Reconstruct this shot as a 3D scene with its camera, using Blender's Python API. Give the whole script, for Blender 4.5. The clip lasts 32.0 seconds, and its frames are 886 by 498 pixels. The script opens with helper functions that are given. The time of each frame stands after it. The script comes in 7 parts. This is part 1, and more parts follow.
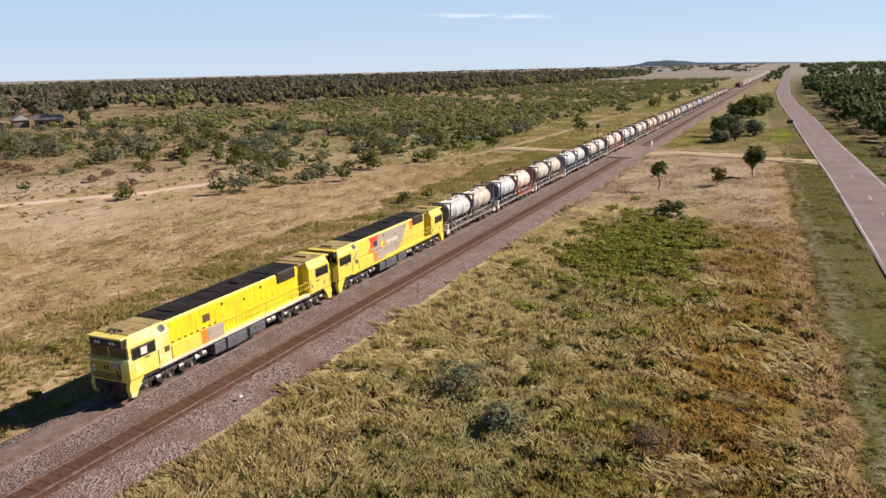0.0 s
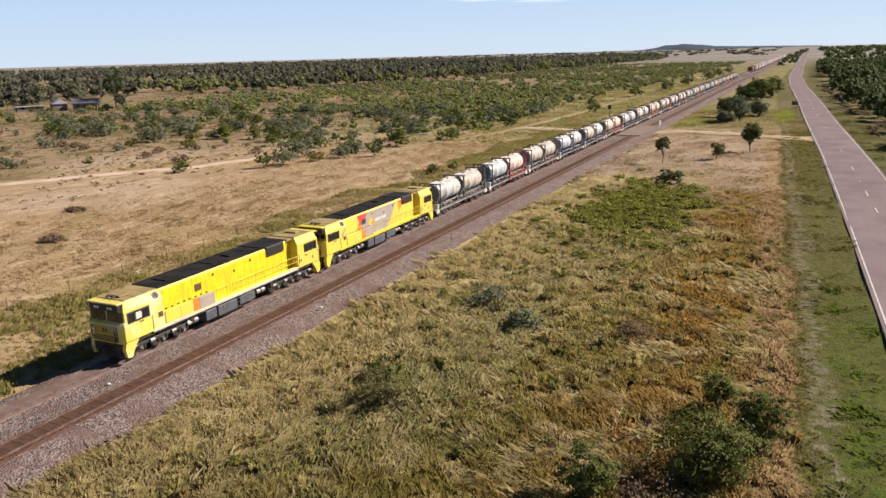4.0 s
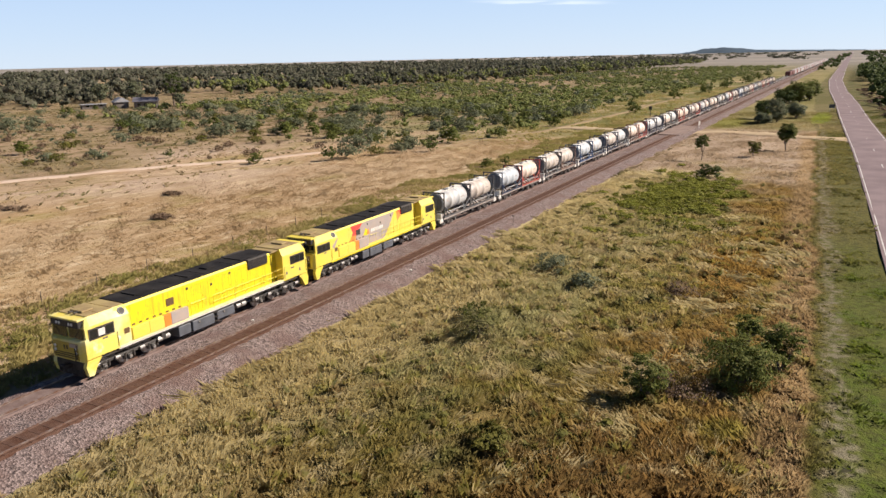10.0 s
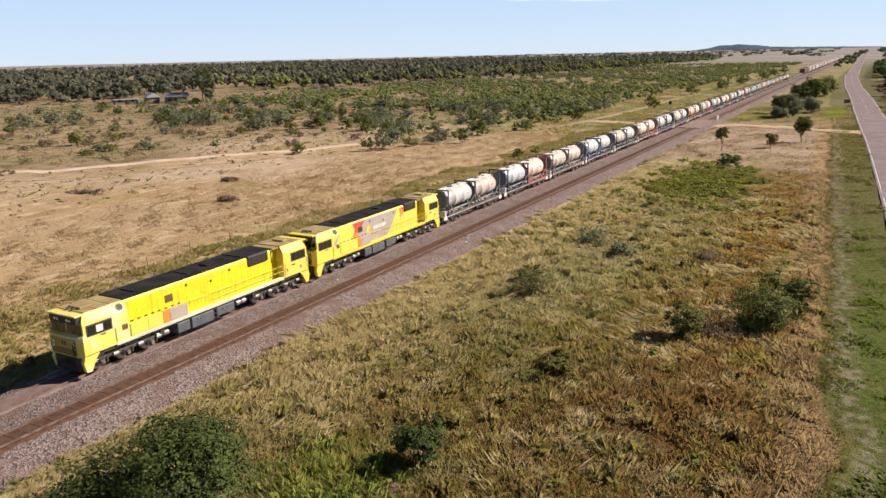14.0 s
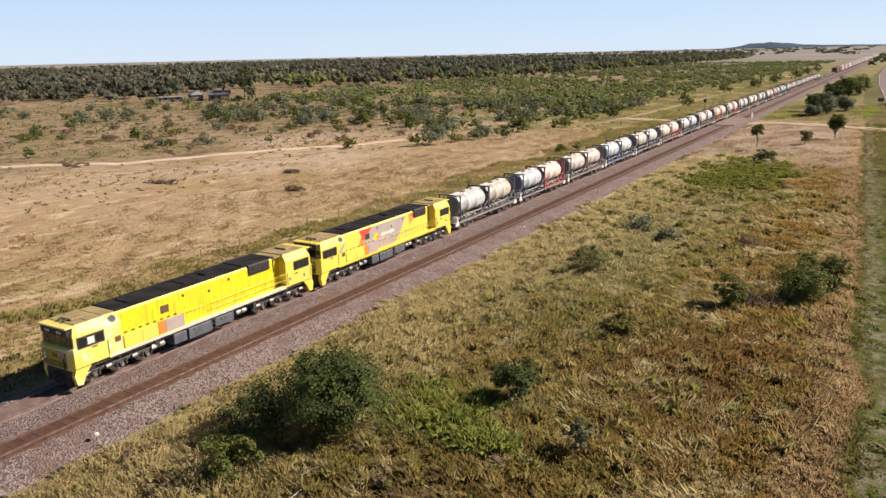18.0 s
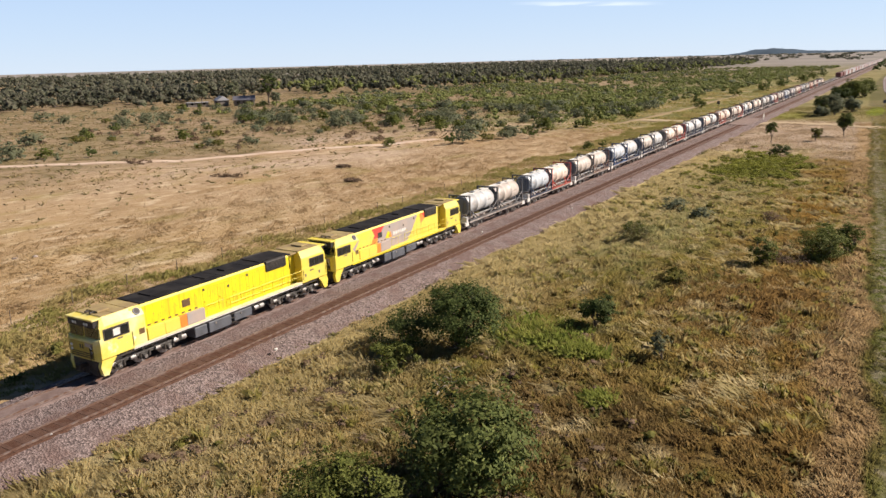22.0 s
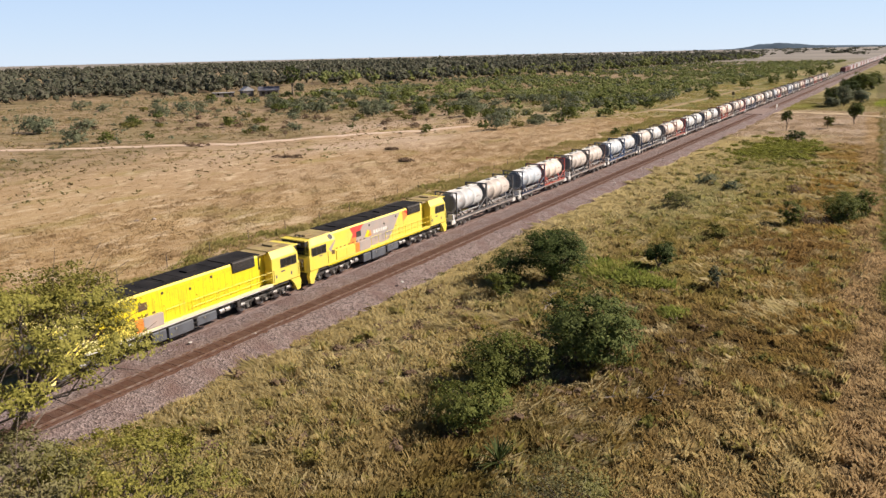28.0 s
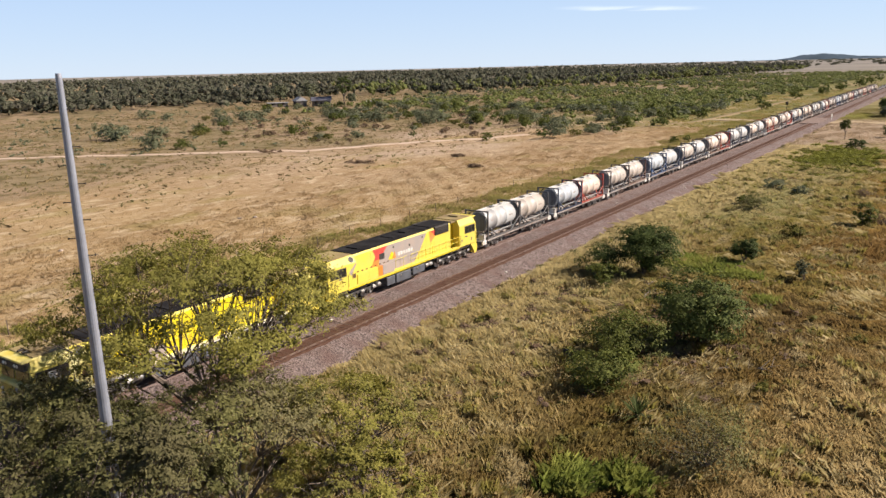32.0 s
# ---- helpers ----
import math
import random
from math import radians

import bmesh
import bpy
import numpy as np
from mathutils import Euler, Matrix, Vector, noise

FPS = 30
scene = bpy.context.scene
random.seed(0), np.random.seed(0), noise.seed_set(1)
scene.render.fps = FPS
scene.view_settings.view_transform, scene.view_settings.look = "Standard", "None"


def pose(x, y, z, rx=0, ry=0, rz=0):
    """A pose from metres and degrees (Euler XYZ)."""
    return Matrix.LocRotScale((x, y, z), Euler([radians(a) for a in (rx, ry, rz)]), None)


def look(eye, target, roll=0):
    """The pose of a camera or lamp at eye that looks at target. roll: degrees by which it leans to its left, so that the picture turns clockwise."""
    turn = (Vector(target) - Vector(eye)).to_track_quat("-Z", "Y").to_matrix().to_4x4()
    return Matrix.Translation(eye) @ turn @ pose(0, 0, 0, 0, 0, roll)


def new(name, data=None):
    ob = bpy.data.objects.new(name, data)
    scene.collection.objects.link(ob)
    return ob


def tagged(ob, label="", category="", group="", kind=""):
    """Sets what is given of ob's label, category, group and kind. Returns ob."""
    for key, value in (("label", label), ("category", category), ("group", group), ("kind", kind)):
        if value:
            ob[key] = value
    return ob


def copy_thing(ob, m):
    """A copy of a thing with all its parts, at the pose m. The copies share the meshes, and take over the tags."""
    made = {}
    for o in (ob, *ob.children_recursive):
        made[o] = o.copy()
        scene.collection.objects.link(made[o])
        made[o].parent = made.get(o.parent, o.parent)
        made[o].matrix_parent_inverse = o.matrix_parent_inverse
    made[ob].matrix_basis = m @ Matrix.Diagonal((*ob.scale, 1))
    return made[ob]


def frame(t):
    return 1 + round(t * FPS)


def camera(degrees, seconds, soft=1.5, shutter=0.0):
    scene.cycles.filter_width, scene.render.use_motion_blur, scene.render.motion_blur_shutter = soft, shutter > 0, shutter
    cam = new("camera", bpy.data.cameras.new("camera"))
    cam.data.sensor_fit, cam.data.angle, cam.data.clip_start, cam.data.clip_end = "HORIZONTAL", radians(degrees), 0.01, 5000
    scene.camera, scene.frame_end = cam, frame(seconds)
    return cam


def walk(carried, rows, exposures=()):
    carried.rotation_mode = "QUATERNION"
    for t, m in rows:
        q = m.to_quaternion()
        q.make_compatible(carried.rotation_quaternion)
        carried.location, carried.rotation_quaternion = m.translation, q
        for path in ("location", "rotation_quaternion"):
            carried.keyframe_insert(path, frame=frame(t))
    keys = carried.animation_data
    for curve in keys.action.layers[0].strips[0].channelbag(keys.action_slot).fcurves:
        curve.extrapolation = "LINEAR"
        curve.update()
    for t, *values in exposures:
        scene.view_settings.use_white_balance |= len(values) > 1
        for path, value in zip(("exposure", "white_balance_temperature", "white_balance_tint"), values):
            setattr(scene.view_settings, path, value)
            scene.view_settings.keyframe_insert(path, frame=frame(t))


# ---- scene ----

def eye(x, y, z, yaw, pitch, roll):
    """A camera pose from a place, a heading to the left of +y, a pitch and a lean."""
    return pose(x, y, z, 90 + pitch, 0, yaw) @ pose(0, 0, 0, 0, 0, roll)


cam = camera(60.19, 32.0, soft=1.5)
walk(cam, [
    (0, eye(31.65, -26.91, 16.70, 24.53, -13.31, -1.42)),
    (0.5, eye(32.02, -28.65, 16.63, 24.64, -13.09, -1.48)),
    (1, eye(32.50, -30.47, 16.61, 24.73, -13.09, -1.58)),
    (1.5, eye(33.04, -32.24, 16.62, 24.94, -13.18, -1.64)),
    (2, eye(33.57, -33.89, 16.63, 24.98, -13.42, -1.67)),
    (2.5, eye(34.09, -35.37, 16.66, 25.01, -13.71, -1.70)),
    (3, eye(34.57, -36.65, 16.74, 25.03, -13.98, -1.66)),
    (3.5, eye(35.03, -37.73, 16.74, 25.09, -14.19, -1.64)),
    (4, eye(35.41, -38.63, 16.74, 25.71, -14.37, -1.61)),
    (4.5, eye(35.71, -39.41, 16.74, 26.61, -14.53, -1.56)),
    (5, eye(35.95, -40.08, 16.74, 27.51, -14.64, -1.52)),
    (5.5, eye(36.13, -40.68, 16.76, 28.13, -14.71, -1.48)),
    (6, eye(36.27, -41.24, 16.80, 28.20, -14.73, -1.45)),
    (6.5, eye(36.39, -41.90, 16.89, 28.20, -14.66, -1.41)),
    (7, eye(36.46, -42.66, 16.95, 28.19, -14.59, -1.36)),
    (7.5, eye(36.53, -43.49, 17.00, 28.19, -14.51, -1.32)),
    (8, eye(36.58, -44.43, 17.01, 28.19, -14.42, -1.32)),
    (8.5, eye(36.61, -45.45, 16.99, 28.20, -14.34, -1.30)),
    (9, eye(36.69, -46.59, 16.98, 28.21, -14.22, -1.30)),
    (9.5, eye(36.76, -47.76, 16.95, 28.21, -14.18, -1.31)),
    (10, eye(36.85, -48.98, 16.88, 28.22, -14.15, -1.33)),
    (10.5, eye(36.97, -50.24, 16.85, 28.24, -14.15, -1.33)),
    (11, eye(37.05, -51.48, 16.81, 28.28, -14.15, -1.32)),
    (11.5, eye(37.17, -52.69, 16.78, 28.34, -14.20, -1.33)),
    (12, eye(37.26, -53.86, 16.75, 28.39, -14.22, -1.35)),
    (12.5, eye(37.33, -54.95, 16.78, 28.50, -14.27, -1.34)),
    (13, eye(37.39, -55.99, 16.79, 28.65, -14.29, -1.33)),
    (13.5, eye(37.44, -57.01, 16.83, 28.84, -14.32, -1.34)),
    (14, eye(37.46, -57.98, 16.84, 29.16, -14.34, -1.33)),
    (14.5, eye(37.49, -58.93, 16.91, 29.60, -14.39, -1.33)),
    (15, eye(37.54, -59.88, 16.99, 30.10, -14.44, -1.34)),
    (15.5, eye(37.60, -60.84, 17.07, 30.57, -14.50, -1.34)),
    (16, eye(37.65, -61.81, 17.14, 30.95, -14.54, -1.35)),
    (16.5, eye(37.70, -62.78, 17.18, 31.17, -14.57, -1.35)),
    (17, eye(37.74, -63.76, 17.18, 31.16, -14.59, -1.35)),
    (17.5, eye(37.77, -64.75, 17.19, 31.14, -14.58, -1.34)),
    (18, eye(37.82, -65.81, 17.21, 31.13, -14.43, -1.35)),
    (18.5, eye(37.84, -67.05, 17.18, 31.14, -14.26, -1.38)),
    (19, eye(37.82, -68.45, 17.16, 31.19, -14.08, -1.45)),
    (19.5, eye(37.78, -70.02, 17.08, 31.23, -13.92, -1.47)),
    (20, eye(37.77, -71.69, 17.00, 31.30, -13.88, -1.52)),
    (20.5, eye(37.77, -73.31, 16.95, 31.34, -13.86, -1.54)),
    (21, eye(37.81, -74.94, 16.92, 31.36, -13.84, -1.53)),
    (21.5, eye(37.88, -76.54, 16.88, 31.39, -13.82, -1.55)),
    (22, eye(38.02, -78.09, 16.81, 31.43, -13.90, -1.58)),
    (22.5, eye(38.13, -79.54, 16.73, 31.46, -13.95, -1.60)),
    (23, eye(38.19, -80.90, 16.67, 31.47, -14.03, -1.59)),
    (23.5, eye(38.29, -82.21, 16.65, 31.48, -14.10, -1.58)),
    (24, eye(38.34, -83.40, 16.65, 31.50, -14.19, -1.58)),
    (24.5, eye(38.43, -84.59, 16.65, 31.53, -14.29, -1.58)),
    (25, eye(38.47, -85.68, 16.67, 31.54, -14.41, -1.56)),
    (25.5, eye(38.44, -86.67, 16.65, 31.53, -14.43, -1.50)),
    (26, eye(38.37, -87.65, 16.59, 31.53, -14.42, -1.46)),
    (26.5, eye(38.28, -88.61, 16.51, 31.53, -14.39, -1.44)),
    (27, eye(38.16, -89.55, 16.46, 31.54, -14.36, -1.41)),
    (27.5, eye(38.02, -90.47, 16.45, 31.58, -14.34, -1.39)),
    (28, eye(37.87, -91.36, 16.52, 31.64, -14.36, -1.36)),
    (28.5, eye(37.74, -92.27, 16.64, 31.70, -14.36, -1.33)),
    (29, eye(37.57, -93.12, 16.70, 32.15, -14.35, -1.33)),
    (29.5, eye(37.41, -93.95, 16.74, 33.21, -14.32, -1.34)),
    (30, eye(37.27, -94.74, 16.77, 33.76, -14.24, -1.32)),
    (30.5, eye(37.10, -95.56, 16.71, 33.84, -14.09, -1.32)),
    (31, eye(36.84, -96.50, 16.61, 34.03, -13.88, -1.35)),
    (31.5, eye(36.49, -97.56, 16.54, 34.32, -13.63, -1.40)),
    (32, eye(36.09, -98.79, 16.47, 34.34, -13.49, -1.45)),
], exposures=[(0, 0.65), (3.5, 0.68), (6.5, 0.77), (32, 0.78)])

# ---- light ----
SUN_AZ = math.atan2(0.77, 0.64)      # clockwise from +y
SUN_EL = radians(35)
world = bpy.data.worlds.new("world")
scene.world = world
world.use_nodes = True
wn = world.node_tree.nodes
sky = wn.new("ShaderNodeTexSky")
sky.sky_type, sky.sun_disc = "NISHITA", False
sky.sun_elevation, sky.sun_rotation = SUN_EL, SUN_AZ
sky.air_density, sky.dust_density, sky.ozone_density = 0.8, 0.0, 2.5
up = wn.new("ShaderNodeSeparateXYZ")
world.node_tree.links.new(wn.new("ShaderNodeTexCoord").outputs["Generated"], up.inputs[0])
rampn = wn.new("ShaderNodeMapRange")
rampn.inputs["From Max"].default_value = 0.22
world.node_tree.links.new(up.outputs["Z"], rampn.inputs["Value"])
band = wn.new("ShaderNodeMix")
band.data_type = "RGBA"
band.inputs[6].default_value, band.inputs[7].default_value = (7.4, 8.9, 11.1, 1), (4.4, 6.9, 11.1, 1)
world.node_tree.links.new(rampn.outputs["Result"], band.inputs[0])
rampz = wn.new("ShaderNodeMapRange")
rampz.inputs["From Min"].default_value, rampz.inputs["From Max"].default_value = 0.09, 0.36
world.node_tree.links.new(up.outputs["Z"], rampz.inputs["Value"])
deep = wn.new("ShaderNodeMix")
deep.data_type = "RGBA"
deep.inputs[7].default_value = (0.12, 0.36, 1.05, 1)
world.node_tree.links.new(rampz.outputs["Result"], deep.inputs[0])
world.node_tree.links.new(band.outputs[2], deep.inputs[6])
haze = wn.new("ShaderNodeMix")
haze.data_type = "RGBA"
haze.inputs[0].default_value = 0.82
world.node_tree.links.new(sky.outputs["Color"], haze.inputs[6])
world.node_tree.links.new(deep.outputs[2], haze.inputs[7])
# one thin streak of cirrus low in the sky


def sky_math(op, a, b, c=0.0):
    n = wn.new("ShaderNodeMath")
    n.operation = op
    for i, v in enumerate((a, b, c)):
        if isinstance(v, bpy.types.NodeSocket):
            world.node_tree.links.new(v, n.inputs[i])
        else:
            n.inputs[i].default_value = v
    return n.outputs[0]


def sky_ramp(v, lo, hi):
    n = wn.new("ShaderNodeMapRange")
    n.interpolation_type = "SMOOTHSTEP"
    n.inputs["From Min"].default_value, n.inputs["From Max"].default_value = lo, hi
    world.node_tree.links.new(v, n.inputs["Value"])
    return n.outputs["Result"]


wisp = wn.new("ShaderNodeTexNoise")
wisp.inputs["Scale"].default_value, wisp.inputs["Detail"].default_value = 22.0, 5.0
stretch = wn.new("ShaderNodeMapping")
stretch.inputs["Scale"].default_value = (1, 1, 14)
world.node_tree.links.new(up.inputs[0].links[0].from_socket, stretch.inputs["Vector"])
world.node_tree.links.new(stretch.outputs["Vector"], wisp.inputs["Vector"])
off = sky_math("SUBTRACT", up.outputs["Z"], sky_math("MULTIPLY_ADD", up.outputs["X"], -0.04, 0.048))
off = sky_math("MULTIPLY_ADD", sky_math("SUBTRACT", wisp.outputs["Fac"], 0.5), 0.006, off)
streak = sky_math("MULTIPLY", sky_ramp(sky_math("ABSOLUTE", off, 0.0), 0.0035, 0.0005), sky_ramp(sky_math("ABSOLUTE", sky_math("ADD", up.outputs["X"], 0.352), 0.0), 0.095, 0.03))
streak = sky_math("MULTIPLY", sky_math("MULTIPLY", streak, sky_ramp(up.outputs["Y"], 0.0, 0.2)), sky_math("MULTIPLY", sky_ramp(wisp.outputs["Fac"], 0.2, 0.6), 0.42))
cirrus = wn.new("ShaderNodeMix")
cirrus.data_type = "RGBA"
cirrus.inputs[7].default_value = (12.5, 13.0, 13.5, 1)
world.node_tree.links.new(streak, cirrus.inputs[0])
world.node_tree.links.new(haze.outputs[2], cirrus.inputs[6])
world.node_tree.links.new(cirrus.outputs[2], wn["Background"].inputs["Color"])
wn["Background"].inputs["Strength"].default_value = 0.055
sun = new("sun", bpy.data.lights.new("sun", "SUN"))
sun.data.energy, sun.data.angle, sun.data.color = 5.0, radians(0.55), (1.0, 0.885, 0.775)
sun.matrix_basis = look((0, 0, 0), (-math.sin(SUN_AZ) * math.cos(SUN_EL), -math.cos(SUN_AZ) * math.cos(SUN_EL), -math.sin(SUN_EL)))

# ---- how far the train has come, each second ----
DIST = [0.0, 2.45, 4.91, 7.34, 9.71, 12.07, 14.42, 16.80, 19.18, 21.57, 23.96, 26.34, 28.79, 31.19, 33.54, 35.88, 38.33, 40.92, 43.56, 46.24, 48.96, 51.65, 54.34, 57.08, 59.80, 62.59, 65.40, 68.21, 71.05, 73.90, 76.71, 79.52, 82.29]

# ---- material helpers ----
def mat(name, rough=0.7, metal=0.0):
    m = bpy.data.materials.new(name)
    m.use_nodes = True
    nt = m.node_tree
    b = nt.nodes["Principled BSDF"]
    b.inputs["Roughness"].default_value = rough
    b.inputs["Metallic"].default_value = metal
    return m, nt, b


def mix(nt, fac, a, b):
    """Mixes two colours or sockets by fac."""
    n = nt.nodes.new("ShaderNodeMix")
    n.data_type = "RGBA"
    for key, val in ((0, fac), (6, a), (7, b)):
        if isinstance(val, bpy.types.NodeSocket):
            nt.links.new(val, n.inputs[key])
        elif key == 0:
            n.inputs[key].default_value = val
        else:
            n.inputs[key].default_value = (*val, 1) if len(val) == 3 else val
    return n.outputs[2]


def noise_at(nt, scale, lo=0.35, hi=0.65, detail=4.0, coord="pos", stretch=None):
    """Noise from 0 to 1, in the world's or the object's metres."""
    n = nt.nodes.new("ShaderNodeTexNoise")
    n.inputs["Scale"].default_value, n.inputs["Detail"].default_value = scale, detail
    if coord == "pos":
        src = nt.nodes.new("ShaderNodeNewGeometry").outputs["Position"]
    else:
        src = nt.nodes.new("ShaderNodeTexCoord").outputs["Object"]
    if stretch:
        mp = nt.nodes.new("ShaderNodeMapping")
        mp.inputs["Scale"].default_value = stretch
        nt.links.new(src, mp.inputs["Vector"])
        src = mp.outputs["Vector"]
    nt.links.new(src, n.inputs["Vector"])
    r = nt.nodes.new("ShaderNodeMapRange")
    r.inputs["From Min"].default_value, r.inputs["From Max"].default_value = lo, hi
    nt.links.new(n.outputs["Fac"], r.inputs["Value"])
    return r.outputs["Result"]


def bump(nt, b, height, strength=0.4, dist=0.02):
    n = nt.nodes.new("ShaderNodeBump")
    n.inputs["Strength"].default_value, n.inputs["Distance"].default_value = strength, dist
    nt.links.new(height, n.inputs["Height"])
    nt.links.new(n.outputs["Normal"], b.inputs["Normal"])


def plain(name, c, c2=None, rough=0.6, metal=0.0, scale=2.0, grain=30.0, bumpy=0.0, coord="obj"):
    """A surface of two close colours in large stains and a fine grain."""
    m, nt, b = mat(name, rough, metal)
    c2 = c2 or tuple(v * 0.72 for v in c)
    col = mix(nt, noise_at(nt, scale, 0.4, 0.68, 5, coord), c, c2)
    n2 = noise_at(nt, grain, 0.3, 0.8, 3, coord)
    col = mix(nt, n2, col, mix(nt, 0.25, col, (c2[0] * 0.6, c2[1] * 0.6, c2[2] * 0.6)))
    nt.links.new(col, b.inputs["Base Color"])
    if rough >= 0.85:
        b.inputs["Specular IOR Level"].default_value = 0.12
    if bumpy:
        bump(nt, b, n2, bumpy)
    return m


def lift(nt, b, amount):
    """Shades blades and leaves more like the mass that they form: their normals lean upwards."""
    n = nt.nodes.new("ShaderNodeMix")
    n.data_type = "VECTOR"
    n.inputs[0].default_value = amount
    nt.links.new(nt.nodes.new("ShaderNodeNewGeometry").outputs["Normal"], n.inputs[4])
    n.inputs[5].default_value = (0.12, 0.1, 1.0)
    v = nt.nodes.new("ShaderNodeVectorMath")
    v.operation = "NORMALIZE"
    nt.links.new(n.outputs[1], v.inputs[0])
    nt.links.new(v.outputs[0], b.inputs["Normal"])
    return v.outputs[0]


def through_light(nt, b, col, normal, share):
    """Light that passes through blades and leaves."""
    t = nt.nodes.new("ShaderNodeBsdfTranslucent")
    nt.links.new(col, t.inputs["Color"])
    s = nt.nodes.new("ShaderNodeMixShader")
    s.inputs[0].default_value = share
    nt.links.new(b.outputs[0], s.inputs[1])
    nt.links.new(t.outputs[0], s.inputs[2])
    nt.links.new(s.outputs[0], nt.nodes["Material Output"].inputs["Surface"])


def island(nt):
    return nt.nodes.new("ShaderNodeNewGeometry").outputs["Random Per Island"]


def leaves(name, a, b2, c):
    """Foliage whose leaves differ one from the other."""
    m, nt, b = mat(name, 0.7)
    b.inputs["Specular IOR Level"].default_value = 0.10
    lift(nt, b, 0.25)
    r = island(nt)
    col = mix(nt, r, a, b2)
    col = mix(nt, noise_at(nt, 0.35, 0.42, 0.66, 3), col, c)
    nt.links.new(col, b.inputs["Base Color"])
    t = nt.nodes.new("ShaderNodeBsdfTranslucent")
    nt.links.new(col, t.inputs["Color"])
    s = nt.nodes.new("ShaderNodeMixShader")
    s.inputs[0].default_value = 0.30
    nt.links.new(b.outputs[0], s.inputs[1])
    nt.links.new(t.outputs[0], s.inputs[2])
    nt.links.new(s.outputs[0], nt.nodes["Material Output"].inputs["Surface"])
    return m


def ramp(nt, src, lo, hi):
    r = nt.nodes.new("ShaderNodeMapRange")
    r.interpolation_type = "SMOOTHSTEP"
    r.inputs["From Min"].default_value, r.inputs["From Max"].default_value = lo, hi
    nt.links.new(src, r.inputs["Value"])
    return r.outputs["Result"]


# ---- mesh helpers ----
def part(name, bm, material, parent=None, label="", smooth=False):
    me = bpy.data.meshes.new(name)
    bm.to_mesh(me)
    bm.free()
    me.materials.append(material)
    if smooth:
        me.shade_smooth()
    ob = new(name, me)
    if parent is not None:
        ob.parent = parent
    if label:
        tagged(ob, label)
    return ob


def raw(name, verts, faces, material, parent=None, smooth=False):
    me = bpy.data.meshes.new(name)
    verts, faces = np.asarray(verts, np.float32), np.asarray(faces, np.int32)
    me.vertices.add(len(verts))
    me.vertices.foreach_set("co", verts.ravel())
    k = faces.shape[1]
    me.loops.add(faces.size)
    me.loops.foreach_set("vertex_index", faces.ravel())
    me.polygons.add(len(faces))
    me.polygons.foreach_set("loop_start", np.arange(0, faces.size, k, dtype=np.int32))
    me.update(calc_edges=True)
    me.validate()
    me.materials.append(material)
    if smooth:
        me.shade_smooth()
    else:
        me.shade_flat()
    ob = new(name, me)
    if parent is not None:
        ob.parent = parent
    return ob


def box(bm, x0, x1, y0, y1, z0, z1, bevel=0.0):
    vs = [bm.verts.new((x, y, z)) for x in (x0, x1) for y in (y0, y1) for z in (z0, z1)]
    fs = [bm.faces.new([vs[i] for i in f]) for f in ((0, 1, 3, 2), (4, 6, 7, 5), (0, 4, 5, 1), (2, 3, 7, 6), (0, 2, 6, 4), (1, 5, 7, 3))]
    if bevel:
        es = list({e for f in fs for e in f.edges})
        bmesh.ops.bevel(bm, geom=es, offset=bevel, segments=2, affect="EDGES", profile=0.5)
    return bm


def boxes(*items, bevel=0.0):
    bm = bmesh.new()
    for it in items:
        box(bm, *it, bevel=bevel)
    return bm


def tube(bm, p, q, r0, r1=None, seg=8, caps=True):
    r1 = r0 if r1 is None else r1
    p, q = Vector(p), Vector(q)
    m = (q - p).to_track_quat("Z", "Y").to_matrix()
    rings = []
    for c, r in ((p, r0), (q, r1)):
        rings.append([bm.verts.new(c + m @ Vector((r * math.cos(a), r * math.sin(a), 0))) for a in (2 * math.pi * i / seg for i in range(seg))])
    for i in range(seg):
        j = (i + 1) % seg
        bm.faces.new((rings[0][i], rings[0][j], rings[1][j], rings[1][i]))
    if caps:
        bm.faces.new(rings[0][::-1])
        bm.faces.new(rings[1])
    return bm


def loft(bm, stations, caps=True):
    """Rings of equal count, joined one to the next."""
    rings = [[bm.verts.new(v) for v in ring] for ring in stations]
    k = len(rings[0])
    for a, b in zip(rings, rings[1:]):
        for i in range(k):
            j = (i + 1) % k
            bm.faces.new((a[i], a[j], b[j], b[i]))
    if caps:
        bm.faces.new(rings[0][::-1])
        bm.faces.new(rings[-1])
    bmesh.ops.recalc_face_normals(bm, faces=bm.faces)
    return bm


def empty(name, x=0, y=0, z=0):
    ob = new(name)
    ob.location = (x, y, z)
    return ob


# ---- materials ----
def axis_of(nt, k):
    sep = nt.nodes.new("ShaderNodeSeparateXYZ")
    nt.links.new(nt.nodes.new("ShaderNodeNewGeometry").outputs["Position"], sep.inputs[0])
    return sep.outputs[k]


def calc(nt, op, a, b, c=0.0):
    n = nt.nodes.new("ShaderNodeMath")
    n.operation = op
    for i, v in enumerate((a, b, c)):
        if isinstance(v, bpy.types.NodeSocket):
            nt.links.new(v, n.inputs[i])
        else:
            n.inputs[i].default_value = v
    return n.outputs[0]


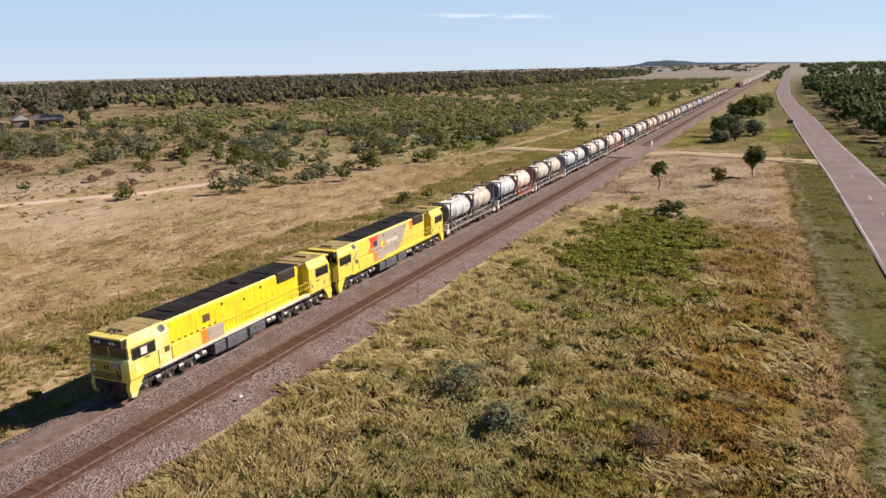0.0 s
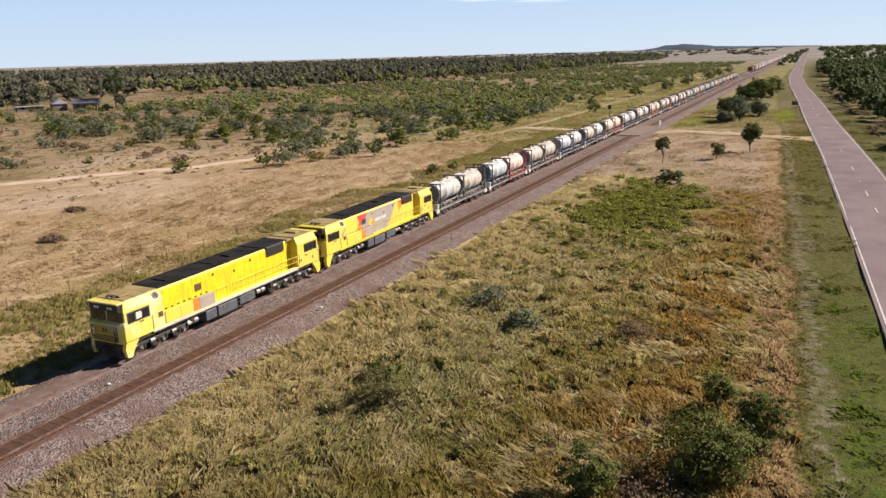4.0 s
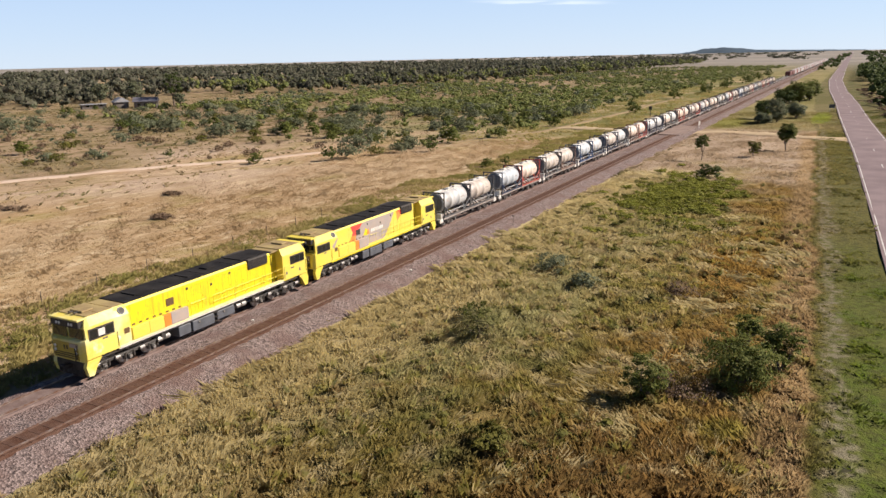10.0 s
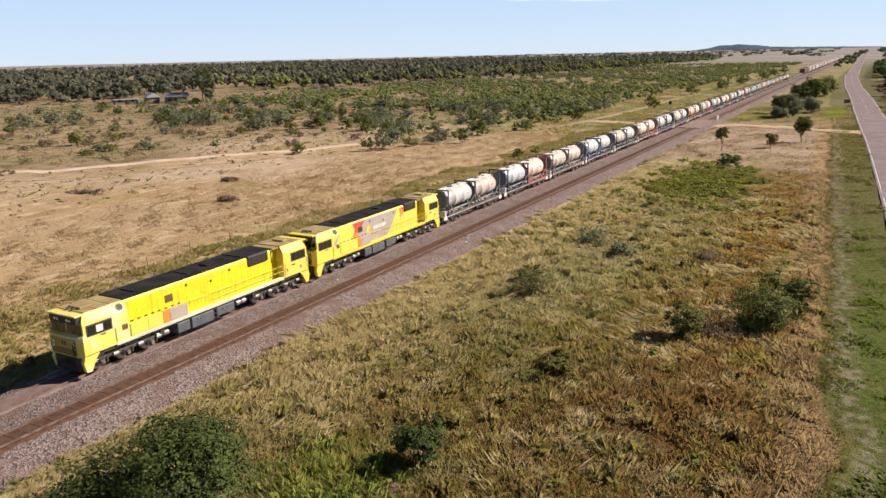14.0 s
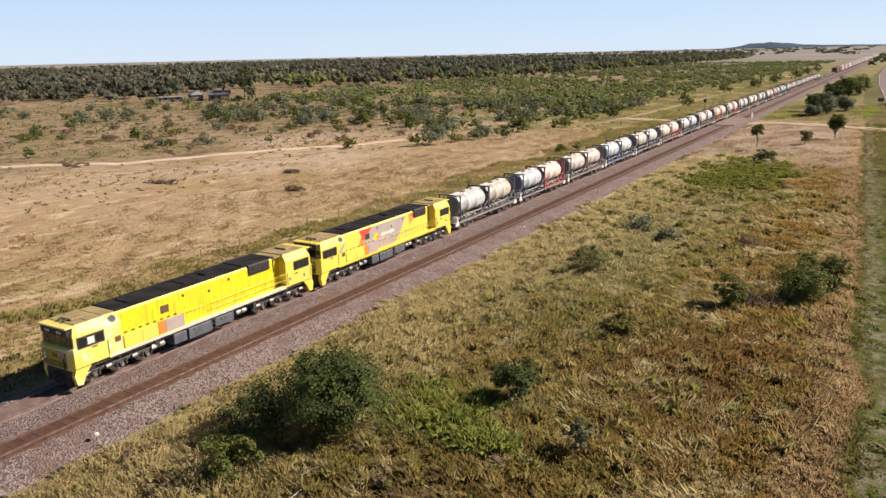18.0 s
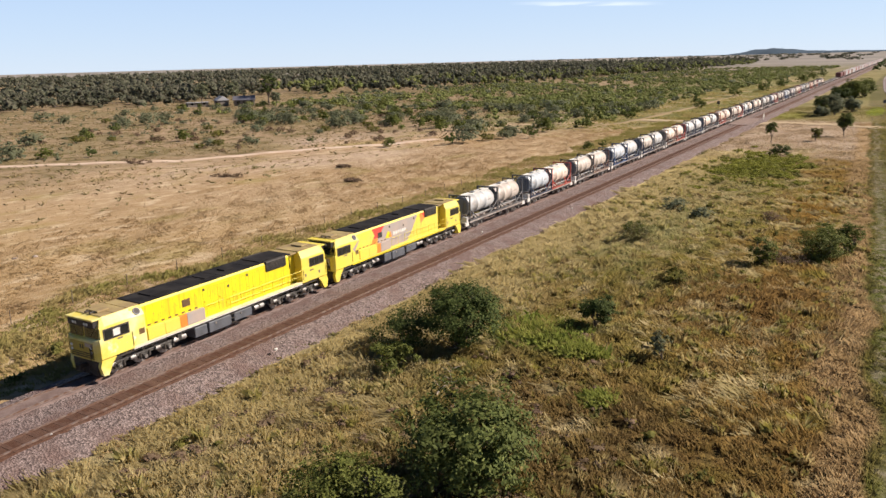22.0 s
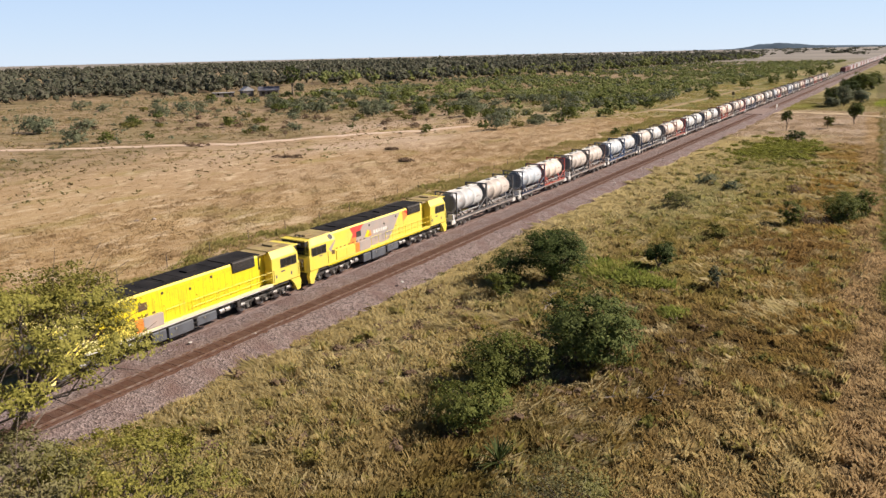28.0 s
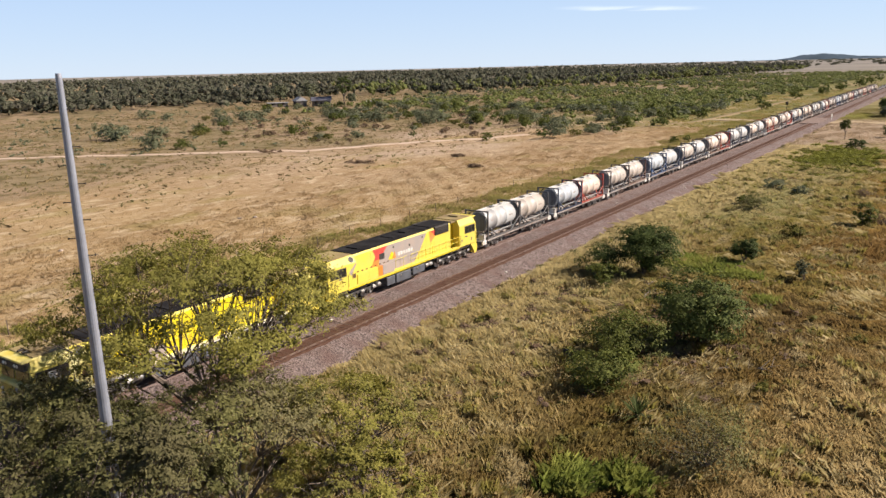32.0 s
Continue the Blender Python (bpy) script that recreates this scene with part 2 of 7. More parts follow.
def across(nt, amount):
    """The distance from the tracks towards the road, squared up to the road's slant and bent by slow noise."""
    y = calc(nt, "MINIMUM", calc(nt, "MAXIMUM", axis_of(nt, 1), -75.0), 330.0)
    v = calc(nt, "MULTIPLY_ADD", y, 0.047, axis_of(nt, 0))
    v = calc(nt, "MULTIPLY_ADD", calc(nt, "SUBTRACT", noise_at(nt, 0.11, 0.3, 0.7, 4), 0.5), amount, v)
    return calc(nt, "MULTIPLY_ADD", calc(nt, "SUBTRACT", noise_at(nt, 0.7, 0.3, 0.7, 3), 0.5), amount * 0.3, v)


def tint(c, k):
    return tuple(v * k for v in c)


def spot(nt, cx, cy, rx, ry):
    """A patch of growth with a ragged outline, 1 in its middle."""
    dx = calc(nt, "DIVIDE", calc(nt, "SUBTRACT", axis_of(nt, 0), cx), rx)
    dy = calc(nt, "DIVIDE", calc(nt, "SUBTRACT", axis_of(nt, 1), cy), ry)
    r2 = calc(nt, "MULTIPLY_ADD", dx, dx, calc(nt, "MULTIPLY", dy, dy))
    r2 = calc(nt, "MULTIPLY_ADD", calc(nt, "SUBTRACT", noise_at(nt, 0.45, 0.3, 0.7, 4), 0.5), 0.9, r2)
    return ramp(nt, r2, 1.25, 0.35)


def paddock_colour(nt, k):
    """Straw by the tracks, sage and olive in the middle, rust towards the road, a pinkish straw edge and a green verge, all broken up."""
    d = across(nt, 7.0)
    y = axis_of(nt, 1)

    def c(r, g, b):
        return tint((r, g, b), k)

    def upon(fac, amount, under, over):
        return mix(nt, calc(nt, "MULTIPLY", fac, amount), under, over)
    straw, rust, sage, pale = c(0.63, 0.52, 0.27), c(0.295, 0.165, 0.044), c(0.215, 0.225, 0.078), c(0.66, 0.55, 0.32)
    col = mix(nt, noise_at(nt, 0.09, 0.42, 0.60, 3), c(0.285, 0.240, 0.066), c(0.36, 0.265, 0.092))
    col = upon(noise_at(nt, 0.17, 0.50, 0.62, 4), 0.85, col, sage)
    col = upon(ramp(nt, d, 24, 30), 0.8, col, rust)
    col = upon(noise_at(nt, 0.26, 0.54, 0.66, 4), 0.75, col, c(0.275, 0.25, 0.048))
    col = upon(noise_at(nt, 0.21, 0.55, 0.66, 4, stretch=(1.2, 1, 1)), 0.6, col, c(0.44, 0.32, 0.135))
    col = upon(spot(nt, 29.6, 19.0, 4.2, 11.0), 0.85, col, c(0.345, 0.20, 0.045))
    col = upon(spot(nt, 16.0, -2.0, 6.5, 18.0), 0.8, col, c(0.43, 0.41, 0.20))
    col = upon(spot(nt, 29.5, -24.0, 6.5, 9.0), 0.75, col, c(0.225, 0.125, 0.045))
    col = upon(spot(nt, 25.5, -50.0, 7.5, 9.0), 0.7, col, c(0.215, 0.145, 0.078))
    col = upon(calc(nt, "MULTIPLY", ramp(nt, y, -28, -46), ramp(nt, axis_of(nt, 0), 15, 22)), 0.6, col, c(0.215, 0.135, 0.046))
    col = upon(spot(nt, 12.5, -70.0, 8.5, 24.0), 0.8, col, c(0.58, 0.45, 0.215))
    col = upon(spot(nt, 33.5, -66.0, 5.0, 16.0), 0.65, col, c(0.54, 0.41, 0.20))
    col = upon(calc(nt, "MULTIPLY", ramp(nt, y, -10, 25), calc(nt, "MULTIPLY", ramp(nt, axis_of(nt, 0), 28, 20), noise_at(nt, 0.19, 0.32, 0.56, 4))), 0.6, col, c(0.60, 0.53, 0.29))
    beside = calc(nt, "MULTIPLY_ADD", calc(nt, "SUBTRACT", noise_at(nt, 0.16, 0.3, 0.7, 4), 0.5), 5.0, axis_of(nt, 0))
    col = upon(ramp(nt, beside, 18.5, 11.5), 0.92, col, straw)
    col = upon(noise_at(nt, 0.42, 0.57, 0.70, 4, stretch=(1, 0.7, 1)), 0.8, col, pale)
    col = upon(noise_at(nt, 0.55, 0.58, 0.70, 4), 0.5, col, c(0.15, 0.095, 0.042))
    col = upon(noise_at(nt, 1.3, 0.50, 0.70, 3), 0.28, col, c(0.19, 0.175, 0.05))
    pink = mix(nt, noise_at(nt, 0.14, 0.44, 0.62, 4), c(0.45, 0.345, 0.25), c(0.34, 0.25, 0.17))
    pink = upon(noise_at(nt, 0.35, 0.55, 0.68, 4), 0.7, pink, c(0.53, 0.435, 0.32))
    col = mix(nt, ramp(nt, calc(nt, "MULTIPLY_ADD", noise_at(nt, 0.12, 0.3, 0.7, 3), 40.0, y), 62, 100), col, pink)
    beyond = mix(nt, noise_at(nt, 0.06, 0.40, 0.58, 4), c(0.205, 0.185, 0.068), c(0.31, 0.255, 0.125))
    beyond = upon(spot(nt, 9.5, 150.0, 5.0, 16.0), 0.8, beyond, c(0.255, 0.25, 0.06))
    beyond = upon(spot(nt, 29.6, 170.0, 2.4, 20.0), 0.95, beyond, c(0.245, 0.29, 0.04))
    col = mix(nt, ramp(nt, y, 128, 142), col, beyond)
    e = across(nt, 1.6)
    edge_strip = mix(nt, noise_at(nt, 0.5, 0.45, 0.7, 4), c(0.45, 0.315, 0.175), c(0.27, 0.18, 0.09))
    col = upon(calc(nt, "MULTIPLY", ramp(nt, e, 33.0, 34.4), ramp(nt, y, 140, 120)), 0.85, col, edge_strip)
    verge = mix(nt, ramp(nt, calc(nt, "MULTIPLY_ADD", noise_at(nt, 0.3, 0.35, 0.65, 4), 3.0, e), 37.0, 40.5), c(0.19, 0.17, 0.045), c(0.115, 0.185, 0.014))
    verge = upon(noise_at(nt, 0.30, 0.50, 0.66, 5), 0.5, verge, c(0.21, 0.195, 0.050))
    verge = upon(ramp(nt, calc(nt, "MULTIPLY_ADD", noise_at(nt, 0.2, 0.35, 0.65, 4), 25.0, y), 0, 56), 0.65, verge, c(0.265, 0.195, 0.080))
    verge = upon(noise_at(nt, 0.9, 0.48, 0.66, 5, stretch=(1.6, 0.6, 1)), 0.3, verge, c(0.25, 0.225, 0.075))
    verge = upon(noise_at(nt, 2.6, 0.42, 0.62, 5), 0.7, verge, c(0.06, 0.066, 0.018))
    pale_strip = calc(nt, "MULTIPLY", ramp(nt, calc(nt, "ABSOLUTE", calc(nt, "SUBTRACT", e, 37.2), 0.0), 0.9, 0.3), noise_at(nt, 1.6, 0.42, 0.62, 4))
    verge = upon(pale_strip, 0.75, verge, c(0.42, 0.36, 0.27))
    verge = mix(nt, ramp(nt, y, 128, 142), verge, beyond)
    verge = upon(ramp(nt, e, 46.5, 48.5), 0.85, verge, mix(nt, noise_at(nt, 0.11, 0.42, 0.60, 5), c(0.125, 0.140, 0.034), c(0.245, 0.195, 0.088)))
    return mix(nt, ramp(nt, e, 35.6, 36.3), col, verge)


def field_colour(nt):
    """Golden grass near, paler and pinker further on, in slow drifts."""
    c = mix(nt, ramp(nt, axis_of(nt, 1), -50, 30), (0.41, 0.288, 0.155), (0.445, 0.338, 0.255))
    c = mix(nt, calc(nt, "MULTIPLY", ramp(nt, axis_of(nt, 0), -62, -18), 0.55), c, (0.44, 0.31, 0.15))
    c = mix(nt, noise_at(nt, 0.05, 0.4, 0.64, 4, stretch=(1, 0.5, 1)), c, (0.375, 0.255, 0.138))
    c = mix(nt, calc(nt, "MULTIPLY", noise_at(nt, 0.13, 0.54, 0.68, 4, stretch=(1, 0.6, 1)), 0.7), c, (0.30, 0.245, 0.088))
    c = mix(nt, calc(nt, "MULTIPLY", noise_at(nt, 0.24, 0.54, 0.70, 4, stretch=(1, 0.6, 1)), 0.6), c, (0.27, 0.18, 0.095))
    return mix(nt, calc(nt, "MULTIPLY", noise_at(nt, 0.45, 0.54, 0.70, 5, stretch=(1.5, 0.6, 1)), 0.75), c, (0.61, 0.485, 0.335))


gm, nt, b = mat("dry_ground", 0.95)
b.inputs["Specular IOR Level"].default_value = 0.08
px = axis_of(nt, 0)
# field ground slightly darker below its blades, as shade in the colour
field = mix(nt, calc(nt, "MULTIPLY_ADD", ramp(nt, px, -60, -20), 0.06, 0.06), field_colour(nt), (0.15, 0.105, 0.05))
field = mix(nt, noise_at(nt, 0.9, 0.46, 0.68, 6, stretch=(1.5, 0.6, 1)), field, mix(nt, 0.35, field, (0.58, 0.46, 0.30)))
field = mix(nt, noise_at(nt, 2.6, 0.44, 0.72, 6, stretch=(1.4, 0.6, 1)), field, mix(nt, 0.22, field, (0.22, 0.15, 0.075)))
field = mix(nt, calc(nt, "MULTIPLY", ramp(nt, axis_of(nt, 1), 70, 140), noise_at(nt, 0.07, 0.30, 0.55, 4)), field, (0.155, 0.150, 0.052))
sav = ramp(nt, calc(nt, "MULTIPLY_ADD", noise_at(nt, 0.03, 0.3, 0.7, 4), 30.0, px), -48, -72)
wild = mix(nt, noise_at(nt, 0.035, 0.42, 0.6, 5), (0.315, 0.228, 0.146), (0.238, 0.186, 0.104))
wild = mix(nt, noise_at(nt, 0.22, 0.48, 0.62, 6), wild, mix(nt, noise_at(nt, 1.1, 0.4, 0.7, 4), (0.17, 0.125, 0.055), (0.095, 0.088, 0.036)))
gcol = mix(nt, sav, field, wild)
full = paddock_colour(nt, 0.85)
# shade between the blades is put into the paddock's ground colour
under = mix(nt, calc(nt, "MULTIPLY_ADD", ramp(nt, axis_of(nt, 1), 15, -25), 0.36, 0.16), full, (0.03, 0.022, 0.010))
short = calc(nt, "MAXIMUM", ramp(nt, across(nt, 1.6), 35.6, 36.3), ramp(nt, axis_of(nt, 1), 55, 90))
# the verge's ground colour also carries the shade of its tufts
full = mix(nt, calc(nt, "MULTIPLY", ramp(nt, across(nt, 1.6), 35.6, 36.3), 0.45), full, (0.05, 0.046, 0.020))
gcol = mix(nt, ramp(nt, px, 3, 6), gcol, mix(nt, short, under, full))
gcol = mix(nt, ramp(nt, calc(nt, "MULTIPLY_ADD", noise_at(nt, 0.05, 0.3, 0.7, 4), 10.0, across(nt, 3.0)), 56, 66), gcol, mix(nt, noise_at(nt, 0.12, 0.42, 0.6, 5), (0.27, 0.20, 0.095), (0.15, 0.13, 0.05)))
# distance haze is put into the colour: the far plain turns pale grey
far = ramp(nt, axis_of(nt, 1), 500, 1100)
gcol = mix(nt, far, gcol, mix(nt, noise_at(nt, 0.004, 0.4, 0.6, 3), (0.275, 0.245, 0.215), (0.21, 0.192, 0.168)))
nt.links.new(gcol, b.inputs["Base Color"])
bump(nt, b, noise_at(nt, 9.0, 0.2, 0.8, 5), 0.8, 0.07)
GROUND = gm


def blades(name, gcol_of, dark, light, share=0.4, lean=0.42):
    """Dry grass blades: each differs a little, and light passes through them."""
    m, nt, b = mat(name, 0.8)
    c = gcol_of(nt)
    c = mix(nt, island(nt), mix(nt, 0.20, c, dark), mix(nt, 0.13, c, light))
    b.inputs["Specular IOR Level"].default_value = 0.05
    through_light(nt, b, c, None, share)
    lift(nt, b, lean)
    nt.links.new(c, b.inputs["Base Color"])
    return m


GRASS = blades("grass_blades", lambda nt: paddock_colour(nt, 1.0), (0.10, 0.072, 0.026), (0.62, 0.50, 0.25), 0.62, 0.70)
VERGEGRASS = blades("verge_grass_blades", lambda nt: paddock_colour(nt, 1.0), (0.05, 0.055, 0.014), (0.24, 0.25, 0.07), 0.4, 0.7)
TRACKSIDE = blades("trackside_grass_blades", lambda nt: mix(nt, noise_at(nt, 0.16, 0.42, 0.62, 4), (0.285, 0.26, 0.08), (0.42, 0.33, 0.145)), (0.18, 0.16, 0.05), (0.44, 0.36, 0.16), 0.5, 0.65)

LIMEGRASS = blades("fresh_green_grass_blades", lambda nt: mix(nt, noise_at(nt, 0.5, 0.4, 0.65, 3), (0.205, 0.250, 0.048), (0.33, 0.335, 0.078)), (0.10, 0.125, 0.028), (0.38, 0.38, 0.13), 0.4, 0.6)
FIELD = blades("field_grass_blades", field_colour, (0.34, 0.245, 0.13), (0.62, 0.48, 0.30), 0.6, 0.84)
WILD = blades("savanna_tuft_blades", lambda nt: mix(nt, noise_at(nt, 0.09, 0.42, 0.62, 4), (0.33, 0.24, 0.13), (0.165, 0.150, 0.060)), (0.09, 0.078, 0.036), (0.32, 0.25, 0.13), 0.3)
BALLAST, nt, b = mat("ballast_stone", 0.9)
b.inputs["Specular IOR Level"].default_value = 0.2
vor = nt.nodes.new("ShaderNodeTexVoronoi")
vor.inputs["Scale"].default_value = 10
geo = nt.nodes.new("ShaderNodeNewGeometry")
nt.links.new(geo.outputs["Position"], vor.inputs["Vector"])
sep = nt.nodes.new("ShaderNodeSeparateColor")
nt.links.new(vor.outputs["Color"], sep.inputs["Color"])
col = mix(nt, sep.outputs[0], (0.066, 0.049, 0.046), (0.30, 0.232, 0.215))
col = mix(nt, noise_at(nt, 0.5, 0.45, 0.7, 4), col, (0.15, 0.098, 0.086))
nt.links.new(col, b.inputs["Base Color"])
bump(nt, b, vor.outputs["Distance"], 1.0, 0.05)
RUSTY = plain("rust_stained_bed", (0.085, 0.042, 0.028), (0.125, 0.074, 0.055), 0.95, 0, 1.5, 14, 0.8, "pos")
RAIL = plain("rusty_rail_steel", (0.17, 0.09, 0.06), (0.28, 0.22, 0.19), 0.55, 0.3, 3, 40)
STAINED = plain("dusty_ballast_between_rails", (0.16, 0.112, 0.10), (0.22, 0.165, 0.15), 0.95, 0, 1.5, 12, 0.8, "pos")
SLEEPER = plain("weathered_sleeper", (0.125, 0.072, 0.054), (0.085, 0.048, 0.035), 0.9, 0, 4, 30)
ROADM = plain("worn_chip_seal", (0.245, 0.190, 0.195), (0.185, 0.140, 0.148), 0.9, 0, 0.25, 20, 0.2, "pos")
LINE = plain("white_road_paint", (0.660, 0.651, 0.616), (0.440, 0.422, 0.396), 0.8, 0, 2, 12, 0, "pos")
DIRT = plain("pale_dirt", (0.60, 0.47, 0.37), (0.50, 0.37, 0.27), 0.95, 0, 0.3, 6, 0.3, "pos")
CROSS = plain("crossing_gravel", (0.270, 0.205, 0.180), (0.20, 0.150, 0.132), 0.95, 0, 0.4, 9, 0.4, "pos")
YEL, nt, b = mat("bright_yellow_paint", 0.42)
col = mix(nt, noise_at(nt, 0.9, 0.4, 0.68, 5, "obj"), (0.757, 0.634, 0.013), (0.669, 0.528, 0.018))
col = mix(nt, noise_at(nt, 1.0, 0.52, 0.80, 5, "obj", (1, 5, 0.35)), col, (0.42, 0.30, 0.03))
col = mix(nt, noise_at(nt, 9.0, 0.62, 0.80, 3, "obj", (1, 1, 0.5)), col, (0.30, 0.22, 0.05))
nt.links.new(col, b.inputs["Base Color"])
YEL2 = plain("faded_yellow_paint", (0.745, 0.60, 0.075), (0.70, 0.56, 0.115), 0.5, 0, 0.8, 25)
PALE = plain("chalky_cream_paint", (0.757, 0.704, 0.458), (0.722, 0.616, 0.299), 0.6, 0, 0.8, 25)
LEMON, nt, b = mat("flaking_lemon_paint", 0.5)
col = mix(nt, noise_at(nt, 1.1, 0.44, 0.56, 5, "obj"), (0.75, 0.63, 0.12), (0.80, 0.78, 0.64))
col = mix(nt, noise_at(nt, 7.0, 0.60, 0.74, 3, "obj"), col, (0.50, 0.42, 0.20))
nt.links.new(col, b.inputs["Base Color"])
GOLD = plain("golden_yellow_paint", (0.60, 0.46, 0.018), (0.50, 0.37, 0.026), 0.5, 0, 1.2, 30)
BLACK = plain("sooty_black_roof", (0.014, 0.013, 0.014), (0.034, 0.031, 0.03), 0.88, 0, 0.8, 12)
TANROOF = plain("dusty_tan_cab_roof", (0.37, 0.285, 0.12), (0.25, 0.175, 0.085), 0.8, 0, 1.2, 18)
DARK = plain("dark_running_gear", (0.035, 0.032, 0.03), (0.07, 0.055, 0.045), 0.7, 0.2, 3, 20)
GEAR = plain("dusty_bogie_steel", (0.10, 0.092, 0.085), (0.028, 0.025, 0.023), 0.6, 0.3, 4, 20)
CABYEL = plain("worn_cab_yellow", (0.72, 0.58, 0.09), (0.74, 0.68, 0.34), 0.5, 0, 1.1, 25)
# nose yellow made darker: the shade on the front is in the paint
NOSE = plain("shaded_nose_paint", (0.47, 0.345, 0.03), (0.36, 0.26, 0.05), 0.5, 0, 1.5, 25)
GREYBOX = plain("grey_equipment_box", (0.105, 0.112, 0.13), (0.07, 0.072, 0.082), 0.55, 0, 1.5, 20)
STEEL = plain("worn_bare_steel", (0.45, 0.44, 0.42), (0.25, 0.22, 0.20), 0.4, 0.7, 5, 30)
WHITE = plain("dusty_white_paint", (0.686, 0.669, 0.634), (0.528, 0.484, 0.440), 0.6, 0, 1.5, 20)
ORANGE = plain("orange_paint", (0.75, 0.22, 0.03), (0.7, 0.28, 0.08), 0.5, 0, 1, 25)
RED = plain("red_paint", (0.68, 0.05, 0.04), (0.6, 0.09, 0.07), 0.5, 0, 1, 25)
GREY = plain("worn_grey_paint", (0.34, 0.30, 0.28), (0.42, 0.33, 0.28), 0.6, 0, 1, 25)
BROWN = plain("brown_rusty_grille", (0.13, 0.07, 0.025), (0.08, 0.045, 0.02), 0.7, 0, 4, 40)
GLASS, nt, b = mat("dark_window_glass", 0.08)
b.inputs["Base Color"].default_value = (0.012, 0.014, 0.016, 1)
b.inputs["Specular IOR Level"].default_value = 0.6
LAMP, nt, b = mat("headlamp_lens", 0.15)
b.inputs["Base Color"].default_value = (0.7, 0.7, 0.68, 1)
BARK = plain("grey_bark", (0.21, 0.17, 0.14), (0.11, 0.085, 0.07), 0.9, 0, 3, 25, 0.5)
DEADWOOD = plain("bleached_dead_wood", (0.38, 0.33, 0.28), (0.22, 0.18, 0.15), 0.9, 0, 3, 25)
LEAF_DARK = leaves("dark_green_leaves", (0.042, 0.062, 0.017), (0.112, 0.140, 0.040), (0.072, 0.090, 0.030))
LEAF_GREEN = leaves("mid_green_leaves", (0.078, 0.096, 0.022), (0.192, 0.208, 0.050), (0.122, 0.132, 0.038))
LEAF_OLIVE = leaves("olive_yellow_leaves", (0.100, 0.100, 0.022), (0.210, 0.190, 0.045), (0.130, 0.125, 0.038))
LEAF_GREY = leaves("grey_green_leaves", (0.110, 0.128, 0.072), (0.215, 0.232, 0.145), (0.155, 0.158, 0.090))
LEAF_LIME = leaves("lime_green_leaves", (0.150, 0.165, 0.024), (0.280, 0.275, 0.045), (0.190, 0.190, 0.038))
LEAF_MID = leaves("glossy_green_leaves", (0.052, 0.074, 0.021), (0.195, 0.222, 0.064), (0.108, 0.128, 0.040))
LEAF_DARKOLIVE = leaves("dull_olive_leaves", (0.130, 0.132, 0.044), (0.255, 0.242, 0.092), (0.200, 0.178, 0.086))
# LEAF_DARKOLIVE about a third darker, with shade put into the leaf colour
LEAF_SHADE = leaves("shaded_olive_leaves", (0.082, 0.086, 0.030), (0.178, 0.170, 0.064), (0.132, 0.118, 0.058))
LEAF_FEATHER = leaves("feathery_olive_leaves", (0.165, 0.160, 0.032), (0.340, 0.305, 0.075), (0.215, 0.200, 0.055))
LEAF_SCRUB = leaves("scrub_leaves", (0.120, 0.150, 0.042), (0.245, 0.268, 0.080), (0.185, 0.185, 0.075))
LEAF_FAR = leaves("woodland_leaves", (0.066, 0.074, 0.046), (0.140, 0.140, 0.092), (0.112, 0.102, 0.078))
BRUSH = leaves("dead_brush_twigs", (0.15, 0.10, 0.068), (0.27, 0.19, 0.13), (0.19, 0.135, 0.085))
POLE = plain("galvanised_grey_pole", (0.33, 0.345, 0.40), (0.26, 0.27, 0.31), 0.5, 0.35, 1.5, 15)
# the wooded hill's blue is distance haze put into its colour
HILL = plain("haze_blue_hill", (0.066, 0.098, 0.135), (0.052, 0.078, 0.108), 1.0, 0, 0.01, 0.05, 0, "pos")

# ---- ground ----
def road_x(y):
    """The road's middle at y."""
    return float(np.interp(y, (-400, -20, 40, 92, 160, 230, 310, 400, 420, 600, 1100, 1800, 3000), (48.6, 45.0, 42.9, 40.9, 37.4, 34.4, 30.1, 27.0, 26.3, 25.0, 21.5, 18, 12)))


def rise(x, y):
    """The ground's height, as arrays."""
    z = -0.55 + 0.10 * np.sin(x * 0.13 + 1.0) * np.sin(y * 0.11) + 0.05 * np.sin(x * 0.51 + y * 0.37)
    flat = np.clip((np.abs(x - 1.6) - 5.5) / 6.0, 0, 1)
    z = -0.60 + (z + 0.60) * flat
    far = np.clip((np.hypot(x, y) - 500) / 1500, 0, 1)
    return z - far * 0.3


def axis(lo, hi, near_lo, near_hi, step, grow):
    a = list(np.arange(near_lo, near_hi, step))
    s, v = step, near_hi
    while v < hi:
        a.append(v)
        s *= grow
        v += s
    a.append(hi)
    s, v = step, near_lo
    while v > lo:
        s *= grow
        v -= s
        a.append(max(v, lo))
    return np.array(sorted(set(a)))


gx = axis(-4600, 4600, -90, 60, 1.5, 1.25)
gy = axis(-1500, 4800, -130, 200, 1.5, 1.25)
X, Y = np.meshgrid(gx, gy)
V = np.stack([X, Y, rise(X, Y)], -1).reshape(-1, 3)
n = len(gx)
I = (np.arange(len(gy) - 1)[:, None] * n + np.arange(n - 1)[None]).ravel()
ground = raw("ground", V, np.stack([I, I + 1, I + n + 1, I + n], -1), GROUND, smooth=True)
tagged(ground, "dry savanna ground with straw and rust coloured grass", "ground", kind="structure")


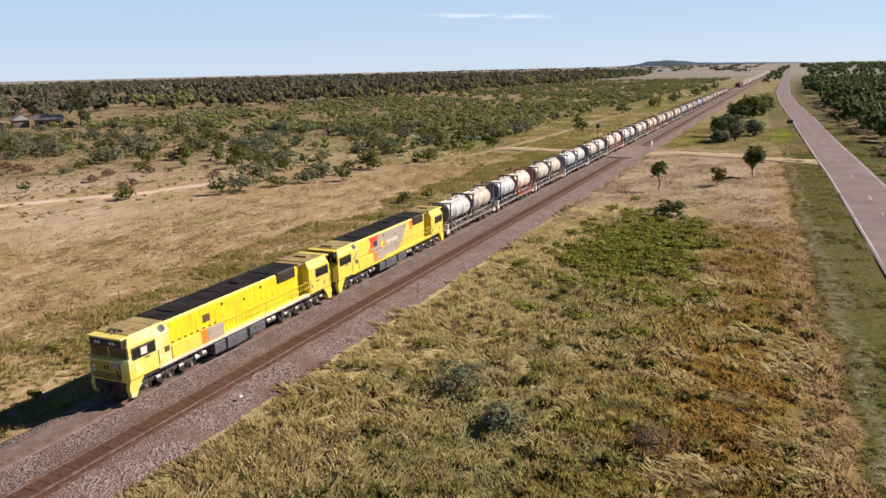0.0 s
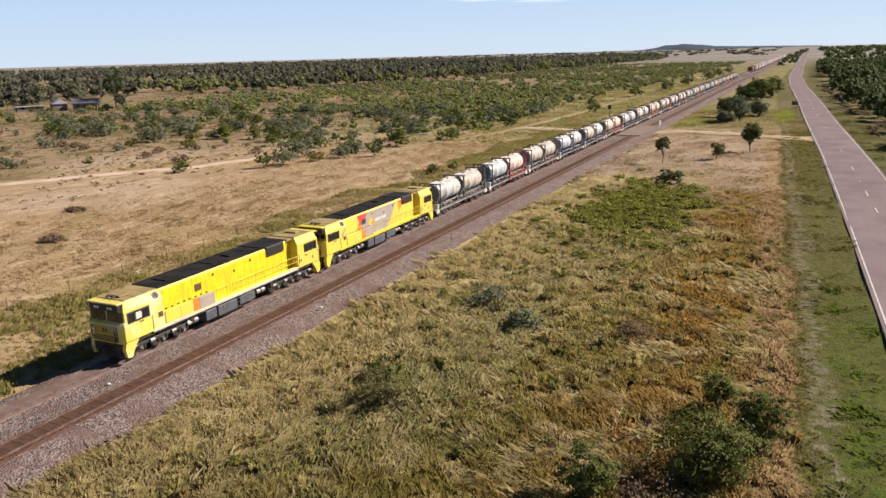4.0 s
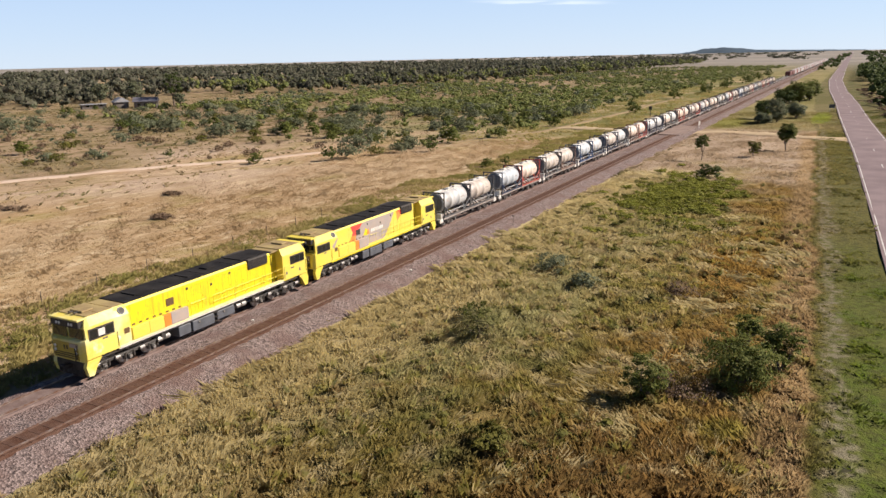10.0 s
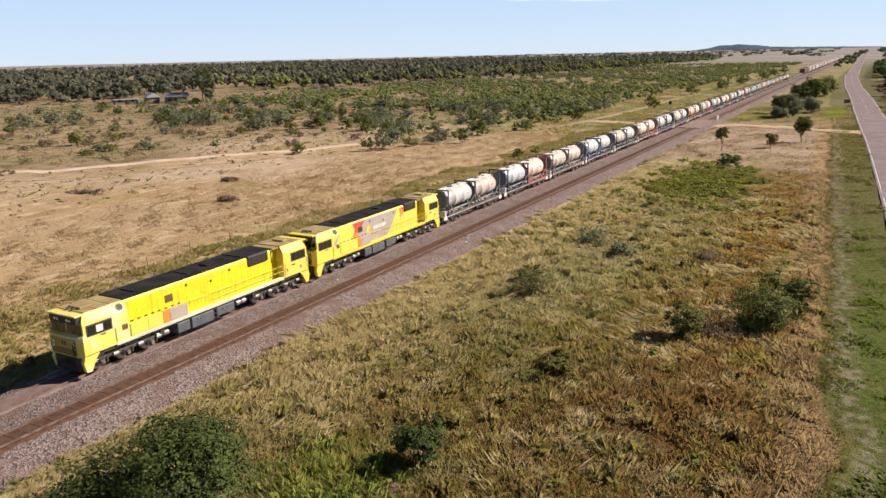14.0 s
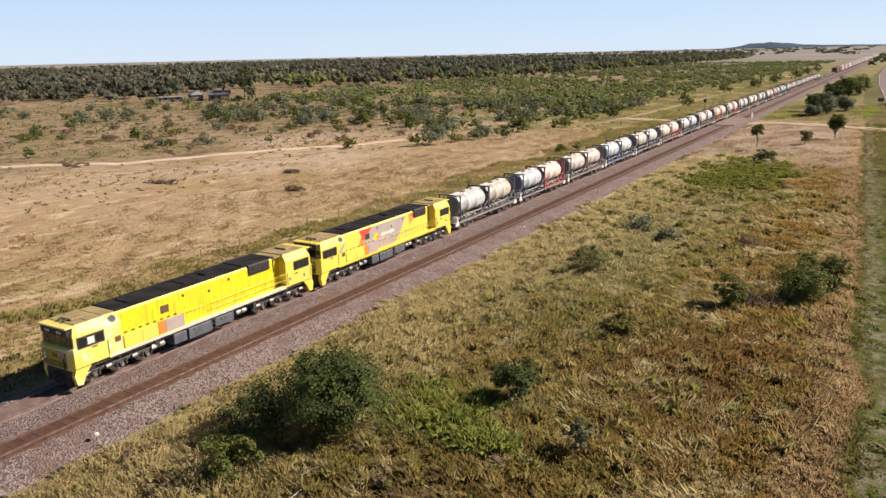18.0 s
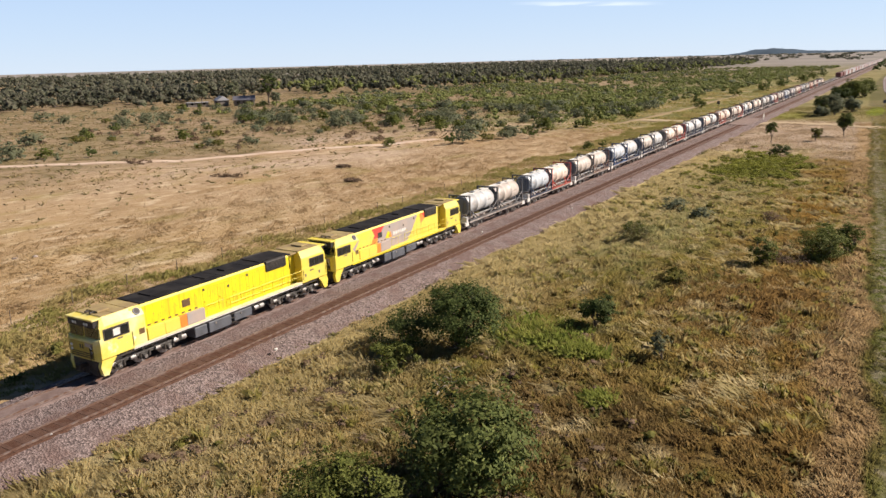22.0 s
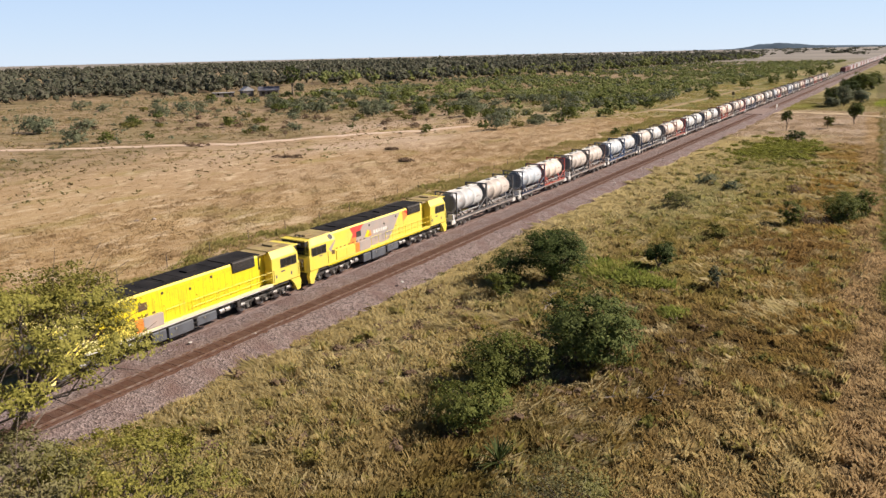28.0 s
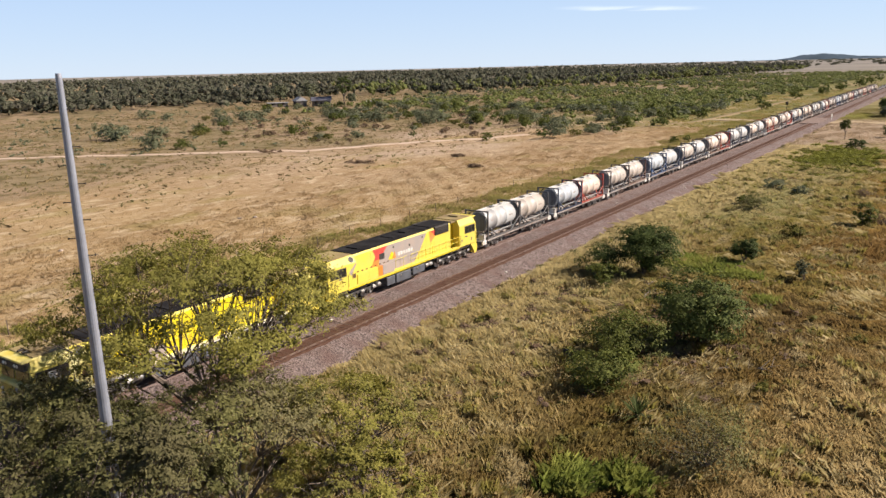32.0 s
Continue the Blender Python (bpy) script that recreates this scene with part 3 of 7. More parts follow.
def strip(name, rows, material, lift, label, cat, steps=1):
    """A band of ground cover along y from rows of (y, x0, x1), lifted over the ground and with thin edges that go down into it."""
    vs, fs = [], []
    for y, x0, x1 in rows:
        for x, dz in ((x0 - 0.02, -0.12), (x0, 0), *((x0 + (x1 - x0) * k / 4, 0) for k in (1, 2, 3)), (x1, 0), (x1 + 0.02, -0.12)):
            vs.append((x, y, float(rise(np.array(x), np.array(y))) + lift + dz))
    for i in range(len(rows) - 1):
        for k in range(6):
            a = i * 7 + k
            fs.append((a, a + 1, a + 8, a + 7))
    return tagged(raw(name, vs, fs, material), label, cat, kind="structure")


# ---- railway ----
Y0, Y1 = -330, 2600
SIDE = 3.75
prof = [(-2.9, -0.75), (-2.5, -0.62), (-1.55, -0.2), (-0.95, -0.15), (0.95, -0.15), (1.6, -0.19), (2.2, -0.19), (2.8, -0.15), (4.7, -0.15), (5.3, -0.2), (6.6, -0.55), (7.4, -0.68)]
ys = axis(Y0, Y1, -140, 160, 0.4, 1.3)
rng = np.random.default_rng(4)
P = np.array(prof)
vx = P[None, :, 0] + rng.normal(0, 0.05, (len(ys), len(P)))
vz = P[None, :, 1] + rng.normal(0, 0.018, (len(ys), len(P)))
V = np.stack([vx, np.repeat(ys[:, None], len(P), 1), vz], -1).reshape(-1, 3)
k = len(P)
I = (np.arange(len(ys) - 1)[:, None] * k + np.arange(k - 1)[None]).ravel()
tagged(raw("trackbed", V, np.stack([I, I + 1, I + k + 1, I + k], -1), BALLAST, smooth=True), "crushed grey-pink stone ballast bed under two tracks", "ballast", kind="structure")


def track(x, label, bed):
    t = empty("railway_track", x, 0, 0)
    tagged(t, label, "railway track", "railway tracks")
    stain = raw("stained_bed", [(sx * w, y, -0.092 + dz) for y in (Y0, Y1) for sx, w, dz in ((-1, 0.95, -0.09), (-1, 0.8, 0), (1, 0.8, 0), (1, 0.95, -0.09))], [(0, 1, 5, 4), (1, 2, 6, 5), (2, 3, 7, 6)], bed, t)
    tagged(stain, "stained ballast between the rails")
    for s in (-1, 1):
        bm = bmesh.new()
        ring = [(s * 0.57 + a, z) for a, z in ((-0.06, -0.13), (0.06, -0.13), (0.06, -0.12), (0.012, -0.10), (0.012, -0.035), (0.034, -0.025), (0.034, 0), (-0.034, 0), (-0.034, -0.025), (-0.012, -0.035), (-0.012, -0.10), (-0.06, -0.12))]
        loft(bm, [[(a, y, z) for a, z in ring] for y in (Y0, -60, 60, Y1)])
        part("rail", bm, RAIL, t)
    return t


main_track = track(0.0, "narrow gauge track on rust-stained ballast carrying the train", STAINED)
side_track = track(SIDE, "empty rust-brown siding track beside the train", RUSTY)

# ---- road ----
ry = list(np.arange(-300, 200, 20)) + list(np.arange(200, 620, 10)) + list(range(650, 3000, 60))
road = strip("road", [(y, road_x(y) - 3.35, road_x(y) + 3.35) for y in ry], ROADM, 0.12, "straight two-lane pinkish-grey sealed country road", "road")
for s in (-1, 1):
    strip("edge_line", [(y, road_x(y) + s * 3.05 - 0.05, road_x(y) + s * 3.05 + 0.05) for y in ry], LINE, 0.128, "white painted line along the road's edge", "road marking")
for i in range(70):
    y = -150 + i * 10.0
    tagged(strip("centre_dash", [(y, road_x(y) - 0.06, road_x(y) + 0.06), (y + 3, road_x(y + 3) - 0.06, road_x(y + 3) + 0.06)], LINE, 0.128, "white painted dash in the road's middle", "road marking"), group="centre line dashes")

sl = bpy.data.meshes.new("sleeper")
bm = boxes((-0.80, 0.80, -0.11, 0.11, -0.14, -0.082), bevel=0.012)
bm.to_mesh(sl)
bm.free()
sl.materials.append(SLEEPER)
for i in range(300):
    ob = new("sleeper", sl)
    ob.parent = side_track
    ob.location = (0, -112 + i * 0.66, 0.004 * (i % 3))

# ---- train ----
def ring(y, w, z0, z1, ch=0.28, cz=0.42):
    """A body section: upright sides, then a slope in to the roof."""
    return [(-w, y, z0), (w, y, z0), (w, y, z1 - cz), (w - ch, y, z1), (-w + ch, y, z1), (-w, y, z1 - cz)]


def wheelset(parent, y, r=0.46):
    bm = bmesh.new()
    tube(bm, (-0.68, 0, 0), (0.68, 0, 0), 0.07, seg=8)
    for s in (-1, 1):
        tube(bm, (s * 0.51, 0, 0), (s * 0.60, 0, 0), r + 0.0, seg=20)
        tube(bm, (s * 0.50, 0, 0), (s * 0.515, 0, 0), r + 0.025, seg=20)
        tube(bm, (s * 0.60, 0, 0), (s * 0.625, 0, 0), r * 0.45, seg=12)
        for k in range(4):
            a = k * math.pi / 2
            tube(bm, (s * 0.605, 0.28 * math.cos(a), 0.28 * math.sin(a)), (s * 0.615, 0.28 * math.cos(a), 0.28 * math.sin(a)), 0.07, seg=6)
    w = part("wheelset", bm, STEEL, parent, "worn steel wheels on an axle")
    w.location = (0, y, r)
    return w


def bogie(root, y, axles, outer=1.02):
    """A bogie frame with springs and axle boxes; the wheelsets are its pieces."""
    bg = empty("bogie", 0, y, 0)
    bg.parent = root
    half = axles[-1] + 0.55
    bm = bmesh.new()
    for s in (-1, 1):
        box(bm, s * outer - 0.07, s * outer + 0.07, -half, half, 0.62, 0.80, 0.02)
        for a in axles:
            box(bm, s * outer - 0.10, s * outer + 0.12, a - 0.16, a + 0.16, 0.32, 0.64, 0.03)
            tube(bm, (s * outer, a - 0.34, 0.42), (s * outer, a - 0.34, 0.64), 0.09, seg=8)
            tube(bm, (s * outer, a + 0.34, 0.42), (s * outer, a + 0.34, 0.64), 0.09, seg=8)
    for a in (-half + 0.1, 0, half - 0.1):
        box(bm, -outer, outer, a - 0.1, a + 0.1, 0.62, 0.78)
    part("bogie_frame", bm, GEAR, bg)
    rods("axle_box_cover", [((s * (outer + 0.11), a, 0.47), (s * (outer + 0.19), a, 0.47), 0.11, 0.11) for s in (-1, 1) for a in axles], STEEL, bg, "round steel axle box cover")
    if len(axles) == 3:
        rods("brake_cylinder", [((s * (outer + 0.10), a - 0.17, 0.70), (s * (outer + 0.10), a + 0.17, 0.70), 0.12, 0.12) for s in (-1, 1) for a in (-half + 0.08, -0.86, 0.86, half - 0.08)], STEEL, bg, "bright steel brake cylinder", 12)
        rods("coil_spring", [((s * (outer + 0.06), a + q, 0.40), (s * (outer + 0.06), a + q, 0.74), 0.075, 0.075) for s in (-1, 1) for a in axles for q in (-0.3, 0.3)], DARK, bg, "black coil spring", 8)
        pieces("sand_box", [(min(s * 1.02, s * 1.2), max(s * 1.02, s * 1.2), q * (half + 0.22) - 0.16, q * (half + 0.22) + 0.16, 0.62, 1.02) for s in (-1, 1) for q in (-1, 1)], DARK, bg, "black sand box", 0.03)
    sets = [wheelset(bg, a) for a in axles]
    return bg, sets


def pieces(name, items, material, parent, label="", bevel=0.0):
    """One part for each box of the list."""
    return [part(name, boxes(it, bevel=bevel), material, parent, label) for it in items]


def rods(name, items, material, parent, label="", seg=10):
    """One part for each rod of the list: (from, to, radius, end radius)."""
    out = []
    for p, q, r0, r1 in items:
        bm = bmesh.new()
        tube(bm, p, q, r0, r1, seg=seg)
        out.append(part(name, bm, material, parent, label))
    return out


def pane(bm, pts):
    bm.faces.new([bm.verts.new(p) for p in pts])


def side_window(root, y0, y1, z0, z1, x, bars=3, name="side_window"):
    for s in (-1, 1):
        fr = boxes((s * x - 0.012, s * x + 0.014, y0 - 0.05, y1 + 0.05, z0 - 0.05, z1 + 0.05), bevel=0.01)
        w = part(name, fr, DARK, root, "black rubber framed cab side window")
        gl = bmesh.new()
        step = (y1 - y0) / bars
        for k in range(bars):
            a = s * x + s * 0.016
            box(gl, min(a, a + s * 0.008), max(a, a + s * 0.008), y0 + k * step + 0.03, y0 + (k + 1) * step - 0.03, z0 + 0.03, z1 - 0.03)
        part("glass", gl, GLASS, w, "dark tinted glass")


def plate(root, pts, material, x, label, name="paint_panel", thick=0.006):
    """A painted field on both body sides, from (y, z) corners."""
    for s in (-1, 1):
        bm = bmesh.new()
        a = [bm.verts.new((s * x, y, z)) for y, z in pts]
        b2 = [bm.verts.new((s * (x + thick), y, z)) for y, z in pts]
        bm.faces.new(b2)
        bm.faces.new(a)
        for i in range(len(pts)):
            j = (i + 1) % len(pts)
            bm.faces.new((a[i], a[j], b2[j], b2[i]))
        bmesh.ops.recalc_face_normals(bm, faces=bm.faces)
        part(name, bm, material, root, label)


def cab(root, rear, skin, face):
    """A full-width cab. Its nose is at the low end, or at the high end for the rear one."""
    m = (lambda p: (p[0], 19.25 - p[1], p[2])) if rear else (lambda p: p)
    tag = "rear_cab" if rear else "front_cab"
    W, T, B = 1.40, 3.62, 1.30
    back = 2.15 if not rear else 2.75

    def sec(y, w, z0, z1, cz=0.5, ch=0.24):
        return [m(p) for p in ring(y, w, z0, z1, ch, cz)]
    bm = bmesh.new()
    loft(bm, [sec(-0.18, 1.08, B - 0.06, 2.30, 0.14, 0.10), sec(-0.12, 1.24, B - 0.10, 2.37, 0.10, 0.05), sec(0.0, W - 0.02, B - 0.1, 2.42, 0.1, 0.02), sec(0.02, W, B, 2.44, 0.1, 0.02), sec(back, W, B, 2.44, 0.1, 0.02)])
    body = part(tag, bm, skin, root, "worn pale yellow driver's cab" if skin is CABYEL else "yellow driver's cab")
    bm = bmesh.new()
    loft(bm, [sec(0.10, W - 0.03, 2.40, 3.10, 0.16, 0.03), sec(0.30, W - 0.01, 2.40, T - 0.06), sec(0.42, W - 0.005, 2.40, T), sec(back, W - 0.005, 2.40, T)])
    part("cab_top", bm, skin, body)
    # roof skin, brow and lamps
    pieces("cab_roof_panel", [(-1.12, 1.12, *sorted((m((0, a, 0))[1], m((0, b2, 0))[1])), T, T + 0.035) for a, b2 in ((0.45, 1.2), (1.24, back - 0.03))], TANROOF, body, "dusty tan cab roof panel", 0.01)
    # face: windscreens, brow, lamp box
    y0, y1 = sorted((m((0, -0.10, 0))[1], m((0, 0.32, 0))[1]))
    bm = bmesh.new()
    box(bm, -1.12, 1.12, y0, y1, 3.08, 3.50, 0.05)
    part("lamp_recess", bm, DARK, body, "black lamp recess over the windscreen")
    y0, y1 = sorted((m((0, -0.17, 0))[1], m((0, 0.5, 0))[1]))
    part("brow", boxes((-1.2, 1.2, y0, y1, 3.505, 3.60), bevel=0.03), face, body, "yellow brow over the windscreen")
    # panel added over the nose to carry the darker, shaded yellow
    y0, y1 = sorted((m((0, -0.195, 0))[1], m((0, -0.176, 0))[1]))
    part("nose_panel", boxes((-1.02, 1.02, y0, y1, 1.28, 2.24), bevel=0.004), NOSE, body, "yellow nose panel with shade put into its paint")
    y0, y1 = sorted((m((0, -0.205, 0))[1], m((0, -0.197, 0))[1]))
    for a in (-0.16, 0.06):
        part("emblem", boxes((a, a + 0.12, y0, y1, 1.84, 2.08), bevel=0.002), DARK, body, "small dark emblem")
    for s in (-1, 1):
        bm = bmesh.new()
        q = [m((s * 0.08, 0.055, 2.47)), m((s * 1.24, 0.055, 2.47)), m((s * 1.24, 0.085, 3.02)), m((s * 0.08, 0.085, 3.02))]
        d = 0.02 if rear else -0.02
        a = [bm.verts.new(p) for p in q]
        b3 = [bm.verts.new((p[0], p[1] + d, p[2])) for p in q]
        bm.faces.new(a)
        bm.faces.new(b3)
        for i in range(4):
            bm.faces.new((a[i], a[(i + 1) % 4], b3[(i + 1) % 4], b3[i]))
        bmesh.ops.recalc_face_normals(bm, faces=bm.faces)
        part("windscreen", bm, GLASS, body, "dark windscreen pane")
    for xx, zz in ((-0.62, 3.28), (-0.40, 3.28), (0.40, 3.28), (0.62, 3.28), (-0.86, 1.72), (0.86, 1.72), (-0.86, 1.95), (0.86, 1.95)):
        f = -0.12 if zz > 3 else -0.24
        rods("headlamp", [(m((xx, f, zz)), m((xx, f + 0.05, zz)), 0.085, 0.085)], LAMP, body, "round headlamp", 12)
    y0, y1 = sorted((m((0, -0.212, 0))[1], m((0, -0.197, 0))[1]))
    pieces("nose_stripe", [(-1.0, 1.0, y0, y1, zz, zz + 0.05) for zz in (1.36, 1.48, 1.60)], DARK, body, "dark stripe across the nose")
    bm = bmesh.new()
    y0, y1 = sorted((m((0, -0.212, 0))[1], m((0, -0.197, 0))[1]))
    box(bm, 0.34, 1.0, y0, y1, 2.0, 2.22, 0.0)
    part("nose_patch", bm, GREY, body, "grey patch on the nose")
    wy = [m((0, 0.03, 0))[1]] * 2
    rods("wiper", [((q * 0.55, wy[0], 2.48), (q * 0.95, wy[1] + (0.02 if not rear else -0.02), 2.95), 0.012, 0.012) for q in (-1, 1)], DARK, body, "black wiper arm", 6)
    rods("nose_grab_rail", [(m((q * 0.98, -0.26, 1.45)), m((q * 0.98, -0.26, 2.2)), 0.016, 0.016) for q in (-1, 1)], DARK, body, "black grab rail on the nose", 6)
    rods("cable", [(m((0.80, -0.24, 2.0)), m((0.93, -0.30, 1.55)), 0.035, 0.03), (m((0.93, -0.30, 1.55)), m((0.72, -0.24, 1.2)), 0.03, 0.03)], DARK, body, "black control cable on the nose", 8)
    # windows on the sides
    yy = sorted((m((0, 0.33, 0))[1], m((0, 1.88, 0))[1]))
    side_window(body, yy[0], yy[1], 2.36, 2.92, W, 3)
    # skirts and pilot
    for s in (-1, 1):
        bm = bmesh.new()
        pts = [(0.02, 1.24), (0.95, 1.24), (0.62, 0.86), (0.34, 0.32), (0.02, 0.36), (-0.10, 0.9)]
        a = [bm.verts.new(m((s * 1.38, y, z))) for y, z in pts]
        b4 = [bm.verts.new(m((s * 1.12, y, z))) for y, z in pts]
        bm.faces.new(a)
        bm.faces.new(b4)
        for i in range(len(pts)):
            j = (i + 1) % len(pts)
            bm.faces.new((a[i], a[j], b4[j], b4[i]))
        bmesh.ops.recalc_face_normals(bm, faces=bm.faces)
        part("skirt", bm, skin, root, "wedge-shaped corner skirt")
    bm = bmesh.new()
    y0, y1 = sorted((m((0, -0.05, 0))[1], m((0, 0.12, 0))[1]))
    box(bm, -1.15, 1.15, y0, y1, 0.62, 1.25, 0.03)
    box(bm, -0.9, 0.9, y0, y1, 0.28, 0.62, 0.03)
    part("pilot", bm, DARK if not rear else GOLD, root, "pilot plate with hoses")
    bm = bmesh.new()
    y0, y1 = sorted((m((0, -0.62, 0))[1], m((0, -0.02, 0))[1]))
    box(bm, -0.12, 0.12, y0, y1, 0.72, 0.98, 0.03)
    box(bm, -0.2, 0.2, y0 if not rear else y1 - 0.25, y0 + 0.25 if not rear else y1, 0.66, 1.04, 0.04)
    part("coupler", bm, DARK, root)
    for s in (-1, 1):
        for k in (0.25, 0.45):
            bm = bmesh.new()
            tube(bm, m((s * k, -0.08, 0.95)), m((s * k, -0.22, 0.5)), 0.025, seg=6)
            tube(bm, m((s * k, -0.22, 0.5)), m((s * k, -0.05, 0.3)), 0.025, seg=6)
            part("brake_hose", bm, RUSTY if rear else DARK, root)
    return body


def locomotive(second):
    """A yellow diesel locomotive, nose at y = 0 and tail at 19.25, built at the origin."""
    root = empty("locomotive")
    skin = YEL2 if second else YEL
    cab_skin = YEL2 if second else CABYEL
    cab(root, False, cab_skin, cab_skin)
    cab(root, True, YEL2, YEL2)
    # hood
    H = 1.16
    bm = bmesh.new()
    loft(bm, [ring(2.15, H, 1.3, 3.58, 0.10, 0.12), ring(15.45, H, 1.3, 3.62, 0.10, 0.12)])
    hood = part("hood", bm, skin, root, "long yellow engine hood")
    bm = boxes((-0.75, 0.75, 15.45, 16.55, 1.3, 3.5), bevel=0.02)
    part("rear_vestibule", bm, GOLD, root, "recessed golden yellow vestibule ahead of the rear cab")
    bm = boxes((-1.02, 1.02, 15.45, 16.6, 3.5, 3.6), bevel=0.02)
    part("vestibule_roof", bm, TANROOF, root)
    for s in (-1, 1):
        bm = boxes((min(s * 0.752, s * 0.765), max(s * 0.752, s * 0.765), 15.62, 15.98, 2.5, 3.3))
        part("door_window", bm, GLASS, root)
    # front shoulder behind the cab, full width
    bm = bmesh.new()
    loft(bm, [ring(2.15, 1.39, 1.3, 3.6, 0.34, 0.5), ring(3.02, 1.385, 1.3, 3.58, 0.34, 0.5)])
    part("shoulder", bm, cab_skin if not second else YEL2, root, "yellow shoulder behind the cab")
    for s in (-1, 1):
        bm = bmesh.new()
        c0 = Vector((s * 1.225, 2.62, 3.33))
        nrm = Vector((s * 0.83, 0, 0.56))
        tube(bm, c0, c0 + nrm * 0.05, 0.23, seg=20)
        fan = part("fan_grille", bm, GREYBOX, root, "round grey fan grille")
        bm = bmesh.new()
        tube(bm, c0 + nrm * 0.05, c0 + nrm * 0.056, 0.17, seg=20)
        part("fan_opening", bm, DARK, fan)
        bm = boxes((min(s * 1.385, s * 1.40), max(s * 1.385, s * 1.40), 2.55, 2.92, 1.98, 2.30))
        part("side_grille", bm, BROWN, root, "small brown grille")
    # roof
    pieces("roof_panel", [(-1.06, 1.06, 3.05 + k * 1.275, 4.305 + k * 1.275, 3.59, 3.665 + 0.003 * (k % 3)) for k in range(10)], BLACK, root, "soot-black engine roof panel", 0.012)
    pieces("roof_hatch", ((-0.55, 0.55, 4.2, 5.6, 3.66, 3.74), (-0.6, 0.6, 8.3, 9.2, 3.66, 3.72), (-0.35, 0.35, 10.2, 11.0, 3.66, 3.76), (-0.8, 0.8, 12.9, 15.2, 3.66, 3.72)), BLACK, root, "raised black roof hatch", 0.02)
    bm = boxes((-1.0, 1.0, 2.2, 2.98, 3.585, 3.64), bevel=0.015)
    part("roof_front_panel", bm, TANROOF, root, "brown dusty roof panel")
    # cabinets along the side, walkway, sill
    for s in (-1, 1):
        def sx(a, b2):
            return min(s * a, s * b2), max(s * a, s * b2)
        edges = (3.12, 4.35, 5.46, 6.0, 7.4)
        for i, (a, b2) in enumerate(zip(edges, edges[1:])):
            bm = boxes((*sx(1.14, 1.385), a + 0.008, b2 - 0.008, 1.42, 2.15), bevel=0.012)
            mm = (YEL2, YEL2, ORANGE, GREY)[i]
            part("side_cabinet", bm, mm, root, ("pale yellow side cabinet door", "pale yellow side cabinet door", "orange side cabinet door", "grey side cabinet door")[i])
        pieces("louvre", [(*sx(1.155, 1.175), 3.3 + k * 0.5, 3.52 + k * 0.5, 2.20, 2.30) for k in range(8)], BROWN, root)
        bm = boxes((*sx(1.15, 1.185), 5.9, 6.5, 2.56, 3.02), bevel=0.008)
        part("square_vent", bm, BROWN if not second else DARK, root, "square brown vent grille" if not second else "square black vent")
        # door seams and handles along the hood
        pieces("hood_door_seam", [(*sx(1.155, 1.164), y, y + 0.02, 1.55, 3.2) for y in np.arange(6.9, 13.0, 0.62)], GOLD, hood)
        pieces("door_latch", [(*sx(1.155, 1.19), y, y + 0.06, 2.4, 2.46) for y in np.arange(7.62, 12.6, 1.24)], GOLD, hood)
        pieces("lifting_lug", [(*sx(1.155, 1.185), y, y + 0.15, z - 0.06, z + 0.09) for y, z in ((7.55, 3.2), (9.6, 2.92), (11.3, 3.22))], DARK, hood, "black lifting lug")
        # radiator grille
        bm = boxes((*sx(0.94, 1.25), 13.12, 15.14, 2.96, 3.70), bevel=0.09)
        rad = part("radiator_grille", bm, DARK, root, "dark recessed radiator grille")
        pieces("grille_slat", [(*sx(1.25, 1.268), 13.24, 15.02, 3.05 + k * 0.085, 3.075 + k * 0.085) for k in range(7)], BLACK, rad)
        # walkway and sill
        bm = boxes((*sx(1.10, 1.40), 2.15, 16.5, 1.30, 1.40), bevel=0.01)
        part("walkway", bm, PALE if not second else YEL2, root, "pale walkway edge along the side")
        bm = boxes((*sx(1.30, 1.37), 2.1, 16.5, 1.20, 1.30), bevel=0.008)
        part("sill_stripe", bm, WHITE if not second else YEL, root, "chalky white sill" if not second else "bright yellow sill")
        # panel joints, filler caps, grab rails and worn lettering
        pieces("panel_joint", [(*sx(1.155, 1.163), 7.5, 13.05, z, z + 0.014) for z in (1.92, 3.24)] + [(*sx(1.155, 1.163), y, y + 0.014, 1.45, 3.4) for y in (4.9, 10.9, 13.06)], GOLD, hood)
        rods("filler_cap", [((s * 1.33, y, 0.9), (s * 1.37, y, 0.9), 0.07, 0.07) for y in (8.2, 10.4)], STEEL, root, "steel filler cap", 12)
        rods("grab_rail", [((s * 1.43, y, 1.45), (s * 1.43, y, 2.3), 0.014, 0.014) for y in (2.08, 16.62, 19.1)], DARK, root, "", 6)
        pieces("lettering_bar", [(*sx(1.401, 1.406), a, b2, z, z + h2) for a, b2, z, h2 in ((17.35, 17.75, 2.02, 0.10), (18.3, 18.45, 1.62, 0.24), (16.8, 16.95, 1.7, 0.22))], GREYBOX, root, "small grey lettering bar")
        pieces("number_bar", [(*sx(1.404, 1.409), 1.1, 1.45, 2.16, 2.25)], GREYBOX, root, "small grey lettering bar")
        # handrails
        rods("handrail_post", [((s * 1.36, y, 1.40), (s * 1.36, y, 2.24), 0.014, 0.014) for y in np.arange(7.6, 16.5, 0.98)], YEL, root, "", 6)
        rods("handrail", [((s * 1.36, a, z), (s * 1.36, c, z), 0.014, 0.014) for a, c, z in ((7.6, 9.0, 2.24), (9.56, 16.5, 2.24), (9.56, 16.5, 1.84))], YEL, root, "thin yellow handrail", 6)
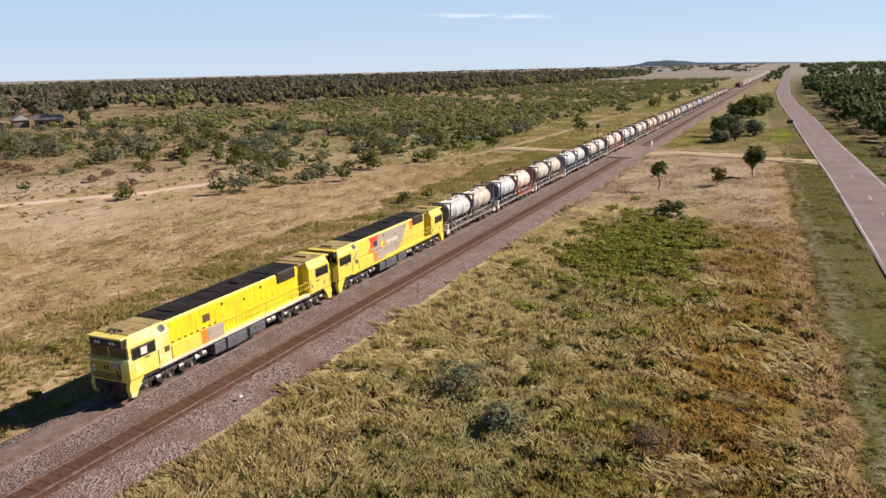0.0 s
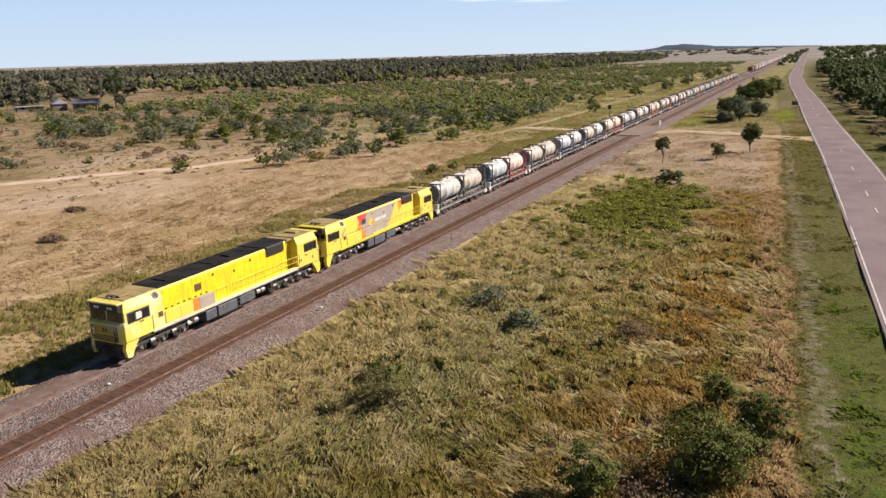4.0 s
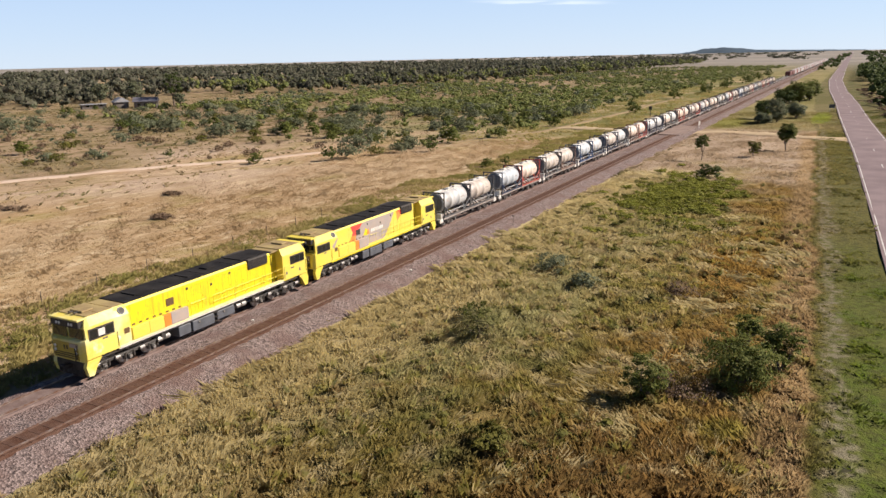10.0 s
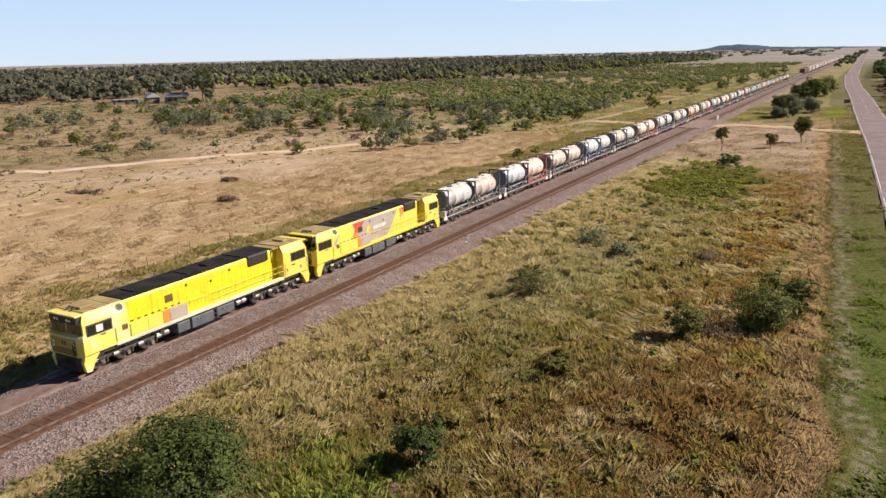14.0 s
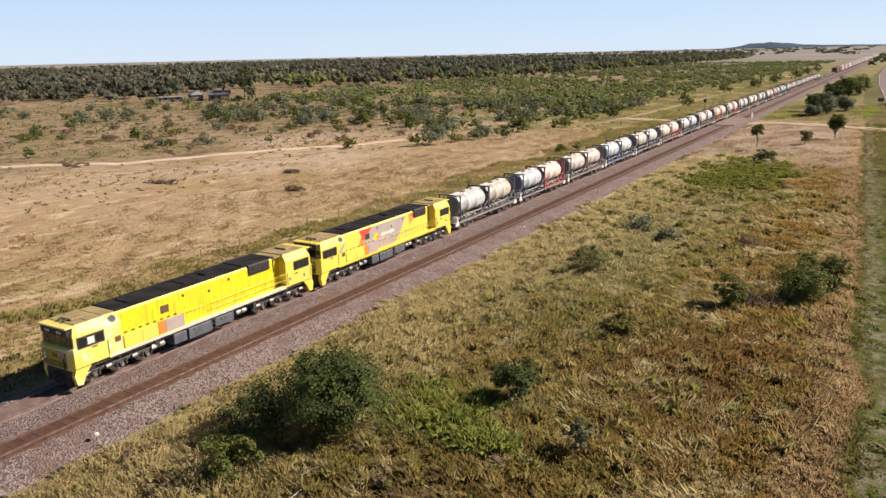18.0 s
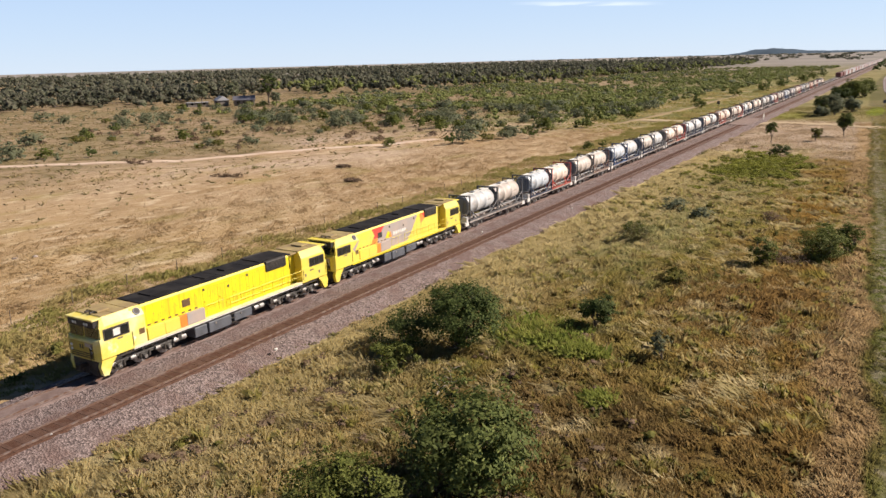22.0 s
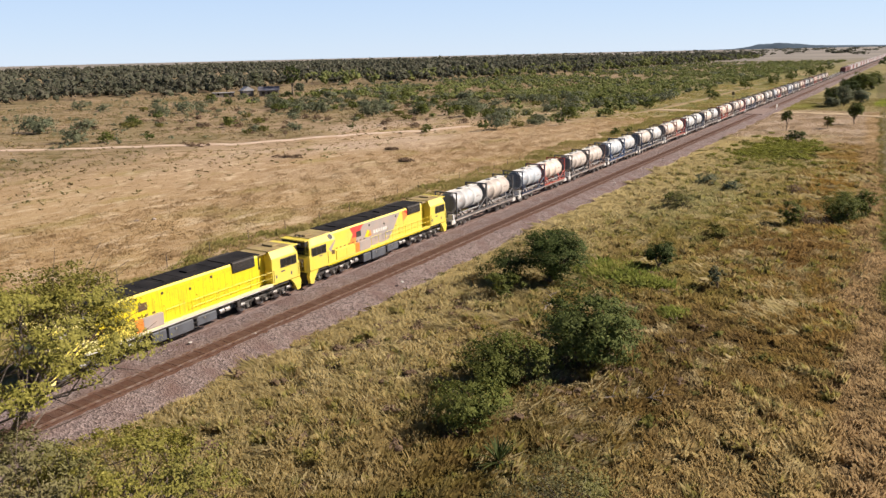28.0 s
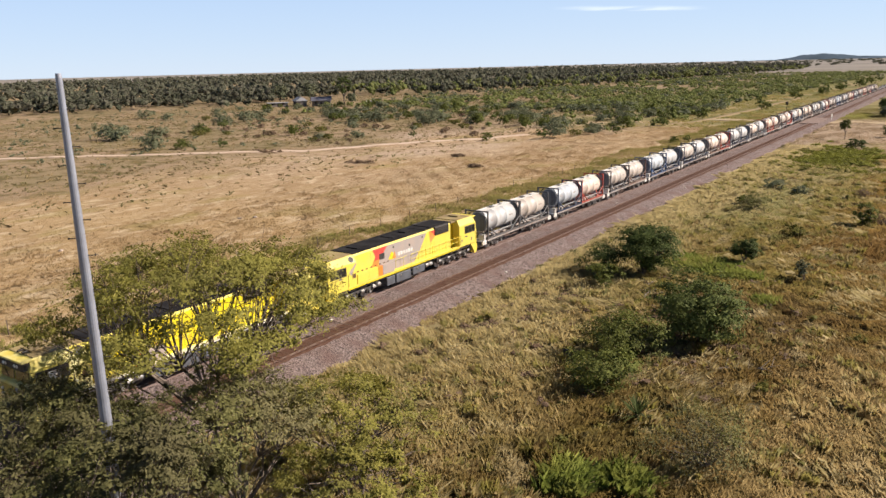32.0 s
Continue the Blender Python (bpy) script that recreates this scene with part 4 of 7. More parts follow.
        # under the sill
        for a, b2, z0, nm in ((6.5, 7.5, 0.40, "small grey equipment box"), (7.66, 9.55, 0.36, "grey fuel tank"), (9.78, 11.4, 0.48, "grey fuel tank end box")):
            bm = boxes((*sx(0.35, 1.33), a, b2, z0, 1.06), bevel=0.05)
            part("fuel_tank" if "tank" in nm else "equipment_box", bm, GREYBOX, root, nm)
        rods("air_cylinder", [((s * 1.02, y - 0.2, z), (s * 1.02, y + 0.2, z), 0.17, 0.17) for y, z in ((5.25, 0.72), (5.75, 0.72), (12.0, 0.75), (12.5, 0.75))], STEEL, root, "grey brake air cylinder", 12)
        pieces("step", [(*sx(1.2, 1.36), y - 0.2, y + 0.2, z, z + 0.03) for y in (9.68, 1.02, 16.45) for z in (0.45, 0.75, 1.02)], DARK, root)
    bm = boxes((-1.25, 1.25, 0.1, 19.15, 1.05, 1.3), bevel=0.02)
    part("underframe", bm, DARK, root)
    sets = []
    for y in (2.95, 15.95):
        bg, ws = bogie(root, y, (-1.72, 0.0, 1.72))
        sets += [(w, 0.46) for w in ws]
    if second:
        plate(hood, [(5.0, 2.25), (5.9, 2.62), (6.9, 3.47), (5.1, 3.47), (5.45, 2.9)], RED, H, "red paint wedge")
        plate(hood, [(4.95, 2.18), (5.7, 2.18), (5.95, 2.62), (5.2, 2.62)], ORANGE, H + 0.001, "orange paint wedge")
        plate(hood, [(5.65, 1.45), (10.2, 1.45), (11.0, 2.2), (12.0, 3.47), (6.9, 3.47), (5.9, 2.6)], GREY, H + 0.002, "large worn grey paint field")
        plate(hood, [(12.35, 3.47), (13.1, 3.47), (13.1, 2.9), (12.5, 2.5)], ORANGE, H, "orange paint wedge")
        plate(hood, [(12.6, 3.47), (13.1, 3.47), (13.1, 3.05)], RED, H + 0.002, "red paint wedge")
        plate(hood, [(6.95, 2.35), (7.35, 2.9), (7.6, 2.75), (7.6, 2.25)], YEL, H + 0.008, "yellow emblem shape", "emblem")
        plate(hood, [(7.4, 2.35), (7.75, 2.85), (7.9, 2.3)], ORANGE, H + 0.009, "orange emblem shape", "emblem")
        for k in range(6):
            plate(hood, [(8.15 + k * 0.33, 2.4), (8.4 + k * 0.33, 2.4), (8.4 + k * 0.33, 2.68), (8.15 + k * 0.33, 2.68)], WHITE, H + 0.008, "pale lettering bar", "lettering_bar")
        plate(root, [(2.2, 2.5), (3.0, 3.05), (3.0, 2.95), (2.45, 2.2)], GREY, 1.392, "grey swoosh behind the cab")
    else:
        plate(root, [(0.35, 1.35), (1.9, 1.35), (2.3, 1.9), (1.9, 2.25), (0.5, 2.2)], LEMON, 1.402, "weathered whitish patch on the cab side")
        # white plate added to stand for the bright light in the middle pane
        pieces("window_blind", [(min(q * 1.426, q * 1.434), max(q * 1.426, q * 1.434), 0.88, 1.30, 2.44, 2.84) for q in (-1, 1)], WHITE, root, "pale plate added for the bright light in the cab window")
    pieces("air_conditioner", [(-0.5, 0.5, y, y + 0.75, 3.655, 3.78) for y in (0.7, 17.6)], TANROOF, root, "low dusty roof air conditioner", 0.04)
    rods("horn", [((q, 0.42, 3.72), (q, 0.75, 3.72), 0.06, 0.03) for q in (-0.2, 0.2)], DARK, root, "black horn")
    tagged(root, "yellow diesel locomotive with grey and red paint fields" if second else "bright yellow diesel locomotive with a black roof, leading", "locomotive", "locomotives")
    return root, sets


def flat_wagon():
    """A skeletal container wagon, 12.6 m over its ends, built at the origin."""
    root = empty("flat_wagon")
    bm = bmesh.new()
    for s in (-1, 1):
        box(bm, s * 1.10 - 0.07, s * 1.10 + 0.07, 0.0, 12.3, 0.80, 0.97, 0.015)
    box(bm, -0.2, 0.2, -0.3, 12.6, 0.62, 0.90, 0.02)
    for y in (0.1, 2.0, 4.1, 6.0, 6.3, 8.2, 10.3, 12.2):
        box(bm, -1.1, 1.1, y - 0.08, y + 0.08, 0.78, 0.92)
    part("frame", bm, plain("wagon_frame_paint", (0.40, 0.35, 0.32), (0.27, 0.21, 0.18), 0.8, 0, 1.2, 15), root, "grey-brown skeletal wagon frame")
    for y, s in ((-0.75, 1), (12.35, 1)):
        bm = boxes((-1.1, 1.1, y, y + 0.7, 0.86, 0.94), (-1.12, -0.98, y, y + 0.7, 0.55, 0.94), (0.98, 1.12, y, y + 0.7, 0.55, 0.94), bevel=0.01)
        part("end_platform", bm, WHITE, root, "pale end platform")
        for q in (-1, 1):
            bm = bmesh.new()
            tube(bm, (q * 1.05, y + 0.35, 0.94), (q * 1.05, y + 0.35, 1.75), 0.025, seg=6)
            tube(bm, (q * 0.4, y + 0.35, 1.75), (q * 1.06, y + 0.35, 1.75), 0.026, seg=6)
            part("end_rail", bm, WHITE, root)
    bm = boxes((0.45, 1.05, -0.45, 0.0, 0.95, 1.45), bevel=0.03)
    part("brake_box", bm, WHITE, root, "pale grey brake gear box")
    bm = boxes((-0.12, 0.12, -1.12, -0.3, 0.7, 0.92), (-0.12, 0.12, 12.6, 13.42, 0.7, 0.92), bevel=0.02)
    part("coupler", bm, DARK, root)
    bm = bmesh.new()
    tube(bm, (0.5, 5.2, 0.55), (0.5, 6.4, 0.55), 0.17, seg=10)
    box(bm, 0.7, 1.0, 6.8, 7.3, 0.45, 0.8)
    part("brake_cylinder", bm, DARK, root)
    sets = []
    for y in (1.75, 10.55):
        bg, ws = bogie(root, y, (-0.85, 0.85), 0.98)
        sets += [(w, 0.46) for w in ws]
    tagged(root, "skeletal steel container wagon with pale ends", "railway wagon", "container wagons")
    return root, sets


def tank_container(skin, frame, label):
    """A 6.06 m tank container, its foot at z = 0, front at y = 0."""
    root = empty("tank_container")
    L, Wd, Ht, r, mid = 6.06, 1.19, 2.59, 1.0, 1.45
    for y in (0.06, L - 0.06):
        bm = bmesh.new()
        for s in (-1, 1):
            box(bm, s * Wd - 0.06, s * Wd + 0.06, y - 0.06, y + 0.06, 0, Ht, 0.008)
        box(bm, -Wd, Wd, y - 0.05, y + 0.05, Ht - 0.11, Ht - 0.005)
        box(bm, -Wd, Wd, y - 0.05, y + 0.05, 0.02, 0.16)
        for s in (-1, 1):
            tube(bm, (s * (Wd - 0.04), y, 1.75), (s * 0.55, y, Ht - 0.1), 0.04, seg=6)
            tube(bm, (s * (Wd - 0.04), y, 0.85), (s * 0.55, y, 0.1), 0.04, seg=6)
        part("end_frame", bm, frame, root, "steel end frame")
    for s in (-1, 1):
        bm = bmesh.new()
        box(bm, s * Wd - 0.05, s * Wd + 0.05, 0.12, L - 0.12, 0.03, 0.15)
        for y, q in ((0.12, 1.75), (L - 0.12, L - 1.75)):
            tube(bm, (s * Wd, y, 1.15), (s * Wd, q, 0.12), 0.055, seg=6)
        part("bottom_rail", bm, frame, root)
    st = []
    for y, k in ((0.30, 0.90), (0.36, 0.97), (0.46, 1.0), (2.1, 1.0), (2.11, 1.012), (2.19, 1.012), (2.2, 1.0), (3.9, 1.0), (3.91, 1.012), (3.99, 1.012), (4.0, 1.0), (L - 0.46, 1.0), (L - 0.36, 0.97), (L - 0.30, 0.90)):
        rr = max(r * k, 0.01)
        st.append([(rr * math.cos(a), y, mid + rr * math.sin(a)) for a in (2 * math.pi * i / 28 for i in range(28))])
    bm = bmesh.new()
    loft(bm, st)
    tk = part("tank", bm, skin, root, label, smooth=True)
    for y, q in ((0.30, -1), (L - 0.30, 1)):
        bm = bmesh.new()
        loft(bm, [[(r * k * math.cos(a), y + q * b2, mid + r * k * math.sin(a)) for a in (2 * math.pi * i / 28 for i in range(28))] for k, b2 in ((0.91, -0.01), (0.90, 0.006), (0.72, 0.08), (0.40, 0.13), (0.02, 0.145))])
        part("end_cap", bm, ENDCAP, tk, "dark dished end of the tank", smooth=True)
    rods("hose_tube", [((-0.93, 0.9, 0.42), (-0.93, L - 0.9, 0.42), 0.07, 0.07), ((0.93, 0.9, 0.42), (0.93, L - 0.9, 0.42), 0.07, 0.07)], STEEL, root, "steel hose tube", 8)
    pieces("lettering_bar", [(0.985, 1.012, a, a + w2, mid + z, mid + z + 0.09) for a, w2, z in ((1.0, 0.5, 0.08), (4.3, 0.7, 0.04))], GREY, tk, "small faded lettering bar")
    bm = boxes((-0.3, 0.3, 0.3, L - 0.3, 2.43, 2.46), (-0.33, -0.29, 0.3, L - 0.3, 2.42, 2.50), (0.29, 0.33, 0.3, L - 0.3, 2.42, 2.50))
    part("walkway", bm, WHITE, root, "narrow walkway on top")
    rods("manhole", [((0, 2.7, 2.38), (0, 2.7, 2.58), 0.26, 0.26), ((0, 4.4, 2.38), (0, 4.4, 2.55), 0.16, 0.16)], STEEL, root, "manhole lid", 14)
    for s in (-1, 1):
        for y in (1.2, L - 1.2):
            bm = bmesh.new()
            loft(bm, [[(s * 0.95, y - 0.12, 0.12), (s * 0.95, y + 0.12, 0.12), (s * 0.80, y + 0.12, 0.80), (s * 0.80, y - 0.12, 0.80)], [(s * 1.02, y - 0.12, 0.12), (s * 1.02, y + 0.12, 0.12), (s * 0.88, y + 0.12, 0.84), (s * 0.88, y - 0.12, 0.84)]])
            part("saddle", bm, frame, root)
    bm = bmesh.new()
    tube(bm, (0.4, 0.12, 0.25), (0.4, 0.12, 2.45), 0.02, seg=6)
    tube(bm, (0.75, 0.12, 0.25), (0.75, 0.12, 2.45), 0.02, seg=6)
    for k in range(8):
        tube(bm, (0.4, 0.12, 0.4 + k * 0.28), (0.75, 0.12, 0.4 + k * 0.28), 0.014, seg=5)
    part("ladder", bm, frame, root)
    return root


MOVING = []      # things of the train: (thing, x, y, z)
WHEELS = []
loco1, sets = locomotive(False)
MOVING.append((loco1, 0, 0.0, 0.0))
WHEELS += sets
loco2, sets = locomotive(True)
MOVING.append((loco2, 0, 20.33, 0.0))
WHEELS += sets

def tank_paint(name, c, dirt, rough):
    """Tank paint with dusty stains and rusty runs down from the top."""
    m, nt, b = mat(name, rough)
    col = mix(nt, noise_at(nt, 0.8, 0.42, 0.68, 5, "obj"), c, dirt)
    col = mix(nt, calc(nt, "MULTIPLY", noise_at(nt, 2.2, 0.55, 0.75, 4, "obj", (1, 3, 0.4)), 0.6), col, (0.20, 0.14, 0.10))
    col = mix(nt, calc(nt, "MULTIPLY", noise_at(nt, 14.0, 0.5, 0.8, 3, "obj"), 0.3), col, dirt)
    nt.links.new(col, b.inputs["Base Color"])
    return m


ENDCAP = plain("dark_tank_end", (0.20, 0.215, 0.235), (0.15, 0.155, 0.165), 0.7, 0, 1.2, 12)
SKINS = {
    "white": tank_paint("tank_white", (0.49, 0.495, 0.5), (0.36, 0.345, 0.33), 0.5),
    "cream": tank_paint("tank_cream", (0.49, 0.43, 0.385), (0.36, 0.31, 0.265), 0.5),
    "peach": tank_paint("tank_peach", (0.64, 0.53, 0.455), (0.51, 0.4, 0.33), 0.5),
    "tan": tank_paint("tank_tan", (0.56, 0.42, 0.33), (0.44, 0.33, 0.26), 0.5),
    "ice": tank_paint("tank_ice", (0.45, 0.485, 0.52), (0.34, 0.36, 0.385), 0.5),
}
FRAMES = {
    "grey": plain("frame_grey", (0.075, 0.078, 0.085), (0.13, 0.115, 0.105), 0.6, 0, 2, 20),
    "navy": plain("frame_navy", (0.02, 0.035, 0.075), (0.03, 0.04, 0.07), 0.55, 0, 2, 20),
    "blue": plain("frame_blue", (0.03, 0.08, 0.20), (0.05, 0.09, 0.17), 0.55, 0, 2, 20),
    "red": plain("frame_red", (0.42, 0.06, 0.04), (0.33, 0.08, 0.05), 0.6, 0, 2, 20),
    "brown": plain("frame_brown", (0.17, 0.10, 0.075), (0.24, 0.15, 0.11), 0.7, 0, 2, 20),
}
LOAD = [("white", "grey", "cream", "grey"), ("ice", "navy", "peach", "red"), ("cream", "grey", "cream", "brown"), ("ice", "blue", "white", "navy"), ("cream", "navy", "white", "grey"),
        ("peach", "brown", "peach", "red"), ("white", "navy", "white", "navy"), ("peach", "grey", "white", "grey"), ("tan", "red", "peach", "brown"), ("cream", "grey", "peach", "red"),
        ("white", "navy", "peach", "navy"), ("peach", "grey", "peach", "brown")]
WORDS = {"white": "dusty white", "cream": "dusty cream", "peach": "peach-cream", "tan": "tan", "ice": "pale blue-white"}
PITCH, FIRST = 14.56, 41.85
wagon, wsets = flat_wagon()
tanks = {}
N_WAGONS = 24
for i in range(N_WAGONS):
    y = FIRST + i * PITCH
    if i:
        wg = copy_thing(wagon, pose(0, 0, 0))
    else:
        wg = wagon
    MOVING.append((wg, 0, y - 0.02, 0.0))
    if i < 6:
        WHEELS += [(o, 0.46) for o in wg.children_recursive if o.name.startswith("wheelset")]
    row = LOAD[i % len(LOAD)]
    for k in (0, 1):
        key = (row[2 * k], row[2 * k + 1])
        if key in tanks:
            tk = copy_thing(tanks[key], pose(0, 0, 0))
        else:
            tk = tanks[key] = tank_container(SKINS[key[0]], FRAMES[key[1]], WORDS[key[0]] + " painted tank shell")
            tagged(tk, WORDS[key[0]] + " tank container in a " + key[1] + " steel frame on a wagon", "tank container", "tank containers")
        MOVING.append((tk, 0, y + k * 6.12, 0.97))

# beyond the tanks: empty flat wagons, two dark red locomotives, wagons with boxes
for i in range(6):
    MOVING.append((copy_thing(wagon, pose(0, 0, 0)), 0, FIRST + N_WAGONS * PITCH + i * PITCH, 0.0))
MAROON = plain("dark_red_locomotive_paint", (0.16, 0.035, 0.028), (0.11, 0.03, 0.025), 0.55, 0, 1.0, 20)
far_y = FIRST + (N_WAGONS + 6) * PITCH


def red_locomotive():
    root = empty("locomotive")
    bm = bmesh.new()
    loft(bm, [ring(0.0, 1.3, 1.2, 2.5, 0.1, 0.2), ring(0.1, 1.38, 1.2, 3.5, 0.3, 0.5), ring(2.8, 1.38, 1.2, 3.6, 0.3, 0.5)])
    part("cab", bm, MAROON, root)
    bm = bmesh.new()
    loft(bm, [ring(2.8, 1.15, 1.3, 3.55, 0.2, 0.3), ring(19.2, 1.15, 1.3, 3.55, 0.2, 0.3)])
    part("hood", bm, MAROON, root)
    part("roof", boxes((-0.9, 0.9, 3.0, 19.0, 3.54, 3.62), bevel=0.02), BLACK, root)
    part("underframe", boxes((-1.3, 1.3, 0.1, 19.2, 1.02, 1.25), bevel=0.02), DARK, root)
    part("fuel_tank", boxes((-1.2, 1.2, 7.0, 12.0, 0.3, 1.02), bevel=0.05), DARK, root)
    for s in (-1, 1):
        part("side_window", boxes((min(s * 1.375, s * 1.39), max(s * 1.375, s * 1.39), 0.6, 2.0, 2.4, 2.9)), GLASS, root)
    for y in (3.2, 16.0):
        bogie(root, y, (-1.72, 0.0, 1.72))
    return tagged(root, "dark red diesel locomotive in the middle of the train", "locomotive", "locomotives")


for i in range(2):
    MOVING.append((red_locomotive() if i == 0 else copy_thing(MOVING[-1][0], pose(0, 0, 0)), 0, far_y + i * 20.4, 0.0))
far_y += 42


def box_wagon(skin, words):
    root = empty("container_wagon")
    part("deck", boxes((-1.2, 1.2, -0.6, 12.9, 0.8, 0.98), bevel=0.02), DARK, root)
    for k in (0, 1):
        part("container", boxes((-1.22, 1.22, k * 6.14 + 0.05, k * 6.14 + 6.1, 0.984, 3.55), bevel=0.04), skin, root)
    for y in (1.75, 10.55):
        part("bogie", boxes((-1.05, 1.05, y - 1.3, y + 1.3, 0.0, 0.78), bevel=0.1), DARK, root)
    return tagged(root, words, "railway wagon", "box container wagons")


kinds = [box_wagon(plain("container_red", (0.27, 0.09, 0.075), (0.21, 0.08, 0.065), 0.6), "flat wagon with rusty red containers"), box_wagon(SKINS["white"], "flat wagon with dusty white containers"), box_wagon(plain("container_rust", (0.22, 0.10, 0.07), None, 0.7), "flat wagon with brown containers")]
for i in range(38):
    k = kinds[(1, 0, 1, 2, 1, 1, 0)[i % 7]]
    MOVING.append((k if i in (0, 1, 3) else copy_thing(k, pose(0, 0, 0)), 0, far_y + i * PITCH, 0.0))

# ---- plants: builders ----
def blade_mesh(name, px, py, h, per, width, material, seed, laid=0.5, simple=False, spread=1.0, tuft=0.30):
    """Tufts of arching blades at px, py, each about h tall; laid: how far the wind has laid them over, in drifts that turn from place to place."""
    r = np.random.default_rng(seed)
    n = len(px)
    drift = 2.4 + 2.6 * (smooth_noise(px, py, 0.16, 41) - 0.5) + r.normal(0, 0.35, n)
    force = laid * (0.4 + 1.2 * smooth_noise(px, py, 0.4, 42))
    a = r.uniform(0, 2 * np.pi, (n, per))
    ca = np.cos(a) * 0.75 + np.cos(drift)[:, None] * force[:, None]
    sa = np.sin(a) * 0.75 + np.sin(drift)[:, None] * force[:, None]
    L = h[:, None] * r.uniform(0.7, 1.35, (n, per))
    off = tuft * h[:, None] * r.uniform(0, 1, (n, per))
    bx, by = px[:, None] + np.cos(a) * off, py[:, None] + np.sin(a) * off
    bz = rise(bx, by) - 0.03
    e1, e2 = spread * r.uniform(0.10, 0.45, (n, per)), spread * r.uniform(0.6, 1.25, (n, per))
    up1 = 0.62 / (1 + 0.5 * force[:, None])
    mx, my, mz = bx + ca * e1 * L, by + sa * e1 * L, bz + up1 * L * r.uniform(0.75, 1.1, (n, per))
    tx, ty = mx + ca * e2 * L * 0.75, my + sa * e2 * L * 0.75
    tz = np.maximum(mz + L * r.uniform(-0.22, 0.34 + 0.3 * (1 - spread), (n, per)), bz + 0.06)
    w = width * r.uniform(0.6, 1.3, (n, per))
    t = a + np.pi / 2 + r.normal(0, 0.5, (n, per))
    wx, wy = np.cos(t) * w, np.sin(t) * w
    V = np.stack([np.stack([bx - wx, by - wy, bz], -1), np.stack([bx + wx, by + wy, bz], -1),
                  np.stack([mx - wx, my - wy, mz], -1), np.stack([mx + wx, my + wy, mz], -1),
                  np.stack([tx, ty, tz], -1)], 2).reshape(-1, 3)
    if simple:
        V = V.reshape(-1, 5, 3)[:, (0, 3, 4)].reshape(-1, 3)
        return raw(name, V, np.arange(len(V)).reshape(-1, 3), material)
    b0 = (np.arange(n * per) * 5)[:, None]
    F = np.concatenate([b0 + np.array(f)[None] for f in ((0, 1, 3), (0, 3, 2), (2, 3, 4))], 1).reshape(-1, 3)
    return raw(name, V, F, material)


def smooth_noise(x, y, s, seed):
    """Cheap rolling noise, 0 to 1."""
    r = np.random.default_rng(seed)
    v = np.zeros_like(x)
    for k in range(7):
        a, p, q = r.uniform(0, 6.28), r.uniform(0.5, 1.8), r.uniform(0, 6.28)
        v += np.sin((x * np.cos(a) + y * np.sin(a)) * s * p + q)
    return 0.5 + 0.5 * np.tanh(v / 2.2)


def facing(centre, out, size, r):
    """Leaves that lie roughly across the direction out."""
    n = len(centre)
    nrm = out + r.normal(0, 0.55, (n, 3))
    nrm /= np.linalg.norm(nrm, axis=1)[:, None] + 1e-9
    u = np.cross(nrm, r.normal(size=(n, 3)))
    u /= np.linalg.norm(u, axis=1)[:, None] + 1e-9
    v = np.cross(nrm, u)
    s = (size * r.uniform(0.55, 1.3, n))[:, None]
    u, v = u * s, v * s * 0.45
    return np.stack([centre - u, centre + v, centre + u, centre - v], 1).reshape(-1, 3)


def quad_faces(n):
    return (np.arange(n) * 4)[:, None] + np.arange(4)[None]


